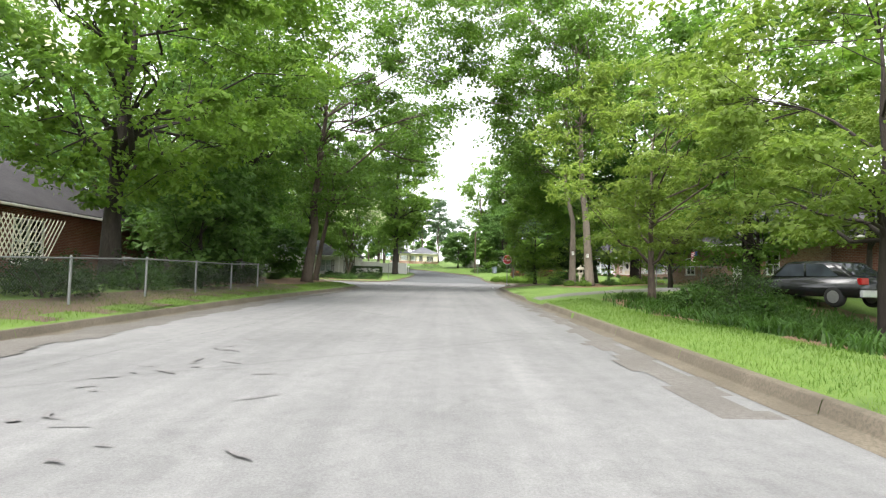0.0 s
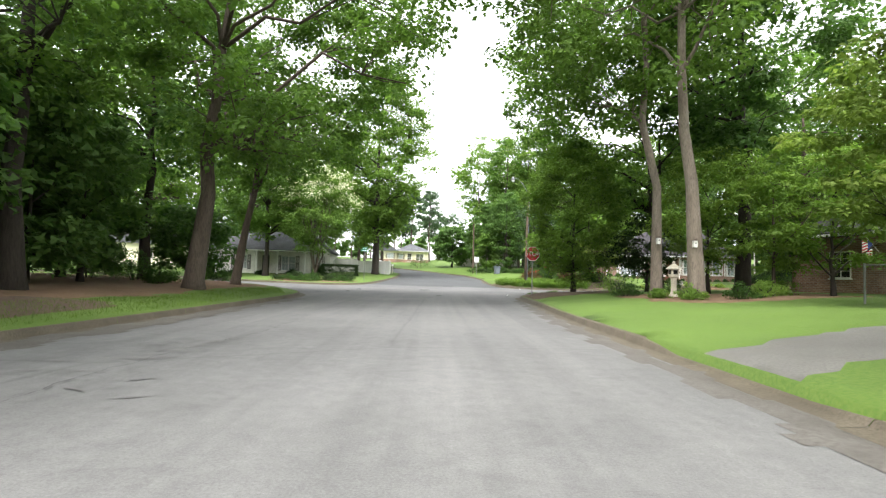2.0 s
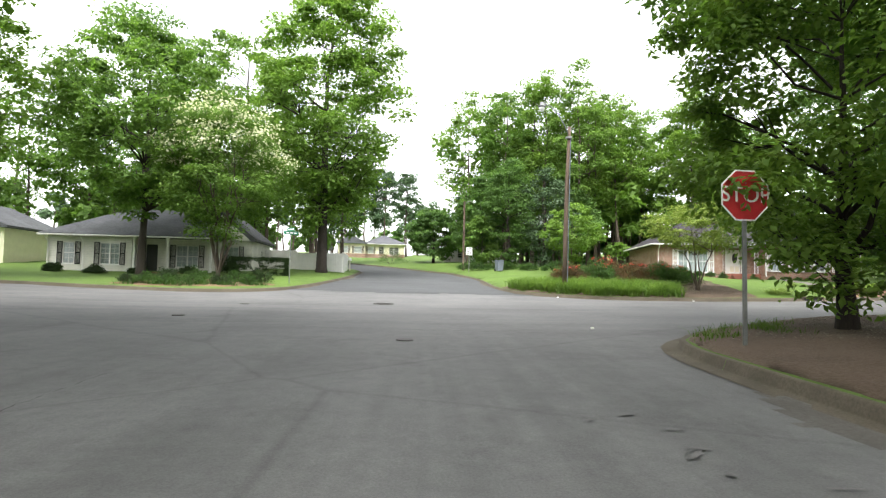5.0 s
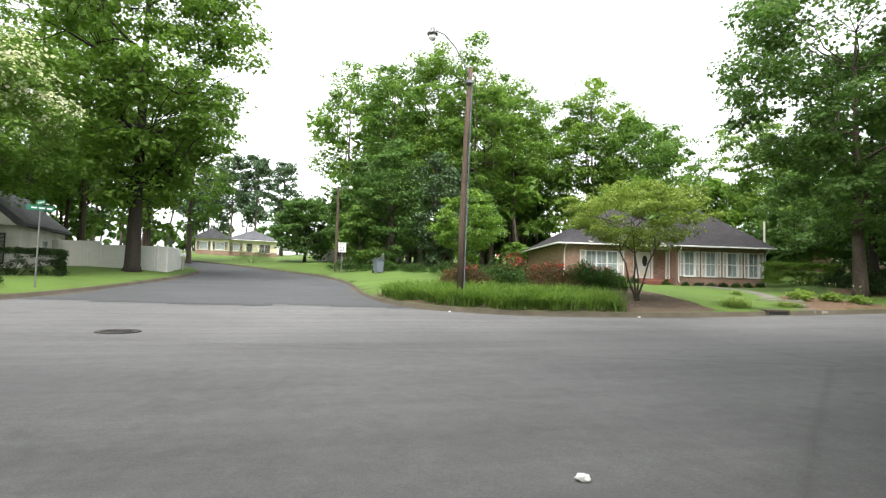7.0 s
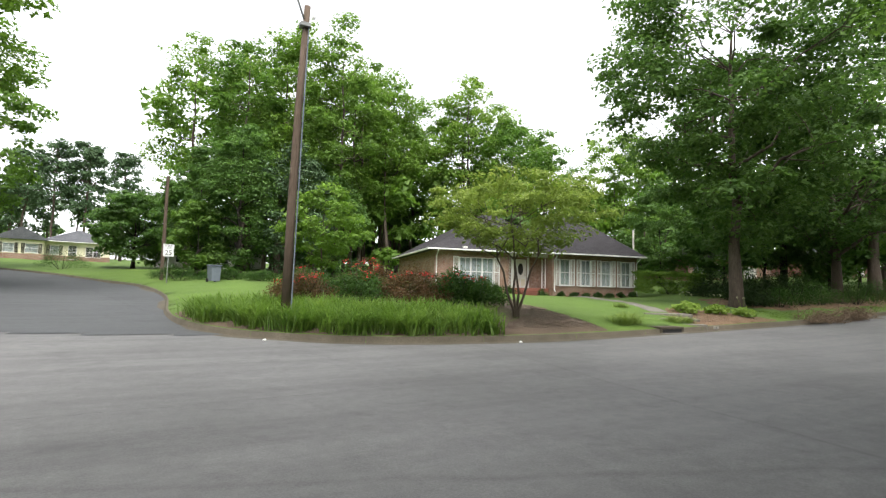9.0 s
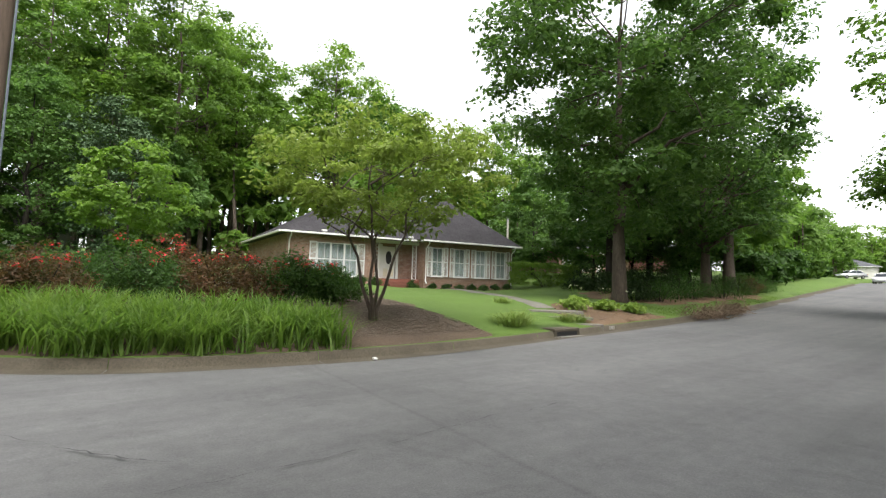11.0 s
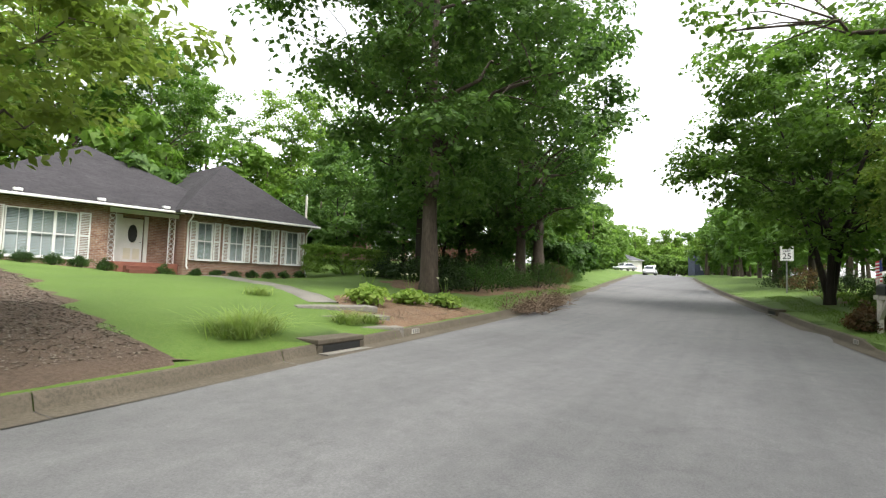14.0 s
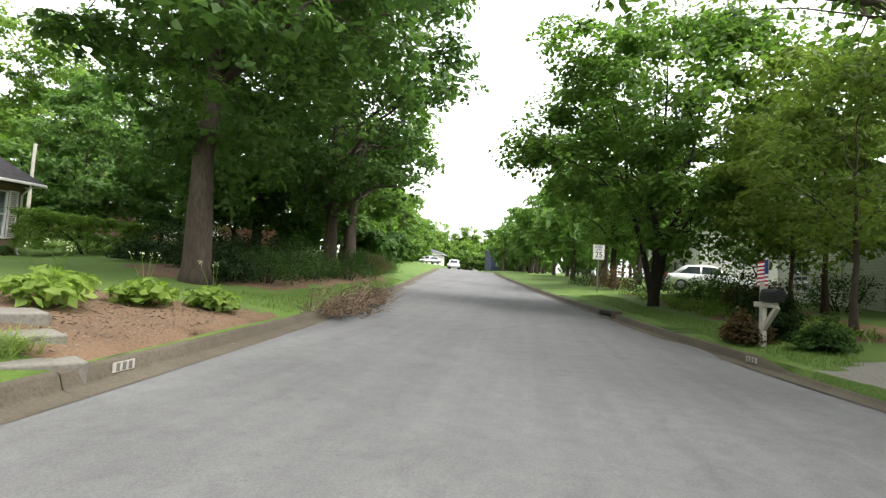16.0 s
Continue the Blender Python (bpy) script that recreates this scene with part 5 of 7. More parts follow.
def simple_house(name, m, w, d, h, wall, roofm, rise, label, openings, ridge="x", gable=False, trim="white", base_brick=0.0):
    """A plain house seen far off or through leaves: walls with real openings, windows, roof and gutters."""
    r = thing(name, m, label, "house")
    sides = [("front", w, Matrix.Identity(4)), ("right", d, pose(w, 0, 0, 0, 0, 90)), ("back", w, pose(w, d, 0, 0, 0, 180)), ("left", d, pose(0, d, 0, 0, 0, -90))]
    for s, length, place in sides:
        holes = openings.get(s, [])
        bm = bmesh.new()
        wall_panel(bm, length if s in ("front", "back") else length, -0.8, h, 0.2, [(x, z, x + ww, z + hh) for x, z, ww, hh, *_ in holes], place @ (Matrix.Identity(4) if s in ("front", "back") else pose(0, 0.002, 0)))
        part("wall", bm, M[wall], r)
        for x, z, ww, hh, kind in holes:
            if kind == "door":
                part("door", box(bmesh.new(), x, 0.06, z, x + ww, 0.12, z + hh, 0, place), M[trim], r)
            else:
                window(r, x, z, ww, hh, 2, 2, (0.35, kind) if kind in M else None, place=place, units=2 if ww > 1.4 else 1, blind=kind != "dark")
    if base_brick:
        part("brick_base", bx(-0.03, -0.04, -0.8, w + 0.03, -0.004, base_brick), M["brickwork"], r)
    part("roof", gable_roof(0, 0, w, d, h + 0.02, rise, along=ridge) if gable else hip_roof(0, 0, w, d, h + 0.02, rise, along=ridge), M[roofm], r)
    if gable:
        bm = bmesh.new()
        if ridge == "y":
            prism(bm, [(0.05, h), (w - 0.05, h), (w / 2, h + rise * 0.94)], 0.02, 0.2, "y")
            prism(bm, [(0.05, h), (w - 0.05, h), (w / 2, h + rise * 0.94)], d - 0.2, d - 0.02, "y")
        else:
            prism(bm, [(0.05, h), (d - 0.05, h), (d / 2, h + rise * 0.94)], 0.02, 0.2, "x")
            prism(bm, [(0.05, h), (d - 0.05, h), (d / 2, h + rise * 0.94)], w - 0.2, w - 0.02, "x")
        part("gable", bm, M[wall], r)
    else:
        eave_trim(0, 0, w, d, h, 0.45, M[trim], r, "front left right")
    return r


# the cream house at the bend of the side street
simple_house("cream_house", pose(-8.6, 139, 5.0, 0, 0, 6), 7.5, 7, 2.6, "lap_yellow", "shingles_grey", 1.8, "cream house with grey roof far up the side street", {"front": [(0.6, 0.9, 1.0, 1.2, "black"), (2.6, 0.3, 1.0, 1.9, "dark"), (4.6, 0.7, 1.8, 1.4, "dark")]}, base_brick=0.75)
simple_house("cream_wing", pose(-13.4, 137.6, 5.0, 0, 0, 6), 4.9, 8, 2.6, "lap_yellow", "shingles_grey", 1.5, "gabled cream wing of the house up the side street", {"front": [(0.6, 0.9, 1.2, 1.2, "black"), (2.9, 0.9, 1.4, 1.2, "black")]}, "y", True, base_brick=0.75)
# the brick house west of the first street
simple_house("brick_ranch_house", pose(-18.4, 15.0, 1.3, 0, 0, 90), 20, 9, 2.7, "brickwork_dark", "shingles", 3.0, "dark red brick house with a charcoal roof behind a wire fence", {"front": [(3, 0.7, 1.2, 1.3, "dark"), (8.0, 0.3, 1.8, 2.0, "dark"), (14, 0.8, 1.0, 1.2, "dark")], "right": [(3, 0.8, 1.0, 1.2, "dark")]})
# the brick house east of the first street
simple_house("brick_side_house", pose(17.6, 41.6, 1.15, 0, 0, -78), 14, 9, 2.75, "brickwork", "shingles", 2.9, "red brick house with a white side door and charcoal roof", {"front": [(6.6, 0.05, 0.9, 2.05, "door"), (9.4, 0.9, 1.0, 1.2, "dark"), (2.0, 0.9, 1.0, 1.2, "dark")], "right": [(3, 0.8, 1.2, 1.2, "dark")]})
simple_house("brick_drive_house", pose(19.2, 26.5, 1.0, 0, 0, -72), 13, 9, 2.7, "brickwork_dark", "shingles", 2.6, "brick house half hidden behind trees and a parked car", {"front": [(3.0, 0.8, 1.2, 1.3, "white"), (6, 0.05, 0.95, 2.05, "door"), (9.0, 0.8, 1.2, 1.3, "white")]})
# houses along the cross street
simple_house("brick_far_house", pose(52, 86.5, 3.6, 0, 0, 3), 15, 8.5, 2.6, "brickwork", "shingles", 2.4, "low brick house half hidden behind trees", {"front": [(1.2, 0.7, 1.0, 1.4, "white"), (4.0, 0.7, 1.6, 1.4, "white"), (7.5, 0.1, 1.0, 2.0, "door"), (10, 0.7, 1.6, 1.4, "white")]})
simple_house("brick_far_house", pose(78, 87, 4.9, 0, 0, 5), 14, 8.5, 2.6, "brickwork_dark", "shingles_grey", 2.3, "brick house with white trim farther along the road", {"front": [(2, 0.7, 1.2, 1.4, "white"), (6, 0.1, 1.0, 2.0, "door"), (9, 0.7, 1.6, 1.4, "white")]})
simple_house("siding_far_house", pose(74, 46.5, 2.9, 0, 0, 184), 13, 9, 4.8, "lap_white", "shingles_grey", 2.2, "two-storey white sided house behind the street trees", {"front": [(1.5, 0.8, 1.0, 1.4, "black"), (5, 0.1, 1.0, 2.0, "door"), (8, 0.8, 1.6, 1.4, "black"), (1.5, 3.2, 1.0, 1.3, "black"), (5, 3.2, 1.0, 1.3, "black"), (9, 3.2, 1.0, 1.3, "black")]})
simple_house("siding_house", pose(46.5, 46.5, 1.9, 0, 0, 182), 13, 8, 4.9, "lap_white", "shingles", 2.0, "white sided house behind the mailbox and dogwoods", {"front": [(1.5, 0.8, 1.2, 1.4, "dark"), (5, 0.1, 1.0, 2.0, "door"), (8, 0.8, 1.6, 1.4, "dark"), (1.5, 3.2, 1.2, 1.3, "dark"), (8, 3.2, 1.2, 1.3, "dark")]})
simple_house("slate_far_house", pose(150, 66.5, ground_z(152, 62) + 0.3, 0, 0, -75), 9, 8, 4.6, "lap_grey", "shingles", 2.4, "slate-blue two-storey house with white gable far along the road", {"front": [(1.5, 0.8, 1.2, 1.3, "white"), (5.5, 0.8, 1.2, 1.3, "white"), (3.5, 3.0, 1.2, 1.2, "white")]}, "y", True)
simple_house("cream_far_house", pose(160, 90, 7.2, 0, 0, -60), 11, 8, 2.6, "siding", "shingles_grey", 2.0, "pale house far along the road", {"front": [(2, 0.8, 1.2, 1.3, "dark"), (6, 0.1, 1.0, 2.0, "door")]})
simple_house("green_far_house", pose(-40.5, 80, 2.3, 0, 0, 6), 9, 8, 2.6, "siding_yellow", "shingles_grey", 2.2, "pale green house beside the white one", {"front": [(2, 0.8, 1.2, 1.3, "dark"), (5.6, 0.8, 1.2, 1.3, "dark")]}, "y", True)
simple_house("grey_far_house", pose(4.8, 112, 3.6, 0, 0, -20), 9, 8, 2.5, "siding", "shingles", 2.2, "small grey house among dark trees up the side street", {"front": [(2, 0.8, 1.2, 1.3, "dark"), (6, 0.8, 1.2, 1.3, "dark")]}, "y", True)


# ---- pavings, beds and marks on the ground ----
sheet("driveway", [(3.4, 20.9), (3.4, 23.4), (5.5, 24.0), (8.1, 25.1), (13, 26.9), (20, 28), (20, 24.5), (13, 23.6), (8.5, 22.6), (5.3, 21.7)], M["drive_grey"], 0.03, "grey worn concrete driveway crossing the verge", "driveway")
sheet("driveway", [(23.2, 54.2), (26.9, 54.8), (28.5, 51), (30.5, 44), (26.5, 44), (25, 50)], M["concrete"], 0.03, "pale concrete driveway beside the mailbox", "driveway")
sheet("driveway", [(-5.0, 91), (-6.2, 95), (-12, 100), (-15, 108), (-11, 110), (-8, 101)], M["concrete"], 0.03, "pale concrete driveway up the side street", "driveway")
sheet("planting_bed", [(6.0, 70.5), (5.2, 67.6), (7.2, 64.0), (10.2, 62.0), (14.5, 61.2), (17.3, 61.6), (17.6, 63.6), (18.2, 65.8), (19.2, 69.0), (20.4, 73.0), (20.8, 76.5), (18.4, 77.5), (15.5, 75.5), (10, 73.5)], M["litter_bed"], 0.03, "grey-brown leaf-littered planting bed on the corner", "garden bed", ragged=0.15)
sheet("planting_bed", [(21.6, 62.4), (27.6, 62.6), (26.6, 64.6), (25.6, 66.6), (23.6, 66.0), (22.2, 64.6)], M["mulch"], 0.03, "reddish pine-straw bed beside the steps", "garden bed", ragged=0.15)
sheet("planting_bed", [(28.6, 67.0), (30.6, 64.9), (44, 65.2), (46, 69), (38, 72), (31, 70)], M["mulch"], 0.03, "shaded straw bed under the oaks", "garden bed", ragged=0.3)
sheet("planting_bed", [(7.6, 33.0), (11, 32.6), (16, 34.5), (16.5, 39.5), (11, 39.6), (7.4, 38.6)], M["mulch"], 0.03, "dark mulch bed round the tall trunks", "garden bed", ragged=0.25)
sheet("planting_bed", [(4.4, 45.2), (5.2, 47.8), (8.4, 50.2), (12.6, 52.6), (13, 47), (9, 42), (4.6, 40.6)], M["litter_bed"], 0.03, "bare mulch bed on the corner by the stop sign", "garden bed", ragged=0.25)
sheet("planting_bed", [(-15.6, 66.0), (-12, 65.1), (-8.6, 65.9), (-7.3, 69.0), (-8.6, 70.8), (-13, 69.6), (-15.6, 68.6)], M["mulch"], 0.03, "dark bed of low plants on the far corner", "garden bed", ragged=0.25)
sheet("planting_bed", [(5.6, 5.5), (5.4, 19.6), (10, 20.4), (14, 19), (13, 5)], M["mulch"], 0.025, "shaded bed of ferns and shrubs by the driveway", "garden bed", ragged=0.3)
sheet("planting_bed", [(28.6, 53.6), (38, 53.9), (45, 54.4), (45, 50), (30, 50)], M["mulch"], 0.03, "shaded straw bed under street trees", "garden bed", ragged=0.3)
# leaf-litter strip; its brown also puts the canopy's shade over the green verge
sheet("planting_bed", [(-9.6, 3), (-7.45, 3), (-7.35, 12), (-7.3, 20), (-7.2, 29), (-9.6, 29)], M["litter_bed"], 0.02, "leaf-littered ground along the wire fence, darkened for canopy shade", "garden bed", ragged=0.25)
# dark mulch colour carries the tree shadows lying on the yard's grass
sheet("planting_bed", [(-30, 22), (-9.5, 22), (-8.2, 34), (-9, 47), (-20, 50), (-30, 45)], M["mulch"], 0.025, "brown ground under the trees with canopy shade in its colour", "garden bed", ragged=0.5, step=0.5)
sheet("gutter_dirt", [(-7.05, 3), (-6.75, 14), (-6.5, 30), (-6.55, 40), (-5.95, 40), (-5.85, 30), (-6.0, 14), (-6.1, 3)], M["soil"], 0.018, "reddish dirt and leaf litter along the gutter", "dirt", ragged=0.12, on_road=True, step=0.15)
sheet("gutter_dirt", [(3.0, 5), (3.35, 15), (3.5, 25), (3.7, 31), (4.2, 38), (4.5, 43), (4.2, 43), (3.8, 37), (3.3, 31), (3.1, 24), (2.95, 14), (2.5, 5)], M["soil"], 0.016, "reddish dirt along the gutter", "dirt", ragged=0.12, on_road=True, step=0.15)
rngp = np.random.default_rng(8)


def road_scars(cx, cy, sx, sy, n, size, seed, label, along=0.0):
    """Crumbled dark spots where the asphalt's skin has gone, in one thin sheet."""
    rng = np.random.default_rng(seed)
    vs, qs = [], []
    for k in range(n):
        x, y = cx + rng.normal() * sx, cy + rng.normal() * sy
        w, l = size * (0.25 + 1.0 * rng.random()), 0.008 + 0.03 * rng.random()
        turn = along + rng.normal() * 0.5
        ct, st = math.cos(turn), math.sin(turn)
        m = 12
        b = len(vs)
        vs.append((x, y, float(road_z(x, y)) + 0.0175))
        for j in range(m):
            a, r = 2 * math.pi * j / m, 0.45 + 0.75 * rng.random()
            ex, ey = w * r * math.cos(a), l * r * math.sin(a)
            px, py = x + ex * ct - ey * st, y + ex * st + ey * ct
            vs.append((px, py, float(road_z(px, py)) + 0.0165))
        for j in range(0, m, 2):
            qs.append((b, b + 1 + j, b + 1 + (j + 1) % m, b + 1 + (j + 2) % m))
    tagged(new("road_patch", raw_mesh("road_patch", vs, qs, M["patch"])), label, "road patch", kind="structure")


road_scars(-2.9, 9.6, 0.7, 3.4, 70, 0.2, 1, "dark crumbled patches in the old asphalt")
road_scars(-3.8, 23.8, 0.5, 1.0, 40, 0.2, 12, "dark crazed patch in the old asphalt")
road_scars(-3.4, 16, 0.5, 3.5, 40, 0.2, 2, "dark crumbled spots in the old asphalt")
road_scars(0.6, 30, 0.7, 3.0, 26, 0.1, 3, "small dark scuffs in the old asphalt")
road_scars(2.6, 39, 0.5, 2.5, 16, 0.14, 4, "small dark scuffs near the stop sign")
road_scars(33, 60, 3, 0.5, 26, 0.2, 5, "dark worn spots in the cross street")
road_scars(7.4, 48.4, 0.8, 0.4, 20, 0.3, 6, "dark broken asphalt at the corner")

def crack(pts, width, seed):
    """A ragged tar-dark crack drawn along points on the road."""
    rng = np.random.default_rng(seed)
    c = curve(pts)
    s = np.concatenate([[0], np.cumsum(np.hypot(*np.diff(c, axis=0).T))])
    t = np.arange(0, s[-1], 0.09)
    x, y = np.interp(t, s, c[:, 0]), np.interp(t, s, c[:, 1])
    wob = np.cumsum(rng.normal(size=len(t))) * 0.02
    wob -= np.linspace(0, wob[-1], len(t))
    dx, dy = np.gradient(x), np.gradient(y)
    n = np.hypot(dx, dy)
    nx, ny = -dy / n, dx / n
    x, y = x + nx * wob, y + ny * wob
    w = width * 0.45 * np.clip(rng.normal(size=len(t)) * 0.5 + 0.6, 0.04, 1.6)
    z = road_z(x, y) + 0.0165
    v = np.stack([np.stack([x + nx * w, y + ny * w, z], 1), np.stack([x - nx * w, y - ny * w, z], 1)], 1).reshape(-1, 3)
    i = np.arange(len(t) - 1) * 2
    tagged(new("road_crack", raw_mesh("road_crack", v, np.stack([i, i + 1, i + 3, i + 2], 1), M["tar"])), "dark ragged crack across the asphalt", "road crack", kind="structure")


crack([(-14, 55), (-7.9, 51.8), (-2.4, 49.5), (1.5, 48.7), (5.1, 48.2), (7.4, 49.0)], 0.022, 1)
crack([(7.7, 63.2), (8.4, 61.8), (8.9, 60.2), (9.9, 58.6)], 0.016, 2)
crack([(-5, 5), (-4.4, 12), (-3.8, 22), (-3.4, 32), (-3, 44)], 0.018, 3)
crack([(-9, 58.5), (-2, 57.0), (5, 57.6), (14, 58.2)], 0.012, 7)
crack([(-4, 9), (-2.2, 9.6), (-0.6, 9.2)], 0.014, 9)
crack([(29, 57), (29.6, 59), (28.9, 61.5)], 0.012, 10)


# ---- street furniture ----
def words(parent, text, size, m, mat, name="lettering", depth=0.004):
    """Lettering in the built-in font, as a mesh."""
    cu = bpy.data.curves.new(name, "FONT")
    cu.body, cu.size, cu.align_x, cu.align_y, cu.extrude = text, size, "CENTER", "CENTER", depth
    tmp = bpy.data.objects.new(name, cu)
    me = bpy.data.meshes.new_from_object(tmp)
    bpy.data.objects.remove(tmp)
    me.materials.clear()
    me.materials.append(mat)
    ob = new(name, me)
    ob.parent, ob.matrix_basis = parent, m
    return ob


def ngon(r, n, rot=0.0):
    return [(r * math.cos(2 * math.pi * k / n + rot), r * math.sin(2 * math.pi * k / n + rot)) for k in range(n)]


FRONT = pose(0, 0, 0, 90, 0, 0)
sx, sy = 5.42, 44.8
st = thing("stop_sign", pose(sx, sy, ground_z(sx, sy), 0, 0, 4), "red octagonal stop sign with white lettering on a steel post", "sign")
part("post", bx(-0.03, 0.0, -0.4, 0.03, 0.03, 2.62), M["metal"], st)
pl = part("plate", prism(bmesh.new(), [(x, z + 2.24) for x, z in ngon(0.41, 8, math.pi / 8)], -0.012, -0.004), M["sign_white"], st)
part("face", prism(bmesh.new(), [(x, z + 2.24) for x, z in ngon(0.385, 8, math.pi / 8)], -0.016, -0.0125), M["sign_red"], pl)
words(pl, "STOP", 0.33, pose(0, -0.02, 2.24, 90, 0, 0), M["sign_white"])
for z in (2.07, 2.42):
    part("bolt", lathe(bmesh.new(), [(0.012, 0), (0.012, 0.006)], 8), M["metal"], pl).matrix_basis = pose(0, -0.022, z, 90, 0, 0)

lx, ly = 8.6, 65.25
lamp = thing("street_lamp", pose(lx, ly, ground_z(lx, ly)), "weathered wooden pole carrying a street lamp on a curved steel arm", "lamp post")
part("pole", tube(bmesh.new(), [(0, 0, -0.4), (0.03, 0, 3), (0.1, 0.02, 6), (0.22, 0.05, 8.85)], [0.125, 0.115, 0.1, 0.085], 14), M["wood_pole"], lamp, "", True)
arm = part("arm", tube(bmesh.new(), [(0.12, 0, 8.45), (-0.05, 0, 8.9), (-0.4, 0, 9.5), (-0.85, 0, 9.95), (-1.2, 0.0, 10.05)], [0.028] * 5, 8), M["metal"], lamp, "", True)
hd = part("lamp_head", lathe(bmesh.new(), [(0.02, 0.28), (0.09, 0.26), (0.11, 0.1), (0.2, 0.06), (0.21, 0.0), (0.12, -0.02)][::-1], 16), M["metal"], lamp, "", True)
hd.matrix_basis = pose(-1.32, 0, 9.88)
gl = part("globe", lathe(bmesh.new(), [(0.03, -0.24), (0.11, -0.2), (0.15, -0.1), (0.13, -0.02)], 16), M["sign_white"], hd, "milky glass refractor", True)
part("bracket", bx(0.02, -0.14, 8.2, 0.3, 0.14, 8.3), M["metal"], lamp)
part("insulator", lathe(bmesh.new(), [(0.03, 0), (0.05, 0.04), (0.05, 0.12), (0.02, 0.16)], 10), M["sign_white"], lamp).matrix_basis = pose(0.4, 0, 8.5)
part("conduit", tube(bmesh.new(), [(0.13, -0.09, 0), (0.2, -0.08, 5), (0.26, -0.06, 8.2)], [0.02] * 3, 6), M["bin_grey"], lamp)

ux, uy = 5.6, 90.8
up_ = thing("utility_pole", pose(ux, uy, ground_z(ux, uy)), "slim weathered wooden pole with a small lamp up the side street", "utility pole")
part("pole", tube(bmesh.new(), [(0, 0, -0.4), (0, 0, 7.0)], [0.13, 0.1], 10), M["wood_pole"], up_)
part("arm", tube(bmesh.new(), [(0, 0, 6.6), (0.4, 0, 7.0), (0.9, 0, 7.0)], [0.025] * 3, 6), M["metal"], up_)
part("lamp_head", lathe(bmesh.new(), [(0.1, -0.15), (0.16, -0.05), (0.08, 0.1)], 10), M["sign_white"], up_).matrix_basis = pose(1.0, 0, 7.0)


def speed_sign(x, y, ang, label, h=2.05):
    s = thing("speed_limit_sign", pose(x, y, ground_z(x, y), 0, 0, ang), label, "sign")
    part("post", bx(-0.03, 0, -0.4, 0.03, 0.03, h + 0.35), M["metal"], s)
    p = part("plate", bx(-0.305, -0.012, h - 0.38, 0.305, -0.004, h + 0.38, 0.003), M["sign_white"], s)
    bm = bmesh.new()
    for a in ((-0.28, h - 0.355, -0.268, h + 0.355), (0.268, h - 0.355, 0.28, h + 0.355), (-0.28, h - 0.355, 0.28, h - 0.343), (-0.28, h + 0.343, 0.28, h + 0.355)):
        box(bm, a[0], -0.015, a[1], a[2], -0.0125, a[3])
    part("border", bm, M["ink"], p)
    words(p, "SPEED", 0.15, pose(0, -0.016, h + 0.26, 90, 0, 0), M["ink"])
    words(p, "LIMIT", 0.15, pose(0, -0.016, h + 0.12, 90, 0, 0), M["ink"])
    words(p, "25", 0.42, pose(0, -0.016, h - 0.15, 90, 0, 0), M["ink"])
    return s


speed_sign(5.9, 88.2, 5, "white 25 speed limit sign up the side street")
speed_sign(46.5, 55.1, -80, "white 25 speed limit sign beneath the street tree")

nx_, ny_ = -7.0, 70.4
ss = thing("street_name_sign", pose(nx_, ny_, ground_z(nx_, ny_), 0, 0, 0), "steel post with two crossed green street name blades", "sign")
part("post", tube(bmesh.new(), [(0, 0, -0.3), (0, 0, 3.0)], [0.03, 0.03], 10), M["metal"], ss)
for ang, z in ((35, 3.0), (-50, 3.22)):
    b = part("name_blade", bx(-0.45, -0.008, z, 0.45, 0.008, z + 0.2, 0.003), M["sign_green"], ss)
    b.matrix_basis = pose(0, 0, 0, 0, 0, ang)
    for o in (-0.3, -0.05, 0.2):
        part("bar", bx(o, -0.0115, z + 0.07, o + 0.18, -0.0085, z + 0.13), M["sign_white"], b)
        part("bar", bx(o, 0.0085, z + 0.07, o + 0.18, 0.0115, z + 0.13), M["sign_white"], b)

dx_, dy_ = -9.6, 103
ds = thing("warning_sign", pose(dx_, dy_, ground_z(dx_, dy_), 0, 0, 8), "grey back of a diamond warning sign up the side street", "sign")
part("post", bx(-0.03, 0, -0.4, 0.03, 0.03, 2.5), M["metal"], ds)
part("plate", prism(bmesh.new(), [(x, z + 2.3) for x, z in ngon(0.45, 4)], -0.012, -0.004), M["metal"], ds)

# mailbox with a small flag
mx, my = 28.8, 54.45
mb = thing("mailbox", pose(mx, my, ground_z(mx, my), 0, 0, 10), "black mailbox on a white wooden post with a small flag", "mailbox")
part("post", bx(0.02, -0.05, -0.3, 0.12, 0.05, 1.22, 0.008), M["wood_pale"], mb)
part("arm", bx(-0.32, -0.045, 0.74, 0.3, 0.045, 0.84, 0.008), M["wood_pale"], mb)
bm = bmesh.new()
box(bm, -0.04, -0.04, 0, 0.04, 0.04, 0.62, 0.006, pose(0.07, 0, 0.3, 0, -42, 0))
part("brace", bm, M["wood_pale"], mb)
prof = [(-0.09, 0.85), (0.09, 0.85), (0.09, 1.0)] + [(0.09 * math.cos(a), 1.0 + 0.09 * math.sin(a)) for a in [math.pi * k / 8 for k in range(1, 8)]] + [(-0.09, 1.0)]
bo = part("box", prism(bmesh.new(), prof, -0.42, 0.04, "x"), M["black"], mb)
bm = bmesh.new()
for k in range(3):
    box(bm, -0.36 + k * 0.1, -0.096, 0.93, -0.30 + k * 0.1, -0.0915, 1.02)
part("number_plate", bm, M["sign_white"], bo)
part("box_door", bx(-0.435, -0.085, 0.86, -0.4225, 0.085, 1.05, 0.004), M["black"], bo)
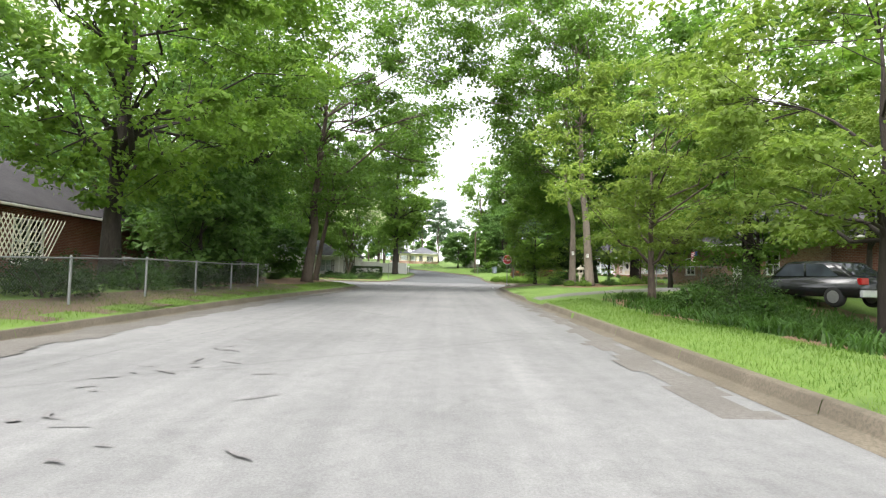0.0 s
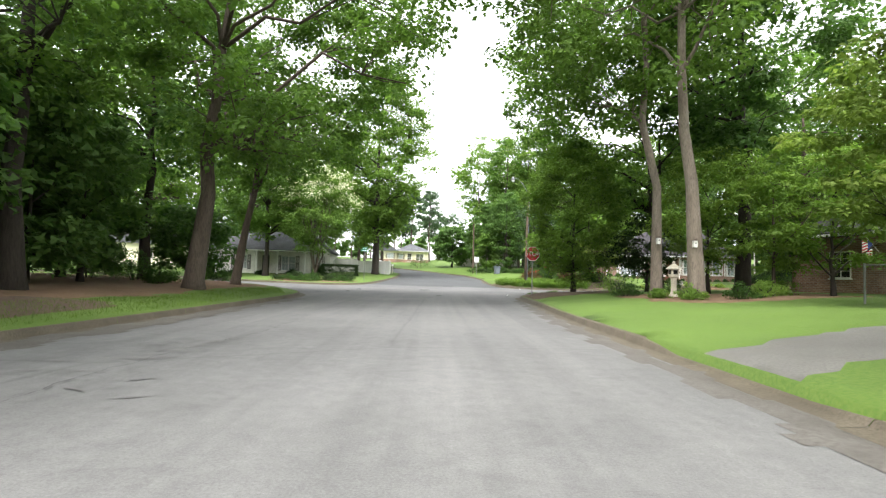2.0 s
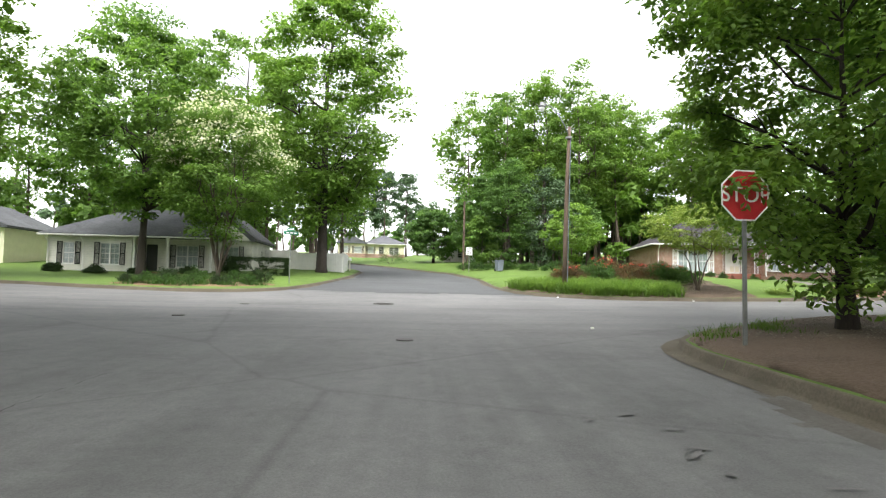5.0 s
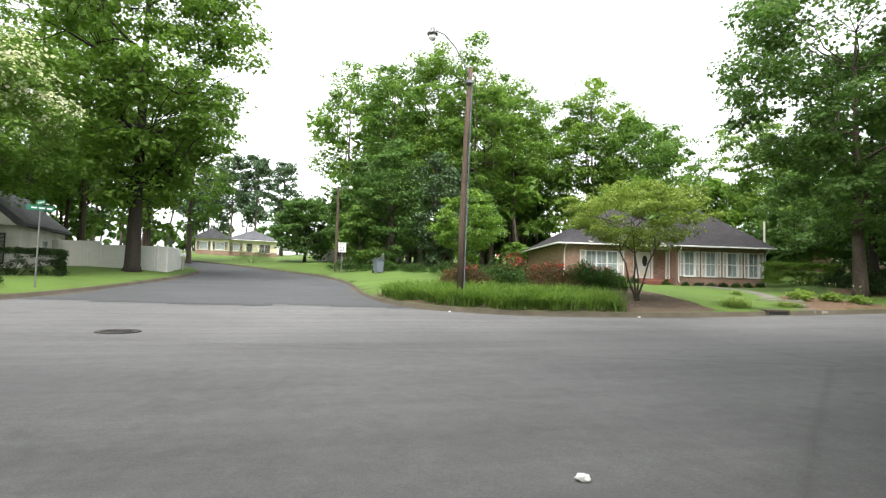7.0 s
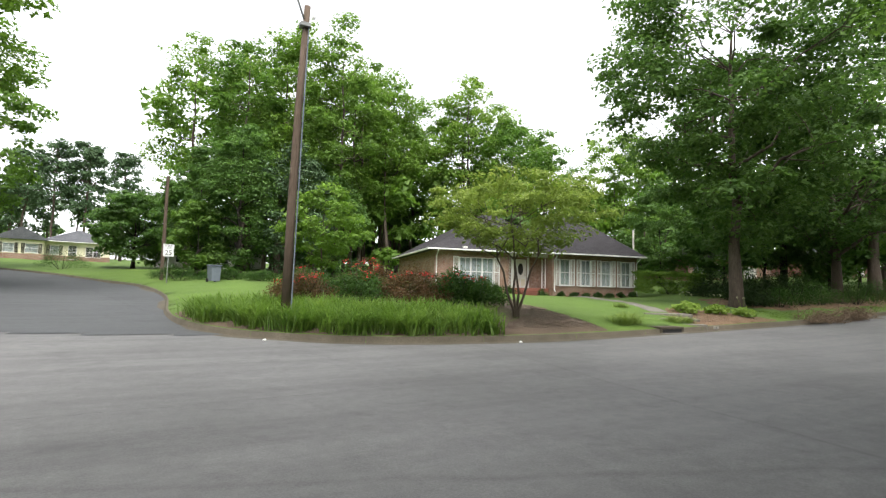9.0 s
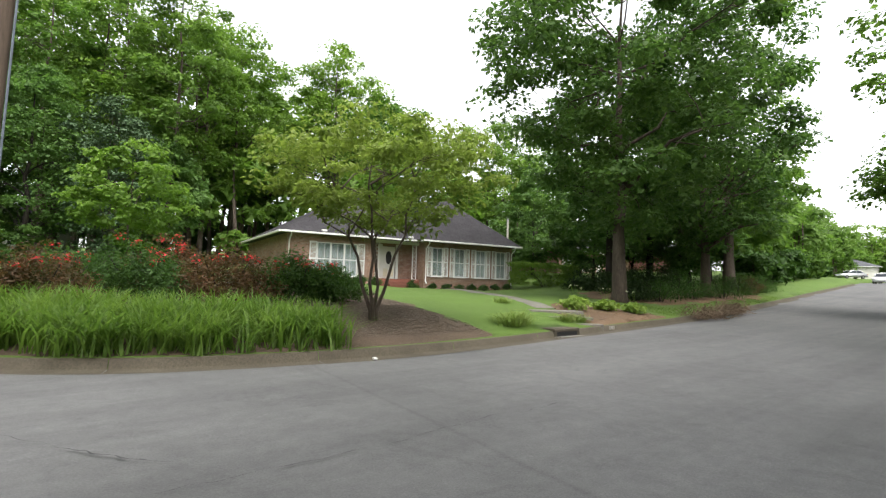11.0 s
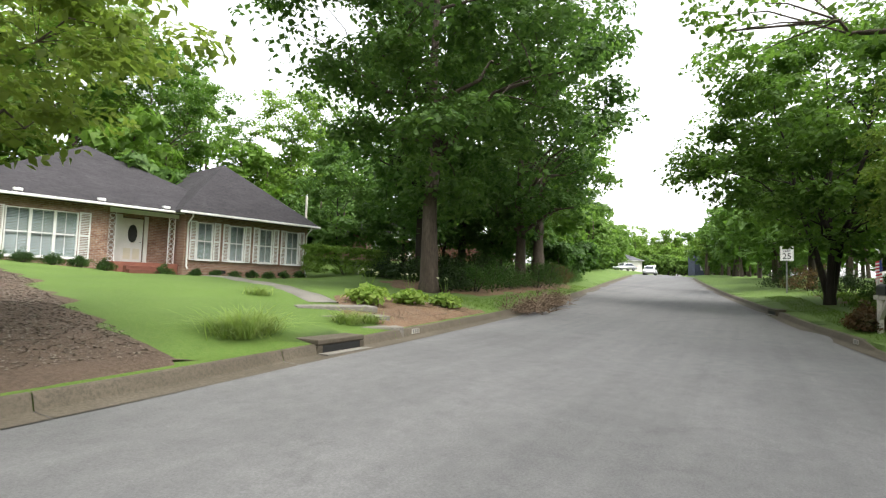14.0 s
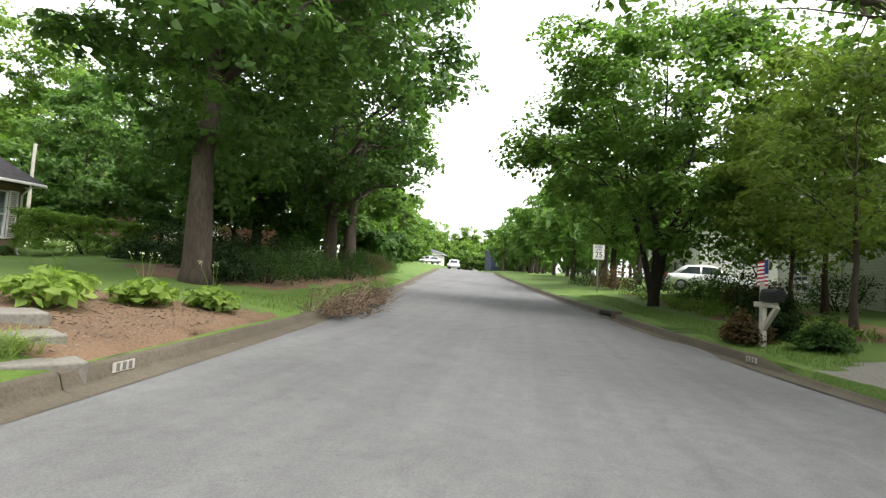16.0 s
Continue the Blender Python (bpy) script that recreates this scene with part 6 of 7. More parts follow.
fl = part("flag_staff", tube(bmesh.new(), [(-0.02, 0, 1.0), (-0.06, 0, 1.66)], [0.006, 0.006], 6), M["wood_pale"], mb)


def flag(parent, x, y, z, w, h, droop):
    """A striped flag with a dark canton, folded in soft waves."""
    def strip(u0, u1, v0, v1, mat, name, off):
        vs, qs = [], []
        for i in range(9):
            for j in range(2):
                u, v = u0 + (u1 - u0) * i / 8, v0 + (v1 - v0) * j
                vs.append((x + u * w, y + off + 0.02 * math.sin(u * 9), z - v * h - droop * u * u))
        for i in range(8):
            qs.append((i * 2, i * 2 + 1, i * 2 + 3, i * 2 + 2))
        part(name, raw_mesh(name, vs, qs, M[mat]), None, cloth)
    cloth = part("flag", raw_mesh("flag", [(x, y, z), (x + 0.004, y, z), (x + 0.004, y, z - h), (x, y, z - h)], [(0, 1, 2, 3)], M["sign_white"]), None, parent, "red and white striped flag with a blue canton")
    for k in range(13):
        strip(0.0, 1.0, k / 13, (k + 1) / 13, "flag_red" if k % 2 == 0 else "sign_white", "stripe", 0.0)
    strip(0.0, 0.42, 0.0, 7 / 13, "flag_blue", "canton", -0.004)
    strip(0.0, 0.42, 0.0, 7 / 13, "flag_blue", "canton", 0.004)


flag(mb, -0.06, 0, 1.62, 0.32, 0.48, 0.03)


def kerb_plate(x, y, ang, face):
    p = thing("kerb_number", pose(x, y, float(road_z(x, y)), 0, 0, ang), "white painted number panel on the kerb face", "number panel")
    a = part("panel", bx(-0.16, -0.008, 0.045, 0.16, -0.002, 0.14), M["wood_pale"], p)
    for k in range(3):
        part("bar", bx(-0.11 + k * 0.09, -0.012, 0.055, -0.06 + k * 0.09, -0.0085, 0.13), M["metal"], a)


kerb_plate(22.75, 62.78, 4, 1)
kerb_plate(27.85, 55.05, 188, 1)

# storm drains
def storm_drain(x, y, ang, label, w=1.25, deep=0.85):
    d = thing("storm_drain", pose(x, y, float(road_z(x, y)), 0, 0, ang), label, "storm drain")
    bm = bmesh.new()
    box(bm, -w / 2 - 0.12, -0.02, 0.13, w / 2 + 0.12, deep, 0.215, 0.02)
    part("slab", bm, M["kerb"], d, "stained concrete cover slab")
    # solid black block in place of the inlet's shaded hollow
    part("opening", bx(-w / 2, -0.012, 0.0, w / 2, 0.4, 0.128), M["drain"], d)
    for o in (-w / 2 - 0.12, w / 2):
        part("cheek", bx(o, -0.018, -0.05, o + 0.12, 0.3, 0.128), M["kerb"], d)
    part("apron", bx(-w / 2 - 0.1, -0.2, -0.05, w / 2 + 0.1, -0.021, 0.019), M["concrete"], d)


storm_drain(20.3, 62.6, 3, "concrete storm drain inlet set in the kerb", 0.95, 0.65)
storm_drain(36.2, 56.2, 187, "dark storm drain inlet in the far kerb", 1.25, 0.3)

mh = thing("manhole_cover", pose(-0.6, 58.6, float(road_z(-0.6, 58.6)) + 0.006), "dark round iron manhole cover in the asphalt", "manhole cover")
part("rim", lathe(bmesh.new(), [(0.42, -0.05), (0.42, 0.016), (0.36, 0.017), (0.355, -0.05)], 28), M["iron"], mh)
bm = bmesh.new()
lathe(bm, [(0.35, -0.05), (0.35, 0.013)], 28)
for a in range(-3, 4):
    box(bm, -0.28, a * 0.08 - 0.015, 0.013, 0.28, a * 0.08 + 0.015, 0.02)
part("lid", bm, M["iron"], mh)
for (lx2, ly2) in ((-5.6, 57.2), (-5.7, 51.9), (0.4, 47.2)):
    v = thing("valve_cover", pose(lx2, ly2, float(road_z(lx2, ly2)) + 0.006), "small dark iron valve cover in the road", "valve cover", "valve covers")
    part("lid", lathe(bmesh.new(), [(0.16, -0.04), (0.16, 0.014), (0.13, 0.018)], 18), M["iron"], v)

# litter on the corner
for k, (x, y) in enumerate(((7.9, 64.0), (4.7, 49.4), (13.9, 62.0))):
    t = thing("paper_litter", pose(x, y, float(road_z(x, y)) + 0.01, 0, 0, 40 * k), "crumpled scrap of white paper on the road", "litter", "litter")
    bm = bmesh.new()
    bmesh.ops.create_icosphere(bm, subdivisions=2, radius=0.06)
    for v in bm.verts:
        v.co *= 0.7 + 0.5 * noise.noise(v.co * 30 + Vector((k, 0, 0)))
        v.co.z = max(0.0, v.co.z * 0.6 + 0.02)
    part("paper", bm, M["sign_white"], t)

# bin by the side street
bn = thing("wheelie_bin", pose(8.4, 85.6, ground_z(8.4, 85.6), 0, 0, 20), "blue-grey wheeled rubbish bin by the hedge", "bin")
bm = bmesh.new()
prism(bm, [(-0.24, 0.08), (0.24, 0.08), (0.31, 0.98), (-0.31, 0.98)], -0.28, 0.3)
part("body", bm, M["bin_grey"], bn)
part("lid", bx(-0.34, -0.34, 0.985, 0.34, 0.36, 1.05, 0.02), M["bin_grey"], bn)
for o in (-0.27, 0.21):
    w = part("wheel", lathe(bmesh.new(), [(0.12, -0.03), (0.12, 0.03)], 16), M["tyre"], bn)
    w.matrix_basis = pose(o, 0.3, 0.12, 0, 90, 0)

# stone lantern and bird boxes among the trunks
ln = thing("stone_lantern", pose(9.35, 36.3, ground_z(9.35, 36.3)), "pale carved stone garden lantern with a peaked cap", "lantern")
part("foot", lathe(bmesh.new(), [(0.2, -0.05), (0.2, 0.08), (0.15, 0.14), (0.12, 0.2)], 6), M["stone"], ln)
part("column", lathe(bmesh.new(), [(0.12, 0.2), (0.1, 0.5), (0.13, 0.74), (0.2, 0.78), (0.2, 0.84)], 8), M["stone"], ln)
lb = part("lantern_box", bx(-0.15, -0.15, 0.84, 0.15, 0.15, 1.08, 0.015), M["stone"], ln)
# dark plates on the faces paint the lantern's unlit inside
for a in range(4):
    part("opening", bx(-0.08, -0.155, 0.88, 0.08, -0.1505, 1.04), M["drain"], lb).matrix_basis = pose(0, 0, 0, 0, 0, 90 * a)
part("cap", lathe(bmesh.new(), [(0.32, 1.08), (0.3, 1.12), (0.16, 1.22), (0.05, 1.29), (0.06, 1.34), (0.01, 1.4)], 8), M["stone"], ln)
for x, y, z in ((9.35, 34.68, 3.05), (8.95, 36.85, 3.3)):
    b = thing("bird_box", pose(x, y, z), "small white wooden bird box fixed to a trunk", "bird box", "bird boxes")
    part("box", bx(-0.07, -0.13, -0.12, 0.07, 0.02, 0.13, 0.008), M["white"], b)
    part("roof", prism(bmesh.new(), [(-0.1, 0.12), (0.1, 0.12), (0, 0.2)], -0.17, 0.04), M["wood"], b)
    # dark disc painted for the shade within the box
    part("hole", lathe(bmesh.new(), [(0.025, 0), (0.025, 0.004)], 10), M["drain"], b).matrix_basis = pose(0, -0.132, 0.03, 90, 0, 0)


# ---- fences ----
def wire_fence(pts, h, label, post_gap=3.0):
    """Chain-link: round posts with caps, a top rail, and crossed wires."""
    f = thing("wire_fence", Matrix.Identity(4), label, "fence")
    c = np.array(pts, float)
    s = np.concatenate([[0], np.cumsum(np.hypot(*np.diff(c, axis=0).T))])
    n = int(s[-1] / post_gap) + 1
    at = lambda t: (float(np.interp(t, s, c[:, 0])), float(np.interp(t, s, c[:, 1])))
    post = None
    tops = []
    for k in range(n + 1):
        x, y = at(min(s[-1], k * post_gap))
        z = ground_z(x, y)
        tops.append((x, y, z + h))
        bm = tube(bmesh.new(), [(0, 0, -0.3), (0, 0, h), (0, 0, h + 0.03), (0, 0, h + 0.06)], [0.03, 0.03, 0.036, 0.012], 8) if post is None else None
        o = part("post", bm if post is None else post.data, M["metal"], f)
        post = post or o
        o.matrix_basis = pose(x, y, z)
    part("rail", tube(bmesh.new(), tops, [0.02] * len(tops), 6), M["metal"], f)
    vs, qs = [], []
    def strand(t0, z0, t1, z1):
        (x0, y0), (x1, y1) = at(t0), at(t1)
        g0, g1 = np.interp(t0, np.arange(n + 1) * post_gap, [t[2] - h for t in tops]), np.interp(t1, np.arange(n + 1) * post_gap, [t[2] - h for t in tops])
        b = len(vs)
        w = 0.0022
        vs.extend([(x0, y0, g0 + z0 - w), (x1, y1, g1 + z1 - w), (x1, y1, g1 + z1 + w), (x0, y0, g0 + z0 + w)])
        qs.append((b, b + 1, b + 2, b + 3))
    t = -h
    while t < s[-1]:
        a, b2 = max(t, 0), min(t + h, s[-1])
        strand(a, a - t + 0.02, b2, b2 - t + 0.02)
        strand(a, h - (a - t), b2, h - (b2 - t))
        t += 0.075
    w = part("wire_mesh", raw_mesh("wire_mesh", vs, qs, M["metal"]), None, f)
    tagged(w, kind="stuff")
    return f


wire_fence([(-8.3, 3), (-8.2, 14), (-8.2, 25.6), (-13, 26.2), (-19, 26.6)], 1.05, "chain-link wire fence with steel posts along the verge")
wire_fence([(12.2, 30.6), (15.5, 31.4), (18.6, 31.0)], 1.1, "chain-link wire fence beside the brick house")


def board_fence(pts, h, label):
    """A tall plain white privacy fence: posts with caps, rails and tongue boards."""
    f = thing("privacy_fence", Matrix.Identity(4), label, "fence")
    for (x0, y0), (x1, y1) in zip(pts, pts[1:]):
        L = math.hypot(x1 - x0, y1 - y0)
        ang = math.degrees(math.atan2(y1 - y0, x1 - x0))
        z = min(ground_z(x0, y0), ground_z(x1, y1)) - 0.05
        place = pose(x0, y0, z, 0, 0, ang)
        n = max(1, round(L / 0.16))
        for k in range(n):
            a = L * k / n
            o = part("board", bx(a + 0.004, -0.018, 0.05, a + L / n - 0.004, 0.018, h - 0.05), M["white"], f)
            o.matrix_basis = place
        for k in range(int(L / 1.9) + 1):
            o = part("post", bx(k * 1.9 - 0.06, -0.06, -0.3, k * 1.9 + 0.06, 0.06, h + 0.06, 0.01), M["white"], f)
            o.matrix_basis = place
        for zz in (0.12, h - 0.12):
            o = part("rail", bx(0, -0.035, zz - 0.06, L, 0.035, zz + 0.06), M["white"], f)
            o.matrix_basis = place


board_fence([(-14.5, 87.4), (-10, 86.3), (-5.7, 85.2), (-5.9, 90.5)], 1.8, "tall plain white privacy fence")

# deck with lattice screen and grill behind the wire fence
dk = thing("wooden_deck", pose(-15.2, 11.2, 0.75), "weathered wooden deck with railing and a pale lattice screen", "deck")
for k in range(16):
    part("board", bx(-0.2 + 0.0, k * 0.19, 0.62, 3.4, k * 0.19 + 0.18, 0.66), M["wood"], dk)
for x in (0, 3.3):
    for y in (0.0, 2.9):
        part("post", bx(x - 0.05, y, -0.2, x + 0.05, y + 0.1, 1.6), M["wood"], dk)
for z in (1.05, 1.5):
    part("rail", bx(3.26, 0.1, z, 3.34, 2.9, z + 0.08), M["wood_pale"], dk)
part("skirt", bx(3.32, 0.1, 0.0, 3.36, 2.9, 0.6), M["wood"], dk)
bm = bmesh.new()
for k in range(16):
    box(bm, -0.01, -0.012, 0, 0.01, 0.012, 1.5, 0, pose(2.9, 3.1 + k * 0.16 - 0.6, 0.9, 30, 0, 0))
    box(bm, -0.03, -0.012, 0, -0.011, 0.012, 1.5, 0, pose(2.9, 3.1 + k * 0.16 + 0.1, 0.9, -30, 0, 0))
part("lattice", bm, M["cream"], dk, "cream lattice screen")
gr = thing("barbecue_grill", pose(-13.2, 12.2, 1.41), "black barbecue grill standing on the deck", "grill")
part("bowl", bx(-0.3, -0.5, 0.5, 0.3, 0.5, 0.8, 0.06), M["black"], gr)
part("lid", prism(bmesh.new(), [(-0.3, 0.81), (0.3, 0.81), (0.26, 1.0), (0.1, 1.1), (-0.1, 1.1), (-0.26, 1.0)], -0.5, 0.5), M["black"], gr)
for a in (-0.26, 0.22):
    for b in (-0.45, 0.41):
        part("leg", bx(a, b, 0, a + 0.04, b + 0.04, 0.52), M["metal"], gr)

# walk and steps up to the brick house
wk = thing("front_walk", Matrix.Identity(4), "worn concrete front walk ending in three steps", "garden walk")
path = curve([(28.6, 80.4), (27.6, 76), (25.9, 71.5), (23.9, 67.2), (22.9, 65.3)])
vs, qs = [], []
tan = np.gradient(path, axis=0)
tan /= np.hypot(*tan.T)[:, None]
for i, (x, y) in enumerate(path):
    n = np.array([-tan[i][1], tan[i][0]])
    for o, dz in ((-0.36, -0.1), (-0.34, 0.016), (0.34, 0.016), (0.36, -0.1)):
        px, py = x + n[0] * o, y + n[1] * o
        vs.append((px, py, ground_z(x, y) + dz))
for i in range(len(path) - 1):
    for k in range(3):
        qs.append((i * 4 + k, i * 4 + k + 1, i * 4 + k + 5, i * 4 + k + 4))
part("pavement", raw_mesh("pavement", vs, qs, M["concrete"]), None, wk)
for k in range(3):
    x, y = 22.6 - 0.42 * k, 64.75 - 0.62 * k
    part("step", bx(-0.85, -0.38, -0.5, 0.85, 0.38, 0.0, 0.02), M["concrete"], wk).matrix_basis = pose(x, y, ground_z(22.9, 65.3) + 0.04 - 0.15 * (k + 0.4), 0, 0, -34)


# ---- parked cars ----
def car(name, x, y, ang, paint, label, z=None, length=4.5, high=1.48, wagon=False):
    """A saloon or estate: shaped body, glasshouse, windows, lamps, wheels with rims."""
    z = ground_z(x, y) if z is None else z
    c = thing(name, pose(x, y, z, 0, 0, ang), label, "car", "parked cars")
    L, Wd = length, 1.78
    side = [(0.0, 0.32), (0.02, 0.62), (0.12, 0.78), (0.95, 0.9), (1.05, 0.93), (L - 0.6, 0.98), (L - 0.1, 0.94), (L, 0.7), (L - 0.02, 0.32)]
    bm = bmesh.new()
    prism(bm, [(a - L / 2, b) for a, b in side], -Wd / 2, Wd / 2)
    bmesh.ops.bevel(bm, geom=bm.edges[:], offset=0.06, segments=2, affect="EDGES")
    part("body", bm, M[paint], c, "", True)
    roof = [(1.15, 0.92), (1.85, high - 0.04), (2.2, high), (L - 1.1 if not wagon else L - 0.5, high - 0.02), (L - 0.35 if not wagon else L - 0.08, 0.95)]
    bm = bmesh.new()
    prism(bm, [(a - L / 2, b) for a, b in roof], -Wd / 2 + 0.12, Wd / 2 - 0.12)
    bmesh.ops.bevel(bm, geom=bm.edges[:], offset=0.05, segments=2, affect="EDGES")
    part("cabin", bm, M[paint], c, "", True)
    for s in (-1, 1):
        y0 = s * (Wd / 2 - 0.115)
        for a in ([(1.42, 0.98), (1.92, high - 0.1), (2.55, high - 0.09), (2.55, 0.98)], [(2.65, 0.98), (2.65, high - 0.09), (L - 1.25, high - 0.1), (L - 0.75, 0.98)]):
            part("side_window", prism(bmesh.new(), [(p - L / 2, q) for p, q in a], y0 - 0.006, y0 + 0.006), M["glass"], c)
    for a, b, q, r in ((1.18, 0.96, 1.8, high - 0.1), (L - 0.4 if not wagon else L - 0.14, 0.98, L - 1.0 if not wagon else L - 0.42, high - 0.1)):
        bm = bmesh.new()
        d = -0.035 if a < L / 2 else 0.035
        v = [bm.verts.new(p) for p in ((a - L / 2 + d, -0.62, b + 0.02), (a - L / 2 + d, 0.62, b + 0.02), (q - L / 2 + d, 0.55, r + 0.02), (q - L / 2 + d, -0.55, r + 0.02))]
        bm.faces.new(v)
        bmesh.ops.solidify(bm, geom=bm.faces[:], thickness=0.01)
        part("windscreen" if a < L / 2 else "rear_window", bm, M["glass"], c)
    for s in (-1, 1):
        part("headlight", bx(-L / 2 - 0.01, s * 0.66 - 0.16, 0.62, -L / 2 + 0.12, s * 0.66 + 0.16, 0.76, 0.02), M["sign_white"], c)
        part("tail_lamp", bx(L / 2 - 0.12, s * 0.7 - 0.15, 0.72, L / 2 + 0.012, s * 0.7 + 0.15, 0.92, 0.02), M["tail_red"], c)
        for a in (0.85, L - 0.85):
            w = part("wheel", lathe(bmesh.new(), [(0.2, -0.1), (0.3, -0.1), (0.33, -0.06), (0.33, 0.06), (0.3, 0.1), (0.2, 0.1)], 20), M["tyre"], c, "", True)
            w.matrix_basis = pose(a - L / 2, s * (Wd / 2 - 0.09), 0.33, 90, 0, 0)
            part("rim", lathe(bmesh.new(), [(0.05, -0.112), (0.2, -0.106), (0.2, 0.106), (0.05, 0.112)], 14), M["metal"], w)
    part("bumper", bx(L / 2 - 0.06, -0.85, 0.34, L / 2 + 0.04, 0.85, 0.56, 0.03), M["car_silver" if paint == "car_black" else paint], c)
    part("number_plate", bx(L / 2 + 0.041, -0.24, 0.6, L / 2 + 0.05, 0.24, 0.72), M["sign_white"], c)
    return c


car("parked_car", 12.8, 18.6, -75, "car_black", "black car with bright rear bumper parked in a driveway")
car("parked_car", 104, 69.9, 4, "car_white", "white car standing at the kerb far along the road", z=float(road_z(104, 69.9)))
car("parked_car", 122, 77, -40, "car_silver", "silver car parked in a drive far along the road")
car("parked_car", 118, 71.6, 4, "car_white", "white van-like car at the far kerb", z=float(road_z(118, 71.6)), wagon=True, high=1.8)
car("parked_car", 51, 48.4, 80, "car_white", "white car in a driveway behind the street trees")
car("parked_car", -8.7, 97.5, 100, "car_white", "white car parked up the side street")
# small post mailbox up the side street
m2 = thing("mailbox", pose(-5.6, 89.5, ground_z(-5.6, 89.5), 0, 0, 70), "pale mailbox post beside the side street", "mailbox")
part("post", bx(-0.06, -0.06, -0.3, 0.06, 0.06, 1.0), M["wood_pale"], m2)
part("box", prism(bmesh.new(), [(a, b + 0.15) for a, b in prof], -0.25, 0.25, "x"), M["sign_white"], m2)
px_, py_ = 41.2, 83.5
pp = thing("utility_pole", pose(px_, py_, ground_z(px_, py_)), "slim pale pole beside the brick house", "utility pole")
part("pole", tube(bmesh.new(), [(0, 0, -0.3), (0, 0, 4.8)], [0.09, 0.08], 10), M["wood_pale"], pp)
part("cap", lathe(bmesh.new(), [(0.09, 4.8), (0.05, 4.86)], 10), M["metal"], pp)
wf = thing("wall_flag", pose(17.7, 36.6, 3.1, 0, 0, 190), "small striped flag on a staff beside the brick house", "flag")
part("staff", tube(bmesh.new(), [(0, 0, 0), (0.8, 0.0, 0.75)], [0.014, 0.012], 6), M["wood_pale"], wf)
flag(wf, 0.3, 0, 0.5, 0.5, 0.75, 0.1)

# fire hydrant and storm drain on the south-west corner
hx, hy = -12.2, 49.6
hyd = thing("fire_hydrant", pose(hx, hy, ground_z(hx, hy), 0, 0, 30), "dark weathered iron fire hydrant on the corner lawn", "hydrant")
part("barrel", lathe(bmesh.new(), [(0.17, -0.1), (0.17, 0.04), (0.11, 0.05), (0.105, 0.5), (0.145, 0.51), (0.145, 0.55), (0.12, 0.56)], 20), M["hydrant"], hyd, smooth=False)
part("bonnet", lathe(bmesh.new(), [(0.125, 0.56), (0.12, 0.62), (0.085, 0.69), (0.035, 0.72), (0.03, 0.77), (0.001, 0.775)], 20), M["hydrant"], hyd)
for a in (0, 90, 180):
    part("nozzle_cap", lathe(bmesh.new(), [(0.05, 0.09), (0.05, 0.14), (0.062, 0.14), (0.062, 0.18), (0.02, 0.185), (0.02, 0.21)], 12), M["hydrant"], hyd).matrix_basis = pose(0, 0, 0.42, 0, 90, a)
storm_drain(-10.75, 51.15, 138, "weedy storm drain inlet on the corner kerb", 1.2, 0.6)


# ---- shrubs, hedges and plants ----
def inside_outline(o, x, y):
    o = np.array(o, float)
    ins = np.zeros(len(x), bool)
    for i in range(len(o)):
        (x1, y1), (x2, y2) = o[i - 1], o[i]
        if y1 != y2:
            ins ^= ((y1 > y) != (y2 > y)) & (x < (x2 - x1) * (y - y1) / (y2 - y1) + x1)
    return ins


def scatter(outline, n, rng):
    o = np.array(outline, float)
    x = o[:, 0].min() + rng.random(n * 3) * np.ptp(o[:, 0])
    y = o[:, 1].min() + rng.random(n * 3) * np.ptp(o[:, 1])
    k = inside_outline(outline, x, y)
    x, y = x[k][:n], y[k][:n]
    d, _, _ = edge_distance(x, y)
    ok = d > 0.2
    x, y, d = x[ok], y[ok], d[ok]
    return x, y, road_z(x, y) + lawn_rise(x, y, d)


def blade_mesh(name, x, y, z, h, w, bend, mat, rng):
    """Arching blades: each a tapering strip of two quads and a tip."""
    n = len(x)
    a = rng.random(n) * 6.283
    dx, dy = np.cos(a), np.sin(a)
    hh, b = h * (0.55 + 0.6 * rng.random(n)), bend * (0.4 + rng.random(n))
    ww = w * (0.7 + 0.6 * rng.random(n))
    rows = []
    steps = ((0.0, 1.0), (1.0, 0.15)) if h < 0.2 else ((0.0, 1.0), (0.45, 0.9), (0.8, 0.55), (1.0, 0.08))
    for t, wid in steps:
        cx, cy = x + dx * b * hh * t * t, y + dy * b * hh * t * t
        cz = z - 0.01 + hh * (t - 0.35 * b * t * t)
        for s in (-0.5, 0.5):
            rows.append(np.stack([cx - dy * ww * wid * s, cy + dx * ww * wid * s, cz], 1))
    v = np.stack(rows, 1).reshape(-1, 3)
    i = np.arange(n)[:, None] * 2 * len(steps)
    q = np.concatenate([i + np.array([[k, k + 1, k + 3, k + 2]]) for k in range(0, 2 * len(steps) - 2, 2)], 0)
    return raw_mesh(name, v, q, mat)


def grass_stuff(name, outline, n, h, w, bend, mat, label, category, seed, clump=0.0):
    rng = np.random.default_rng(seed)
    x, y, z = scatter(outline, n if not clump else max(8, n // 40), rng)
    if clump:
        m = 40
        x, y, z = np.repeat(x, m), np.repeat(y, m), np.repeat(z, m)
        x, y = x + rng.normal(size=len(x)) * clump, y + rng.normal(size=len(y)) * clump
    tagged(new(name, blade_mesh(name, x, y, z, h, w, bend, M[mat], rng)), label, category, kind="stuff")


LILY = [(6.5, 69.5), (6.2, 67.5), (7.6, 64.8), (10.4, 62.9), (13.3, 62.15), (13.9, 64.2), (11.4, 65.2), (9.2, 67), (7.8, 69.6)]
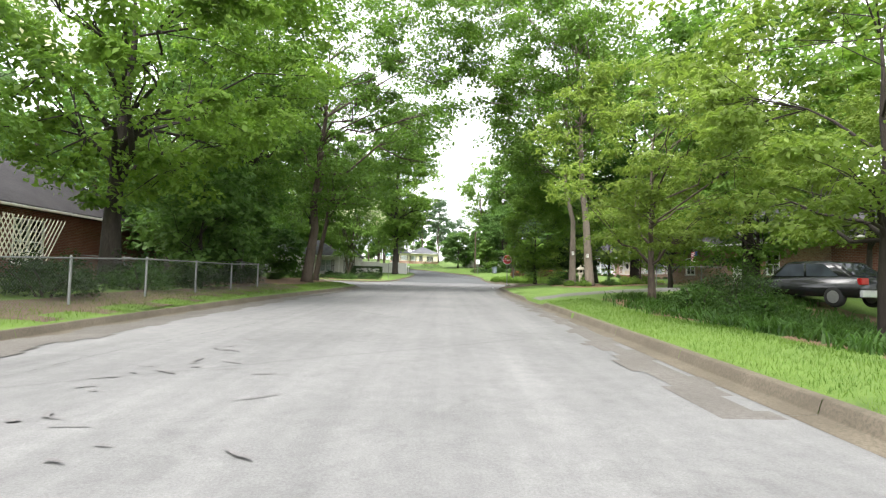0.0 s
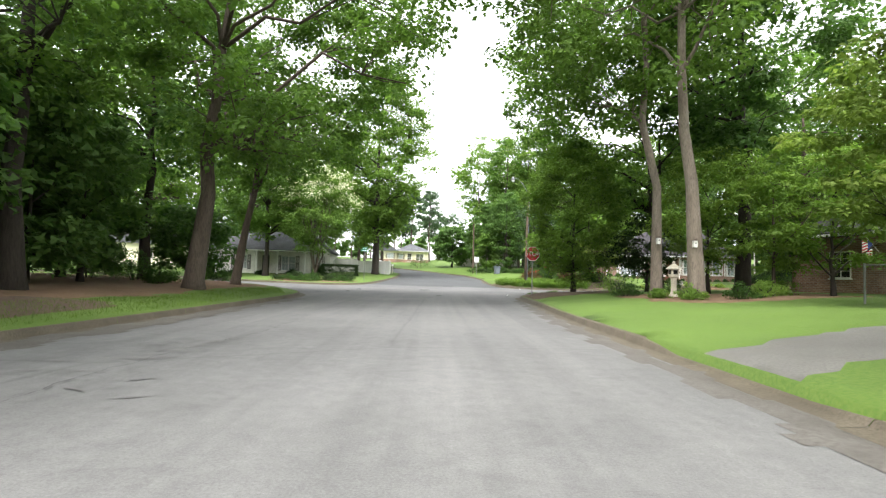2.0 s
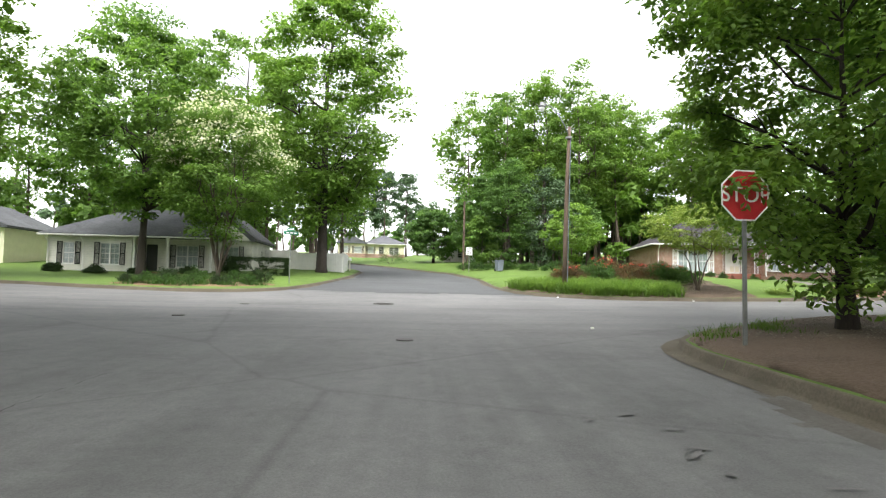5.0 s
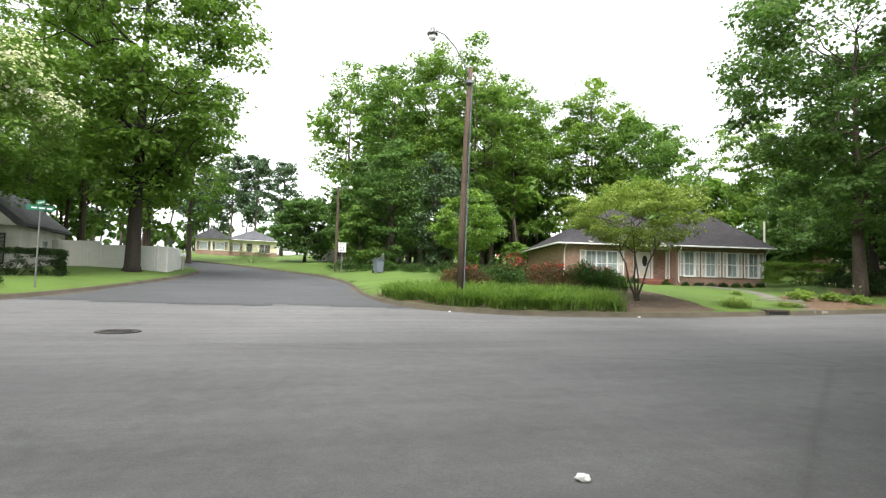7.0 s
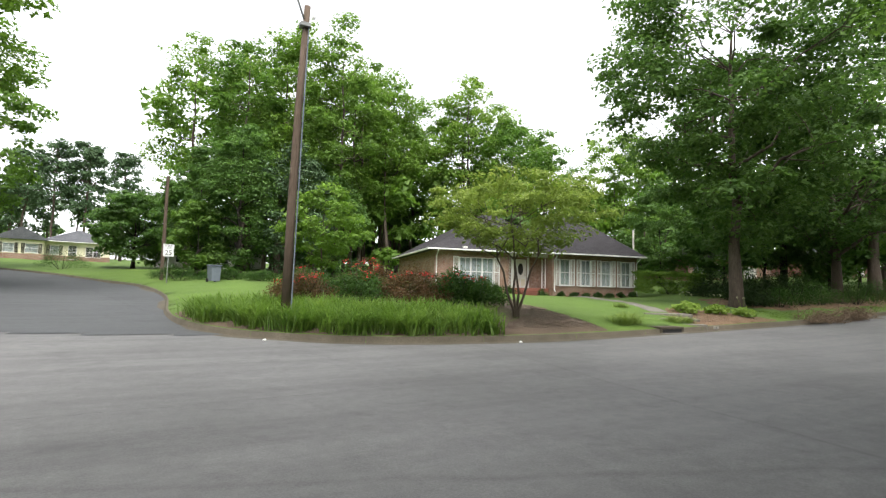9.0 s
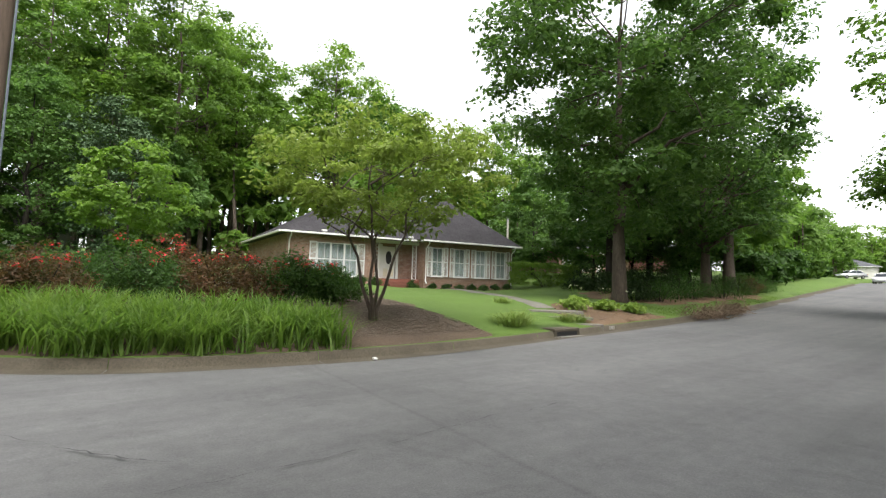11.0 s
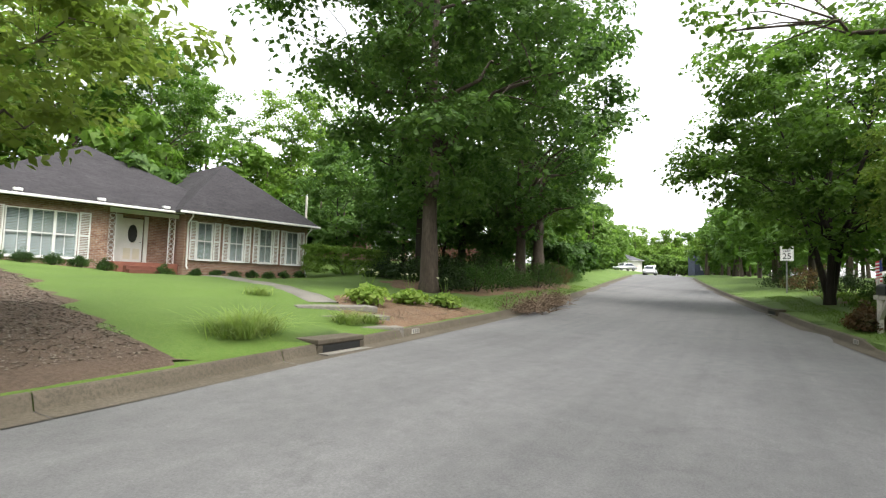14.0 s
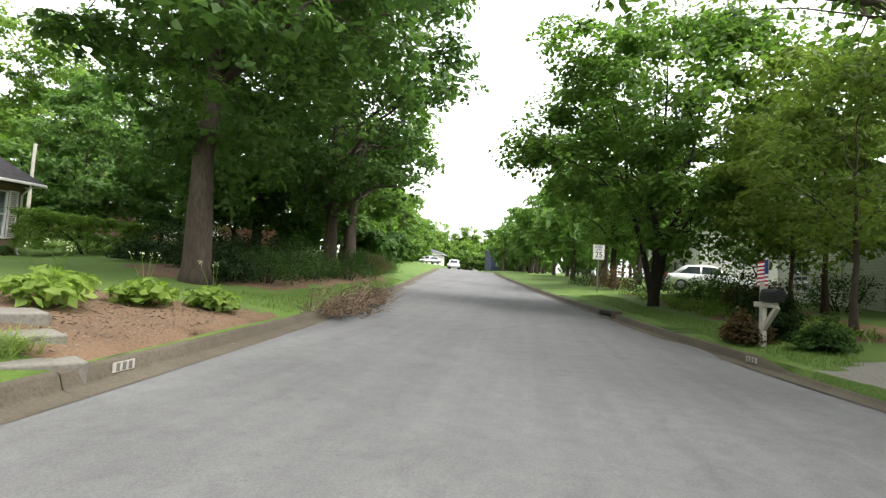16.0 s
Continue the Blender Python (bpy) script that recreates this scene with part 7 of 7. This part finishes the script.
grass_stuff("lily_grass", LILY, 10500, 0.78, 0.03, 0.85, "lily_blade", "dense arching green daylily leaves along the kerb", "plants", 61, 0.13)
grass_stuff("verge_grass", [(-7.3, 3), (-6.8, 30), (-6.9, 41), (-8.4, 45), (-8.6, 30), (-8.8, 3)], 22000, 0.11, 0.008, 0.6, "grass_blade", "short grass along the verge", "grass", 63)
grass_stuff("verge_grass", [(27.8, 63.4), (46, 64.9), (46, 66), (30, 64.7), (27, 66)], 10000, 0.09, 0.008, 0.6, "grass_blade", "short grass along the kerb", "grass", 65)
grass_stuff("verge_grass", [(3.6, 4), (3.8, 20), (5.4, 19.6), (5.6, 5)], 16000, 0.09, 0.008, 0.6, "grass_blade", "short grass beside the kerb", "grass", 66)
grass_stuff("verge_grass", [(26.4, 54.6), (44, 56.3), (44, 55.2), (27, 53.6)], 9000, 0.09, 0.008, 0.6, "grass_blade", "short grass along the far kerb", "grass", 67)
grass_stuff("corner_weeds", [(5.2, 45.6), (6.3, 47.3), (8.2, 48.9), (8.0, 47.3), (6.2, 45)], 600, 0.22, 0.012, 0.9, "grass_blade", "yellow-green weeds on the bare corner", "grass", 68, 0.12)


def grass_tuft(x, y, r, h, n, seed):
    """A fountain of narrow arching blades."""
    rng = np.random.default_rng(seed)
    gx, gy = rng.normal(size=n) * r, rng.normal(size=n) * r
    gz = np.full(n, 0.0)
    root = thing("grass_tuft", pose(x, y, ground_z(x, y)), "tuft of arching yellow-green ornamental grass", "plant", "grass tufts by the steps")
    part("foliage", blade_mesh("foliage", gx, gy, gz, h, 0.013, 1.5, M["tuft_blade"], rng), None, root)


for k, (x, y, r, h, n) in enumerate(((18.9, 63.3, 0.18, 0.6, 420), (19.4, 63.4, 0.12, 0.5, 240), (21.55, 63.5, 0.14, 0.42, 240), (22.1, 63.45, 0.1, 0.34, 160), (22.2, 66.6, 0.14, 0.3, 180))):
    grass_tuft(x, y, r, h, n, 640 + k)
grass_stuff("bed_plants", [(-15, 66.0), (-12, 65.4), (-8.8, 66.2), (-7.6, 69), (-9, 70.4), (-13, 69.2), (-15, 68.4)], 2200, 0.34, 0.035, 0.9, "leaf_hedge", "low dark leafy plants on the far corner", "plants", 70, 0.2)
grass_stuff("fern_bed", [(5.8, 6), (5.6, 19), (9.6, 20), (12.5, 18.5), (12, 6)], 12000, 0.42, 0.03, 1.0, "leaf_hedge", "ferns and low leafy plants in the shade", "plants", 71, 0.22)
grass_stuff("bed_plants", [(28.6, 53.2), (44, 54.2), (44, 51), (30, 51)], 5000, 0.3, 0.03, 1.0, "lily_blade", "low groundcover under the street trees", "plants", 72, 0.2)


def dead_leaves(outline, n, seed, label):
    rng = np.random.default_rng(seed)
    x, y, z = scatter(outline, n, rng)
    c = np.stack([x, y, z + 0.036], 1)
    v, q = leaf_cloud(rng, c, np.full(len(c), 0.008), 1, 0.048, 0.2, 6.0, 1.8)
    tagged(new("leaf_litter", raw_mesh("leaf_litter", v, q, M["dry_leaf"])), label, "leaf litter", kind="stuff")


dead_leaves([(12.5, 63), (17.4, 62.8), (18.0, 66), (19.6, 71), (20.2, 75.5), (16, 73), (13.5, 68)], 18000, 81, "dry fallen leaves on the straw bed")
dead_leaves([(21.6, 63.1), (27.4, 63.5), (25.6, 66.4), (22.4, 64.8)], 1500, 82, "dry fallen leaves beside the steps")
dead_leaves([(5.4, 45.4), (8.6, 48.9), (12.5, 51), (9, 43)], 1200, 83, "dry fallen leaves under the corner tree")


def hosta(x, y, r, seed, label="broad-leaved light green hosta clump"):
    """Broad ribbed leaves in a low rosette, with thin flower stalks."""
    rng = np.random.default_rng(seed)
    root = thing("hosta_plant", pose(x, y, ground_z(x, y)), label, "plant", "hostas by the steps")
    dome = np.array([[r * 0.35 * math.cos(q), r * 0.35 * math.sin(q), r * 0.32] for q in np.arange(5) * 1.257] + [[0, 0, r * 0.45]])
    fv, fq = leaf_cloud(rng, dome, np.full(6, r * 0.62), 46, 0.17, 0.6, 0.45, 1.7)
    fv[:, 2] = np.maximum(fv[:, 2], 0.015)
    part("foliage", raw_mesh("foliage", fv, fq, M["leaf_hosta"]), None, root)
    for k in range(4):
        a = rng.random() * 6.283
        s = part("flower_stalk", tube(bmesh.new(), [(0, 0, 0), (0.1 * math.cos(a), 0.1 * math.sin(a), 0.45), (0.25 * math.cos(a), 0.25 * math.sin(a), 0.8)], [0.006, 0.005, 0.003], 4), M["leaf_fresh"], root)
        fv, fq = leaf_cloud(rng, np.array([[0.23 * math.cos(a), 0.23 * math.sin(a), 0.76]]), np.array([0.05]), 5, 0.035, 1.0, 0.2, 1.6)
        tagged(part("blossom", raw_mesh("blossom", fv, fq, M["blossom_white"]), None, s), kind="stuff")


for k, (x, y, r) in enumerate(((23.9, 64.9, 0.62), (24.6, 65.3, 0.5), (25.2, 64.5, 0.52), (26.1, 63.95, 0.5))):
    hosta(x, y, r, 90 + k)

# the flowering mass on the corner
for k, (x, y, r, h) in enumerate(((9.6, 67.6, 1.3, 1.35), (11.4, 67.9, 1.4, 1.5), (13.2, 67.4, 1.4, 1.4), (14.9, 67.3, 1.3, 1.45), (16.1, 67.6, 1.1, 1.15), (12.3, 69.4, 1.4, 1.55), (10.2, 69.3, 1.3, 1.45))):
    shrub("flowering_shrub", x, y, r, r * 0.9, h, "leaf_hedge" if k in (1, 3, 4, 6) else "leaf_rusty", "dense dark shrub with rusty tips and red flowers", 200 + k, 7000, 0.09, group="flowering shrubs on the corner", flowers=("blossom_red", 12, 0.07, 0.35))
# clipped shrubs under the brick house's windows
bhm = bh.matrix_world
for k in range(7):
    p = bhm @ Vector((0.4 + k * 0.95, -0.6, 0))
    shrub("foundation_shrub", p.x, p.y, 0.34, 0.3, 0.42, "leaf_hedge", "small clipped green shrub at the foot of the brick wall", 210 + k, 2200, 0.055, group="foundation shrubs")
for k in range(6):
    p = bhm @ Vector((-8.0 + k * 0.95, -0.05, 0))
    shrub("foundation_shrub", p.x, p.y, 0.45, 0.35, 0.55, "leaf_hedge", "small clipped green shrub at the foot of the brick wall", 220 + k, 2600, 0.055, group="foundation shrubs")
p = bhm @ Vector((-1.0, -0.5, 0))
shrub("foundation_shrub", p.x, p.y, 0.5, 0.4, 0.5, "leaf_hedge", "small clipped green shrub beside the porch", 228, 2600, 0.055, group="foundation shrubs")
shrub("clipped_hedge", 38.6, 77.6, 2.9, 0.7, 1.55, "leaf_fresh", "long clipped green hedge beside the brick house", 230, 26000, 0.09, -4, "hedge", boxy=True)
for k, (x, y, r, h) in enumerate(((31.8, 65.9, 1.1, 1.2), (34.0, 66.1, 1.2, 1.45), (36.2, 66.3, 1.2, 1.5), (38.9, 65.9, 1.1, 1.5), (41.4, 66.1, 1.1, 1.5), (43.6, 66.3, 1.0, 1.4), (45.8, 66.6, 1.0, 1.35), (48.2, 66.9, 1.0, 1.3))):
    shrub("round_shrub", x, y, r, r * 0.9, h, "leaf_rusty" if k == 5 else "leaf_hedge", "rounded clipped evergreen shrub beneath the street trees", 240 + k, 3200, 0.07, group="round shrubs along the road")
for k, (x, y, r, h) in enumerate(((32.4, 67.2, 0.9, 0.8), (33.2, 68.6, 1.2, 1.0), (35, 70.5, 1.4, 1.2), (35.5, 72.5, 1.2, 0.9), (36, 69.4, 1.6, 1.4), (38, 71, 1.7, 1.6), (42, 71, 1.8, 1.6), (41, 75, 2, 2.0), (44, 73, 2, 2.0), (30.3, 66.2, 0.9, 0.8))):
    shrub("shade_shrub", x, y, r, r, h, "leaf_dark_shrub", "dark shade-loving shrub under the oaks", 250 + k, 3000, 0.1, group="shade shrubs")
# south side of the cross street
for k, (x, y, r, h) in enumerate(((29.6, 53.9, 0.5, 0.6), (29.3, 54.6, 0.5, 0.65), (28.2, 53.7, 0.5, 0.55), (33.5, 52.5, 1.0, 1.0), (36, 51.8, 1.2, 1.3), (40, 52, 1.2, 1.2), (44, 53, 1.3, 1.4), (48, 54, 1.3, 1.5), (43.5, 49.8, 1.2, 1.6), (52, 55, 1.4, 1.6), (32, 48.5, 1.6, 2.0), (37.5, 48.5, 1.6, 1.8))):
    shrub("yard_shrub", x, y, r, r, h, ["leaf_dark_shrub", "leaf_rusty", "leaf_hedge"][k % 3], "loose shrub in the shaded front yard", 270 + k, 2600, 0.09, group="yard shrubs")
# north-west corner
for k, (x, y, rx, ry, h, ang) in enumerate(((-10.6, 76.8, 2.0, 0.8, 1.3, 12), (-13.4, 78.4, 0.9, 0.8, 1.4, 0), (-16.5, 78.9, 0.8, 0.5, 0.7, 0), (-20, 78.6, 0.9, 0.5, 0.6, 0), (-23, 78.3, 0.9, 0.5, 0.6, 0), (-26, 78.2, 0.9, 0.5, 0.7, 0))):
    shrub("clipped_hedge", x, y, rx, ry, h, "leaf_dark_shrub", "dark clipped hedge in front of the white house", 290 + k, 11000 if k == 0 else 3500, 0.1, ang, "hedge", "hedges at the white house", boxy=k == 0)
for k, (x, y, r, h) in enumerate(((-14.8, 67.0, 0.6, 0.55), (-13.6, 66.4, 0.7, 0.6), (-12.3, 66.2, 0.6, 0.5), (-13.2, 68.0, 0.8, 0.8), (-11.2, 66.6, 0.7, 0.55), (-11.7, 68.4, 0.8, 0.75), (-9.9, 67.0, 0.7, 0.6), (-9.6, 69.0, 0.8, 0.8), (-8.6, 68.0, 0.6, 0.6), (-8.4, 69.9, 0.7, 0.7))):
    shrub("bed_shrub", x, y, r, r * 0.9, h, "leaf_hedge" if k % 3 else "leaf_dark_shrub", "loose low green shrub in the corner bed", 660 + k, 1700, 0.08, group="shrubs in the corner bed")
# along the side street
for k, (x, y, rx, ry, h) in enumerate(((6.6, 89.6, 2.2, 0.6, 1.1), (9.6, 88.2, 0.9, 0.6, 0.9), (11.4, 86.6, 1.2, 0.7, 0.85), (13.6, 85.8, 1.6, 0.7, 0.95), (-2.4, 109, 2.4, 2.0, 2.0))):
    shrub("side_hedge", x, y, rx, ry, h, "leaf_hedge", "low rounded hedge along the side street", 300 + k, 3500, 0.09, 0, "hedge", "hedges along the side street")
tree("magnolia_tree", 3.2, 107, 7.6, 4.2, 0.2, 0.16, "leaf_deep", "bark_dark", "dark rounded evergreen magnolia at the bend", 311, 150, 150, 0.26, 1.0, spread_low=1.0)
tree("cedar_tree", 10.6, 93.5, 12.0, 3.4, 0.2, 0.18, "leaf_deep", "bark_dark", "dark dense cedar behind the hedges", 312, 150, 130, 0.2, 1.0, spread_low=1.1, top=0.35)
tree("cedar_tree", 8.0, 96.5, 10.0, 3.2, 0.2, 0.16, "leaf_deep", "bark_dark", "dark dense cedar behind the hedges", 315, 120, 130, 0.26, 1.0, spread_low=1.1, top=0.35)
tree("cedar_tree", 14.6, 93.5, 11.0, 3.4, 0.2, 0.16, "leaf_pine", "bark_dark", "blue-green spruce-like tree behind the hedges", 313, 140, 130, 0.19, 1.0, spread_low=1.1, top=0.3)
tree("cedar_tree", 18.4, 95, 8.5, 3.2, 0.2, 0.16, "leaf_deep", "bark_dark", "dark evergreen at the edge of the wood", 316, 110, 120, 0.26, 1.0, spread_low=1.1, top=0.4)
tree("holly_tree", 7.8, 93.5, 5.4, 2.2, 0.4, 0.12, "leaf_oak", "bark_dark", "bushy young tree behind the speed sign", 314, 60, 110, 0.24, 0.8, spread_low=1.0)
# planting round the tall trunks, east of the first street
for k, (x, y, r, h) in enumerate(((7.9, 37.6, 0.7, 0.8), (8.4, 35.4, 0.45, 0.45), (9.0, 34.2, 0.5, 0.5), (10.6, 33.9, 0.55, 0.6), (11.8, 34.6, 0.6, 0.65), (12.7, 35.4, 0.6, 0.6), (10.2, 38.6, 0.8, 0.9), (14.2, 37.5, 0.8, 0.9), (8.2, 39.4, 0.9, 1.2))):
    shrub("garden_shrub", x, y, r, r, h, "leaf_fresh" if k % 3 else "leaf_hedge", "low yellow-green shrub in the mulch bed", 320 + k, 1800, 0.07, group="garden shrubs by the trunks")
tree("yew_tree", 11.2, 43.5, 4.2, 2.0, 0.3, 0.1, "leaf_dark_shrub", "bark_dark", "dark bushy evergreen near the corner", 331, 60, 120, 0.16, 0.7, spread_low=1.0)
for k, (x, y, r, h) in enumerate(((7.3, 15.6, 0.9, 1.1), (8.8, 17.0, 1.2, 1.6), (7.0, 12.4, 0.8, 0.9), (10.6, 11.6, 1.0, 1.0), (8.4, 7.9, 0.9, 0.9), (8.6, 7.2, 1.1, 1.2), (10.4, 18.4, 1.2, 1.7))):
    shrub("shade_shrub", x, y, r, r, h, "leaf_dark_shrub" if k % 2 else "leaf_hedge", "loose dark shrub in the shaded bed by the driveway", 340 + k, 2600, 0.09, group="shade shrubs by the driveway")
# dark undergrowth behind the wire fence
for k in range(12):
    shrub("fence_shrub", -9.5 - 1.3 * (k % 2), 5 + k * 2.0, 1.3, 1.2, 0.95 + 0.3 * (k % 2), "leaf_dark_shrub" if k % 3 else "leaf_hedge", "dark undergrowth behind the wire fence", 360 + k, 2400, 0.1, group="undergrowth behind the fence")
for k, (x, y, r, h) in enumerate(((-12.5, 40.5, 0.9, 1.0), (-14.5, 42, 1.2, 1.4), (-18, 44, 1.4, 1.5), (-13.5, 50, 1.1, 1.2), (-20, 49, 1.5, 1.8), (-24, 47, 1.8, 2.2))):
    shrub("shade_shrub", x, y, r, r, h, "leaf_hedge", "green shrub in the shaded yard", 380 + k, 2200, 0.1, group="shade shrubs in the yard")


def brush_pile(x, y, rx, ry, h, seed):
    """A heap of cut dead branches with dry leaves."""
    rng = np.random.default_rng(seed)
    z = float(road_z(x, y))
    root = thing("brush_pile", pose(x, y, z), "heap of cut brown branches lying in the gutter", "brush pile", "brush piles")
    bm = bmesh.new()
    for k in range(150):
        a = rng.random() * 6.283
        p = np.array([rng.normal() * rx * 0.45, rng.normal() * ry * 0.45, 0.03 + abs(rng.normal()) * h * 0.35])
        L = 0.3 + 0.6 * rng.random()
        q = p + np.array([math.cos(a) * L, math.sin(a) * L * 0.6, abs(rng.normal()) * 0.22])
        if k % 4 == 0:
            part("branch", tube(bmesh.new(), limb_points(rng, p, q + (q - p) * 0.5, 4, 0.05, 0.08), [0.016, 0.012, 0.008, 0.003], 5, False), M["dead_twig"], root)
        else:
            tube(bm, limb_points(rng, p, q, 3, 0.05, 0.08), [0.009, 0.006, 0.003], 4, False)
    tagged(part("brushwood", bm, M["dead_twig"], root), kind="stuff")
    c = np.stack([rng.normal(size=90) * rx * 0.42, rng.normal(size=90) * ry * 0.42, 0.06 + np.abs(rng.normal(size=90)) * h * 0.4], 1)
    v, q = leaf_cloud(rng, c, np.full(90, 0.2), 18, 0.07, 0.6, 0.2)
    v[:, 2] = np.maximum(v[:, 2], 0.03)
    tagged(part("dry_foliage", raw_mesh("dry_foliage", v, q, M["dead_twig"]), None, root), kind="stuff")


brush_pile(29.9, 63.0, 1.5, 0.65, 0.5, 401)
brush_pile(32.9, 63.2, 1.2, 0.5, 0.55, 402)


# ---- woods that close the view ----
def far_woods(name, line, depth, h0, h1, n, leafs, seed, label, leaf=0.62, per=75, low=0.5):
    """A belt of distant trees: trunks and leaf clumps in one mass with an uneven top."""
    rng = np.random.default_rng(seed)
    c = np.array(line, float)
    s = np.concatenate([[0], np.cumsum(np.hypot(*np.diff(c, axis=0).T))])
    wood = bmesh.new()
    pts, sizes = [], []
    for k in range(n):
        t = s[-1] * (k + rng.random()) / n
        x, y = np.interp(t, s, c[:, 0]) + rng.normal() * depth * 0.4, np.interp(t, s, c[:, 1]) + rng.normal() * depth * 0.4
        z = float(road_z(x, y)) + 0.3
        h = h0 + (h1 - h0) * rng.random()
        tube(wood, limb_points(rng, (x, y, z - 0.5), (x + rng.normal() * 0.5, y + rng.normal() * 0.5, z + h * 0.8), 4, 0, 0.01), [0.24, 0.18, 0.12, 0.05], 6, False)
        r = h * 0.22 + 0.8
        for j in range(13):
            v = rng.normal(size=3)
            v /= np.linalg.norm(v)
            f = rng.random() ** 0.5
            zz = z + h * (low + (1 - low) * (0.5 + 0.5 * v[2] * f))
            pts.append((x + v[0] * r * f, y + v[1] * r * f, zz))
            sizes.append(h * 0.085 + 0.4)
    v, q = leaf_cloud(rng, np.array(pts), np.array(sizes), per, leaf, 0.75, 0.5)
    root = tagged(new(name, raw_mesh(name, v, q, M[leafs])), label, "woods", kind="stuff")
    part("trunk", wood, M["bark"], root)


far_woods("far_woods", [(-52, 98), (-30, 104), (-14, 108)], 8, 12, 18, 16, "leaf_oak", 501, "dense green trees behind the white house", low=0.15)
far_woods("far_woods", [(-36, -6), (-34, 20), (-31, 45), (-38, 62)], 7, 13, 19, 22, "leaf_deep", 502, "dark wood behind the western houses", low=0.1)
far_woods("far_woods", [(32, -5), (34, 20), (33, 42)], 7, 13, 19, 18, "leaf_oak", 503, "green wood behind the eastern houses", low=0.12)
far_woods("far_woods", [(20, 96), (45, 99), (75, 96), (112, 98)], 9, 10, 15, 26, "leaf_fresh", 504, "light green wood behind the brick houses", low=0.1)
far_woods("far_woods", [(10, 112), (22, 110), (36, 112)], 7, 16, 22, 16, "leaf_oak", 505, "tall green wood behind the brick house", low=0.2)
far_woods("far_woods", [(-75, 150), (-40, 172), (0, 178), (30, 165)], 8, 12, 17, 22, "leaf_pine", 506, "far dark pines beyond the side street", low=0.25, leaf=0.7)
far_woods("far_woods", [(215, 62), (235, 78), (228, 100), (150, 104)], 8, 10, 15, 34, "leaf_fresh", 507, "light green trees at the road's far end", leaf=0.8, low=0.0)
far_woods("far_woods", [(50, 40), (75, 42), (105, 46), (140, 50)], 8, 9, 14, 22, "leaf_oak", 508, "green trees behind the houses along the road", low=0.1)
far_woods("far_woods", [(56, 73), (80, 77), (110, 81), (150, 86), (190, 90)], 4, 9, 14, 40, "leaf_oak", 509, "street trees far along the road", low=0.0)
far_woods("far_woods", [(54, 52), (80, 56), (110, 59), (150, 63), (190, 67)], 3, 8, 13, 36, "leaf_oak", 510, "street trees on the far kerb", low=0.05)
far_woods("far_woods", [(-90, 60), (-75, 85), (-60, 100)], 8, 11, 16, 14, "leaf_oak", 511, "green trees at the western end", leaf=0.7, low=0.1)
far_woods("far_woods", [(-30, -35), (0, -48), (30, -35)], 7, 12, 17, 16, "leaf_oak", 512, "green trees behind the start of the street", leaf=0.7, low=0.1)

far_woods("far_woods", [(7, 120), (18, 117), (32, 116), (52, 112)], 4, 5, 9, 26, "leaf_deep", 513, "dark undergrowth behind the brick house wood", low=0.0)
far_woods("far_woods", [(-80, 104), (-50, 112), (-22, 114)], 4, 6, 11, 22, "leaf_oak", 514, "undergrowth behind the white house", low=0.0)
far_woods("far_woods", [(30, 88), (45, 90), (62, 92)], 3, 4, 7, 14, "leaf_deep", 515, "dark undergrowth between the brick houses", low=0.0)
far_woods("far_woods", [(118, 62), (128, 58), (142, 55)], 4, 9, 12, 9, "leaf_fresh", 516, "light green trees where the road bends", low=0.15)
far_woods("far_woods", [(255, 60), (262, 80), (258, 105)], 6, 15, 22, 26, "leaf_fresh", 517, "trees closing the far end of the road", leaf=0.8, low=0.0)
far_woods("far_woods", [(-95, 185), (-30, 200), (45, 190)], 4, 6, 9, 34, "leaf_deep", 518, "dark undergrowth far beyond the side street", leaf=0.9, low=0.0)
far_woods("far_woods", [(55, 70), (75, 73.5), (100, 77)], 1.5, 2.5, 4, 26, "leaf_hedge", 519, "tall shrubs under the far street trees", leaf=0.45, low=0.0)
far_woods("far_woods", [(112, 55), (140, 57), (175, 66)], 3, 5, 7, 30, "leaf_oak", 520, "shrubs and low trees along the far kerb", leaf=0.6, low=0.0)
far_woods("far_woods", [(196, 66), (208, 82), (200, 104)], 3, 5, 8, 34, "leaf_oak", 521, "low trees closing the road's far end", leaf=0.7, low=0.0)
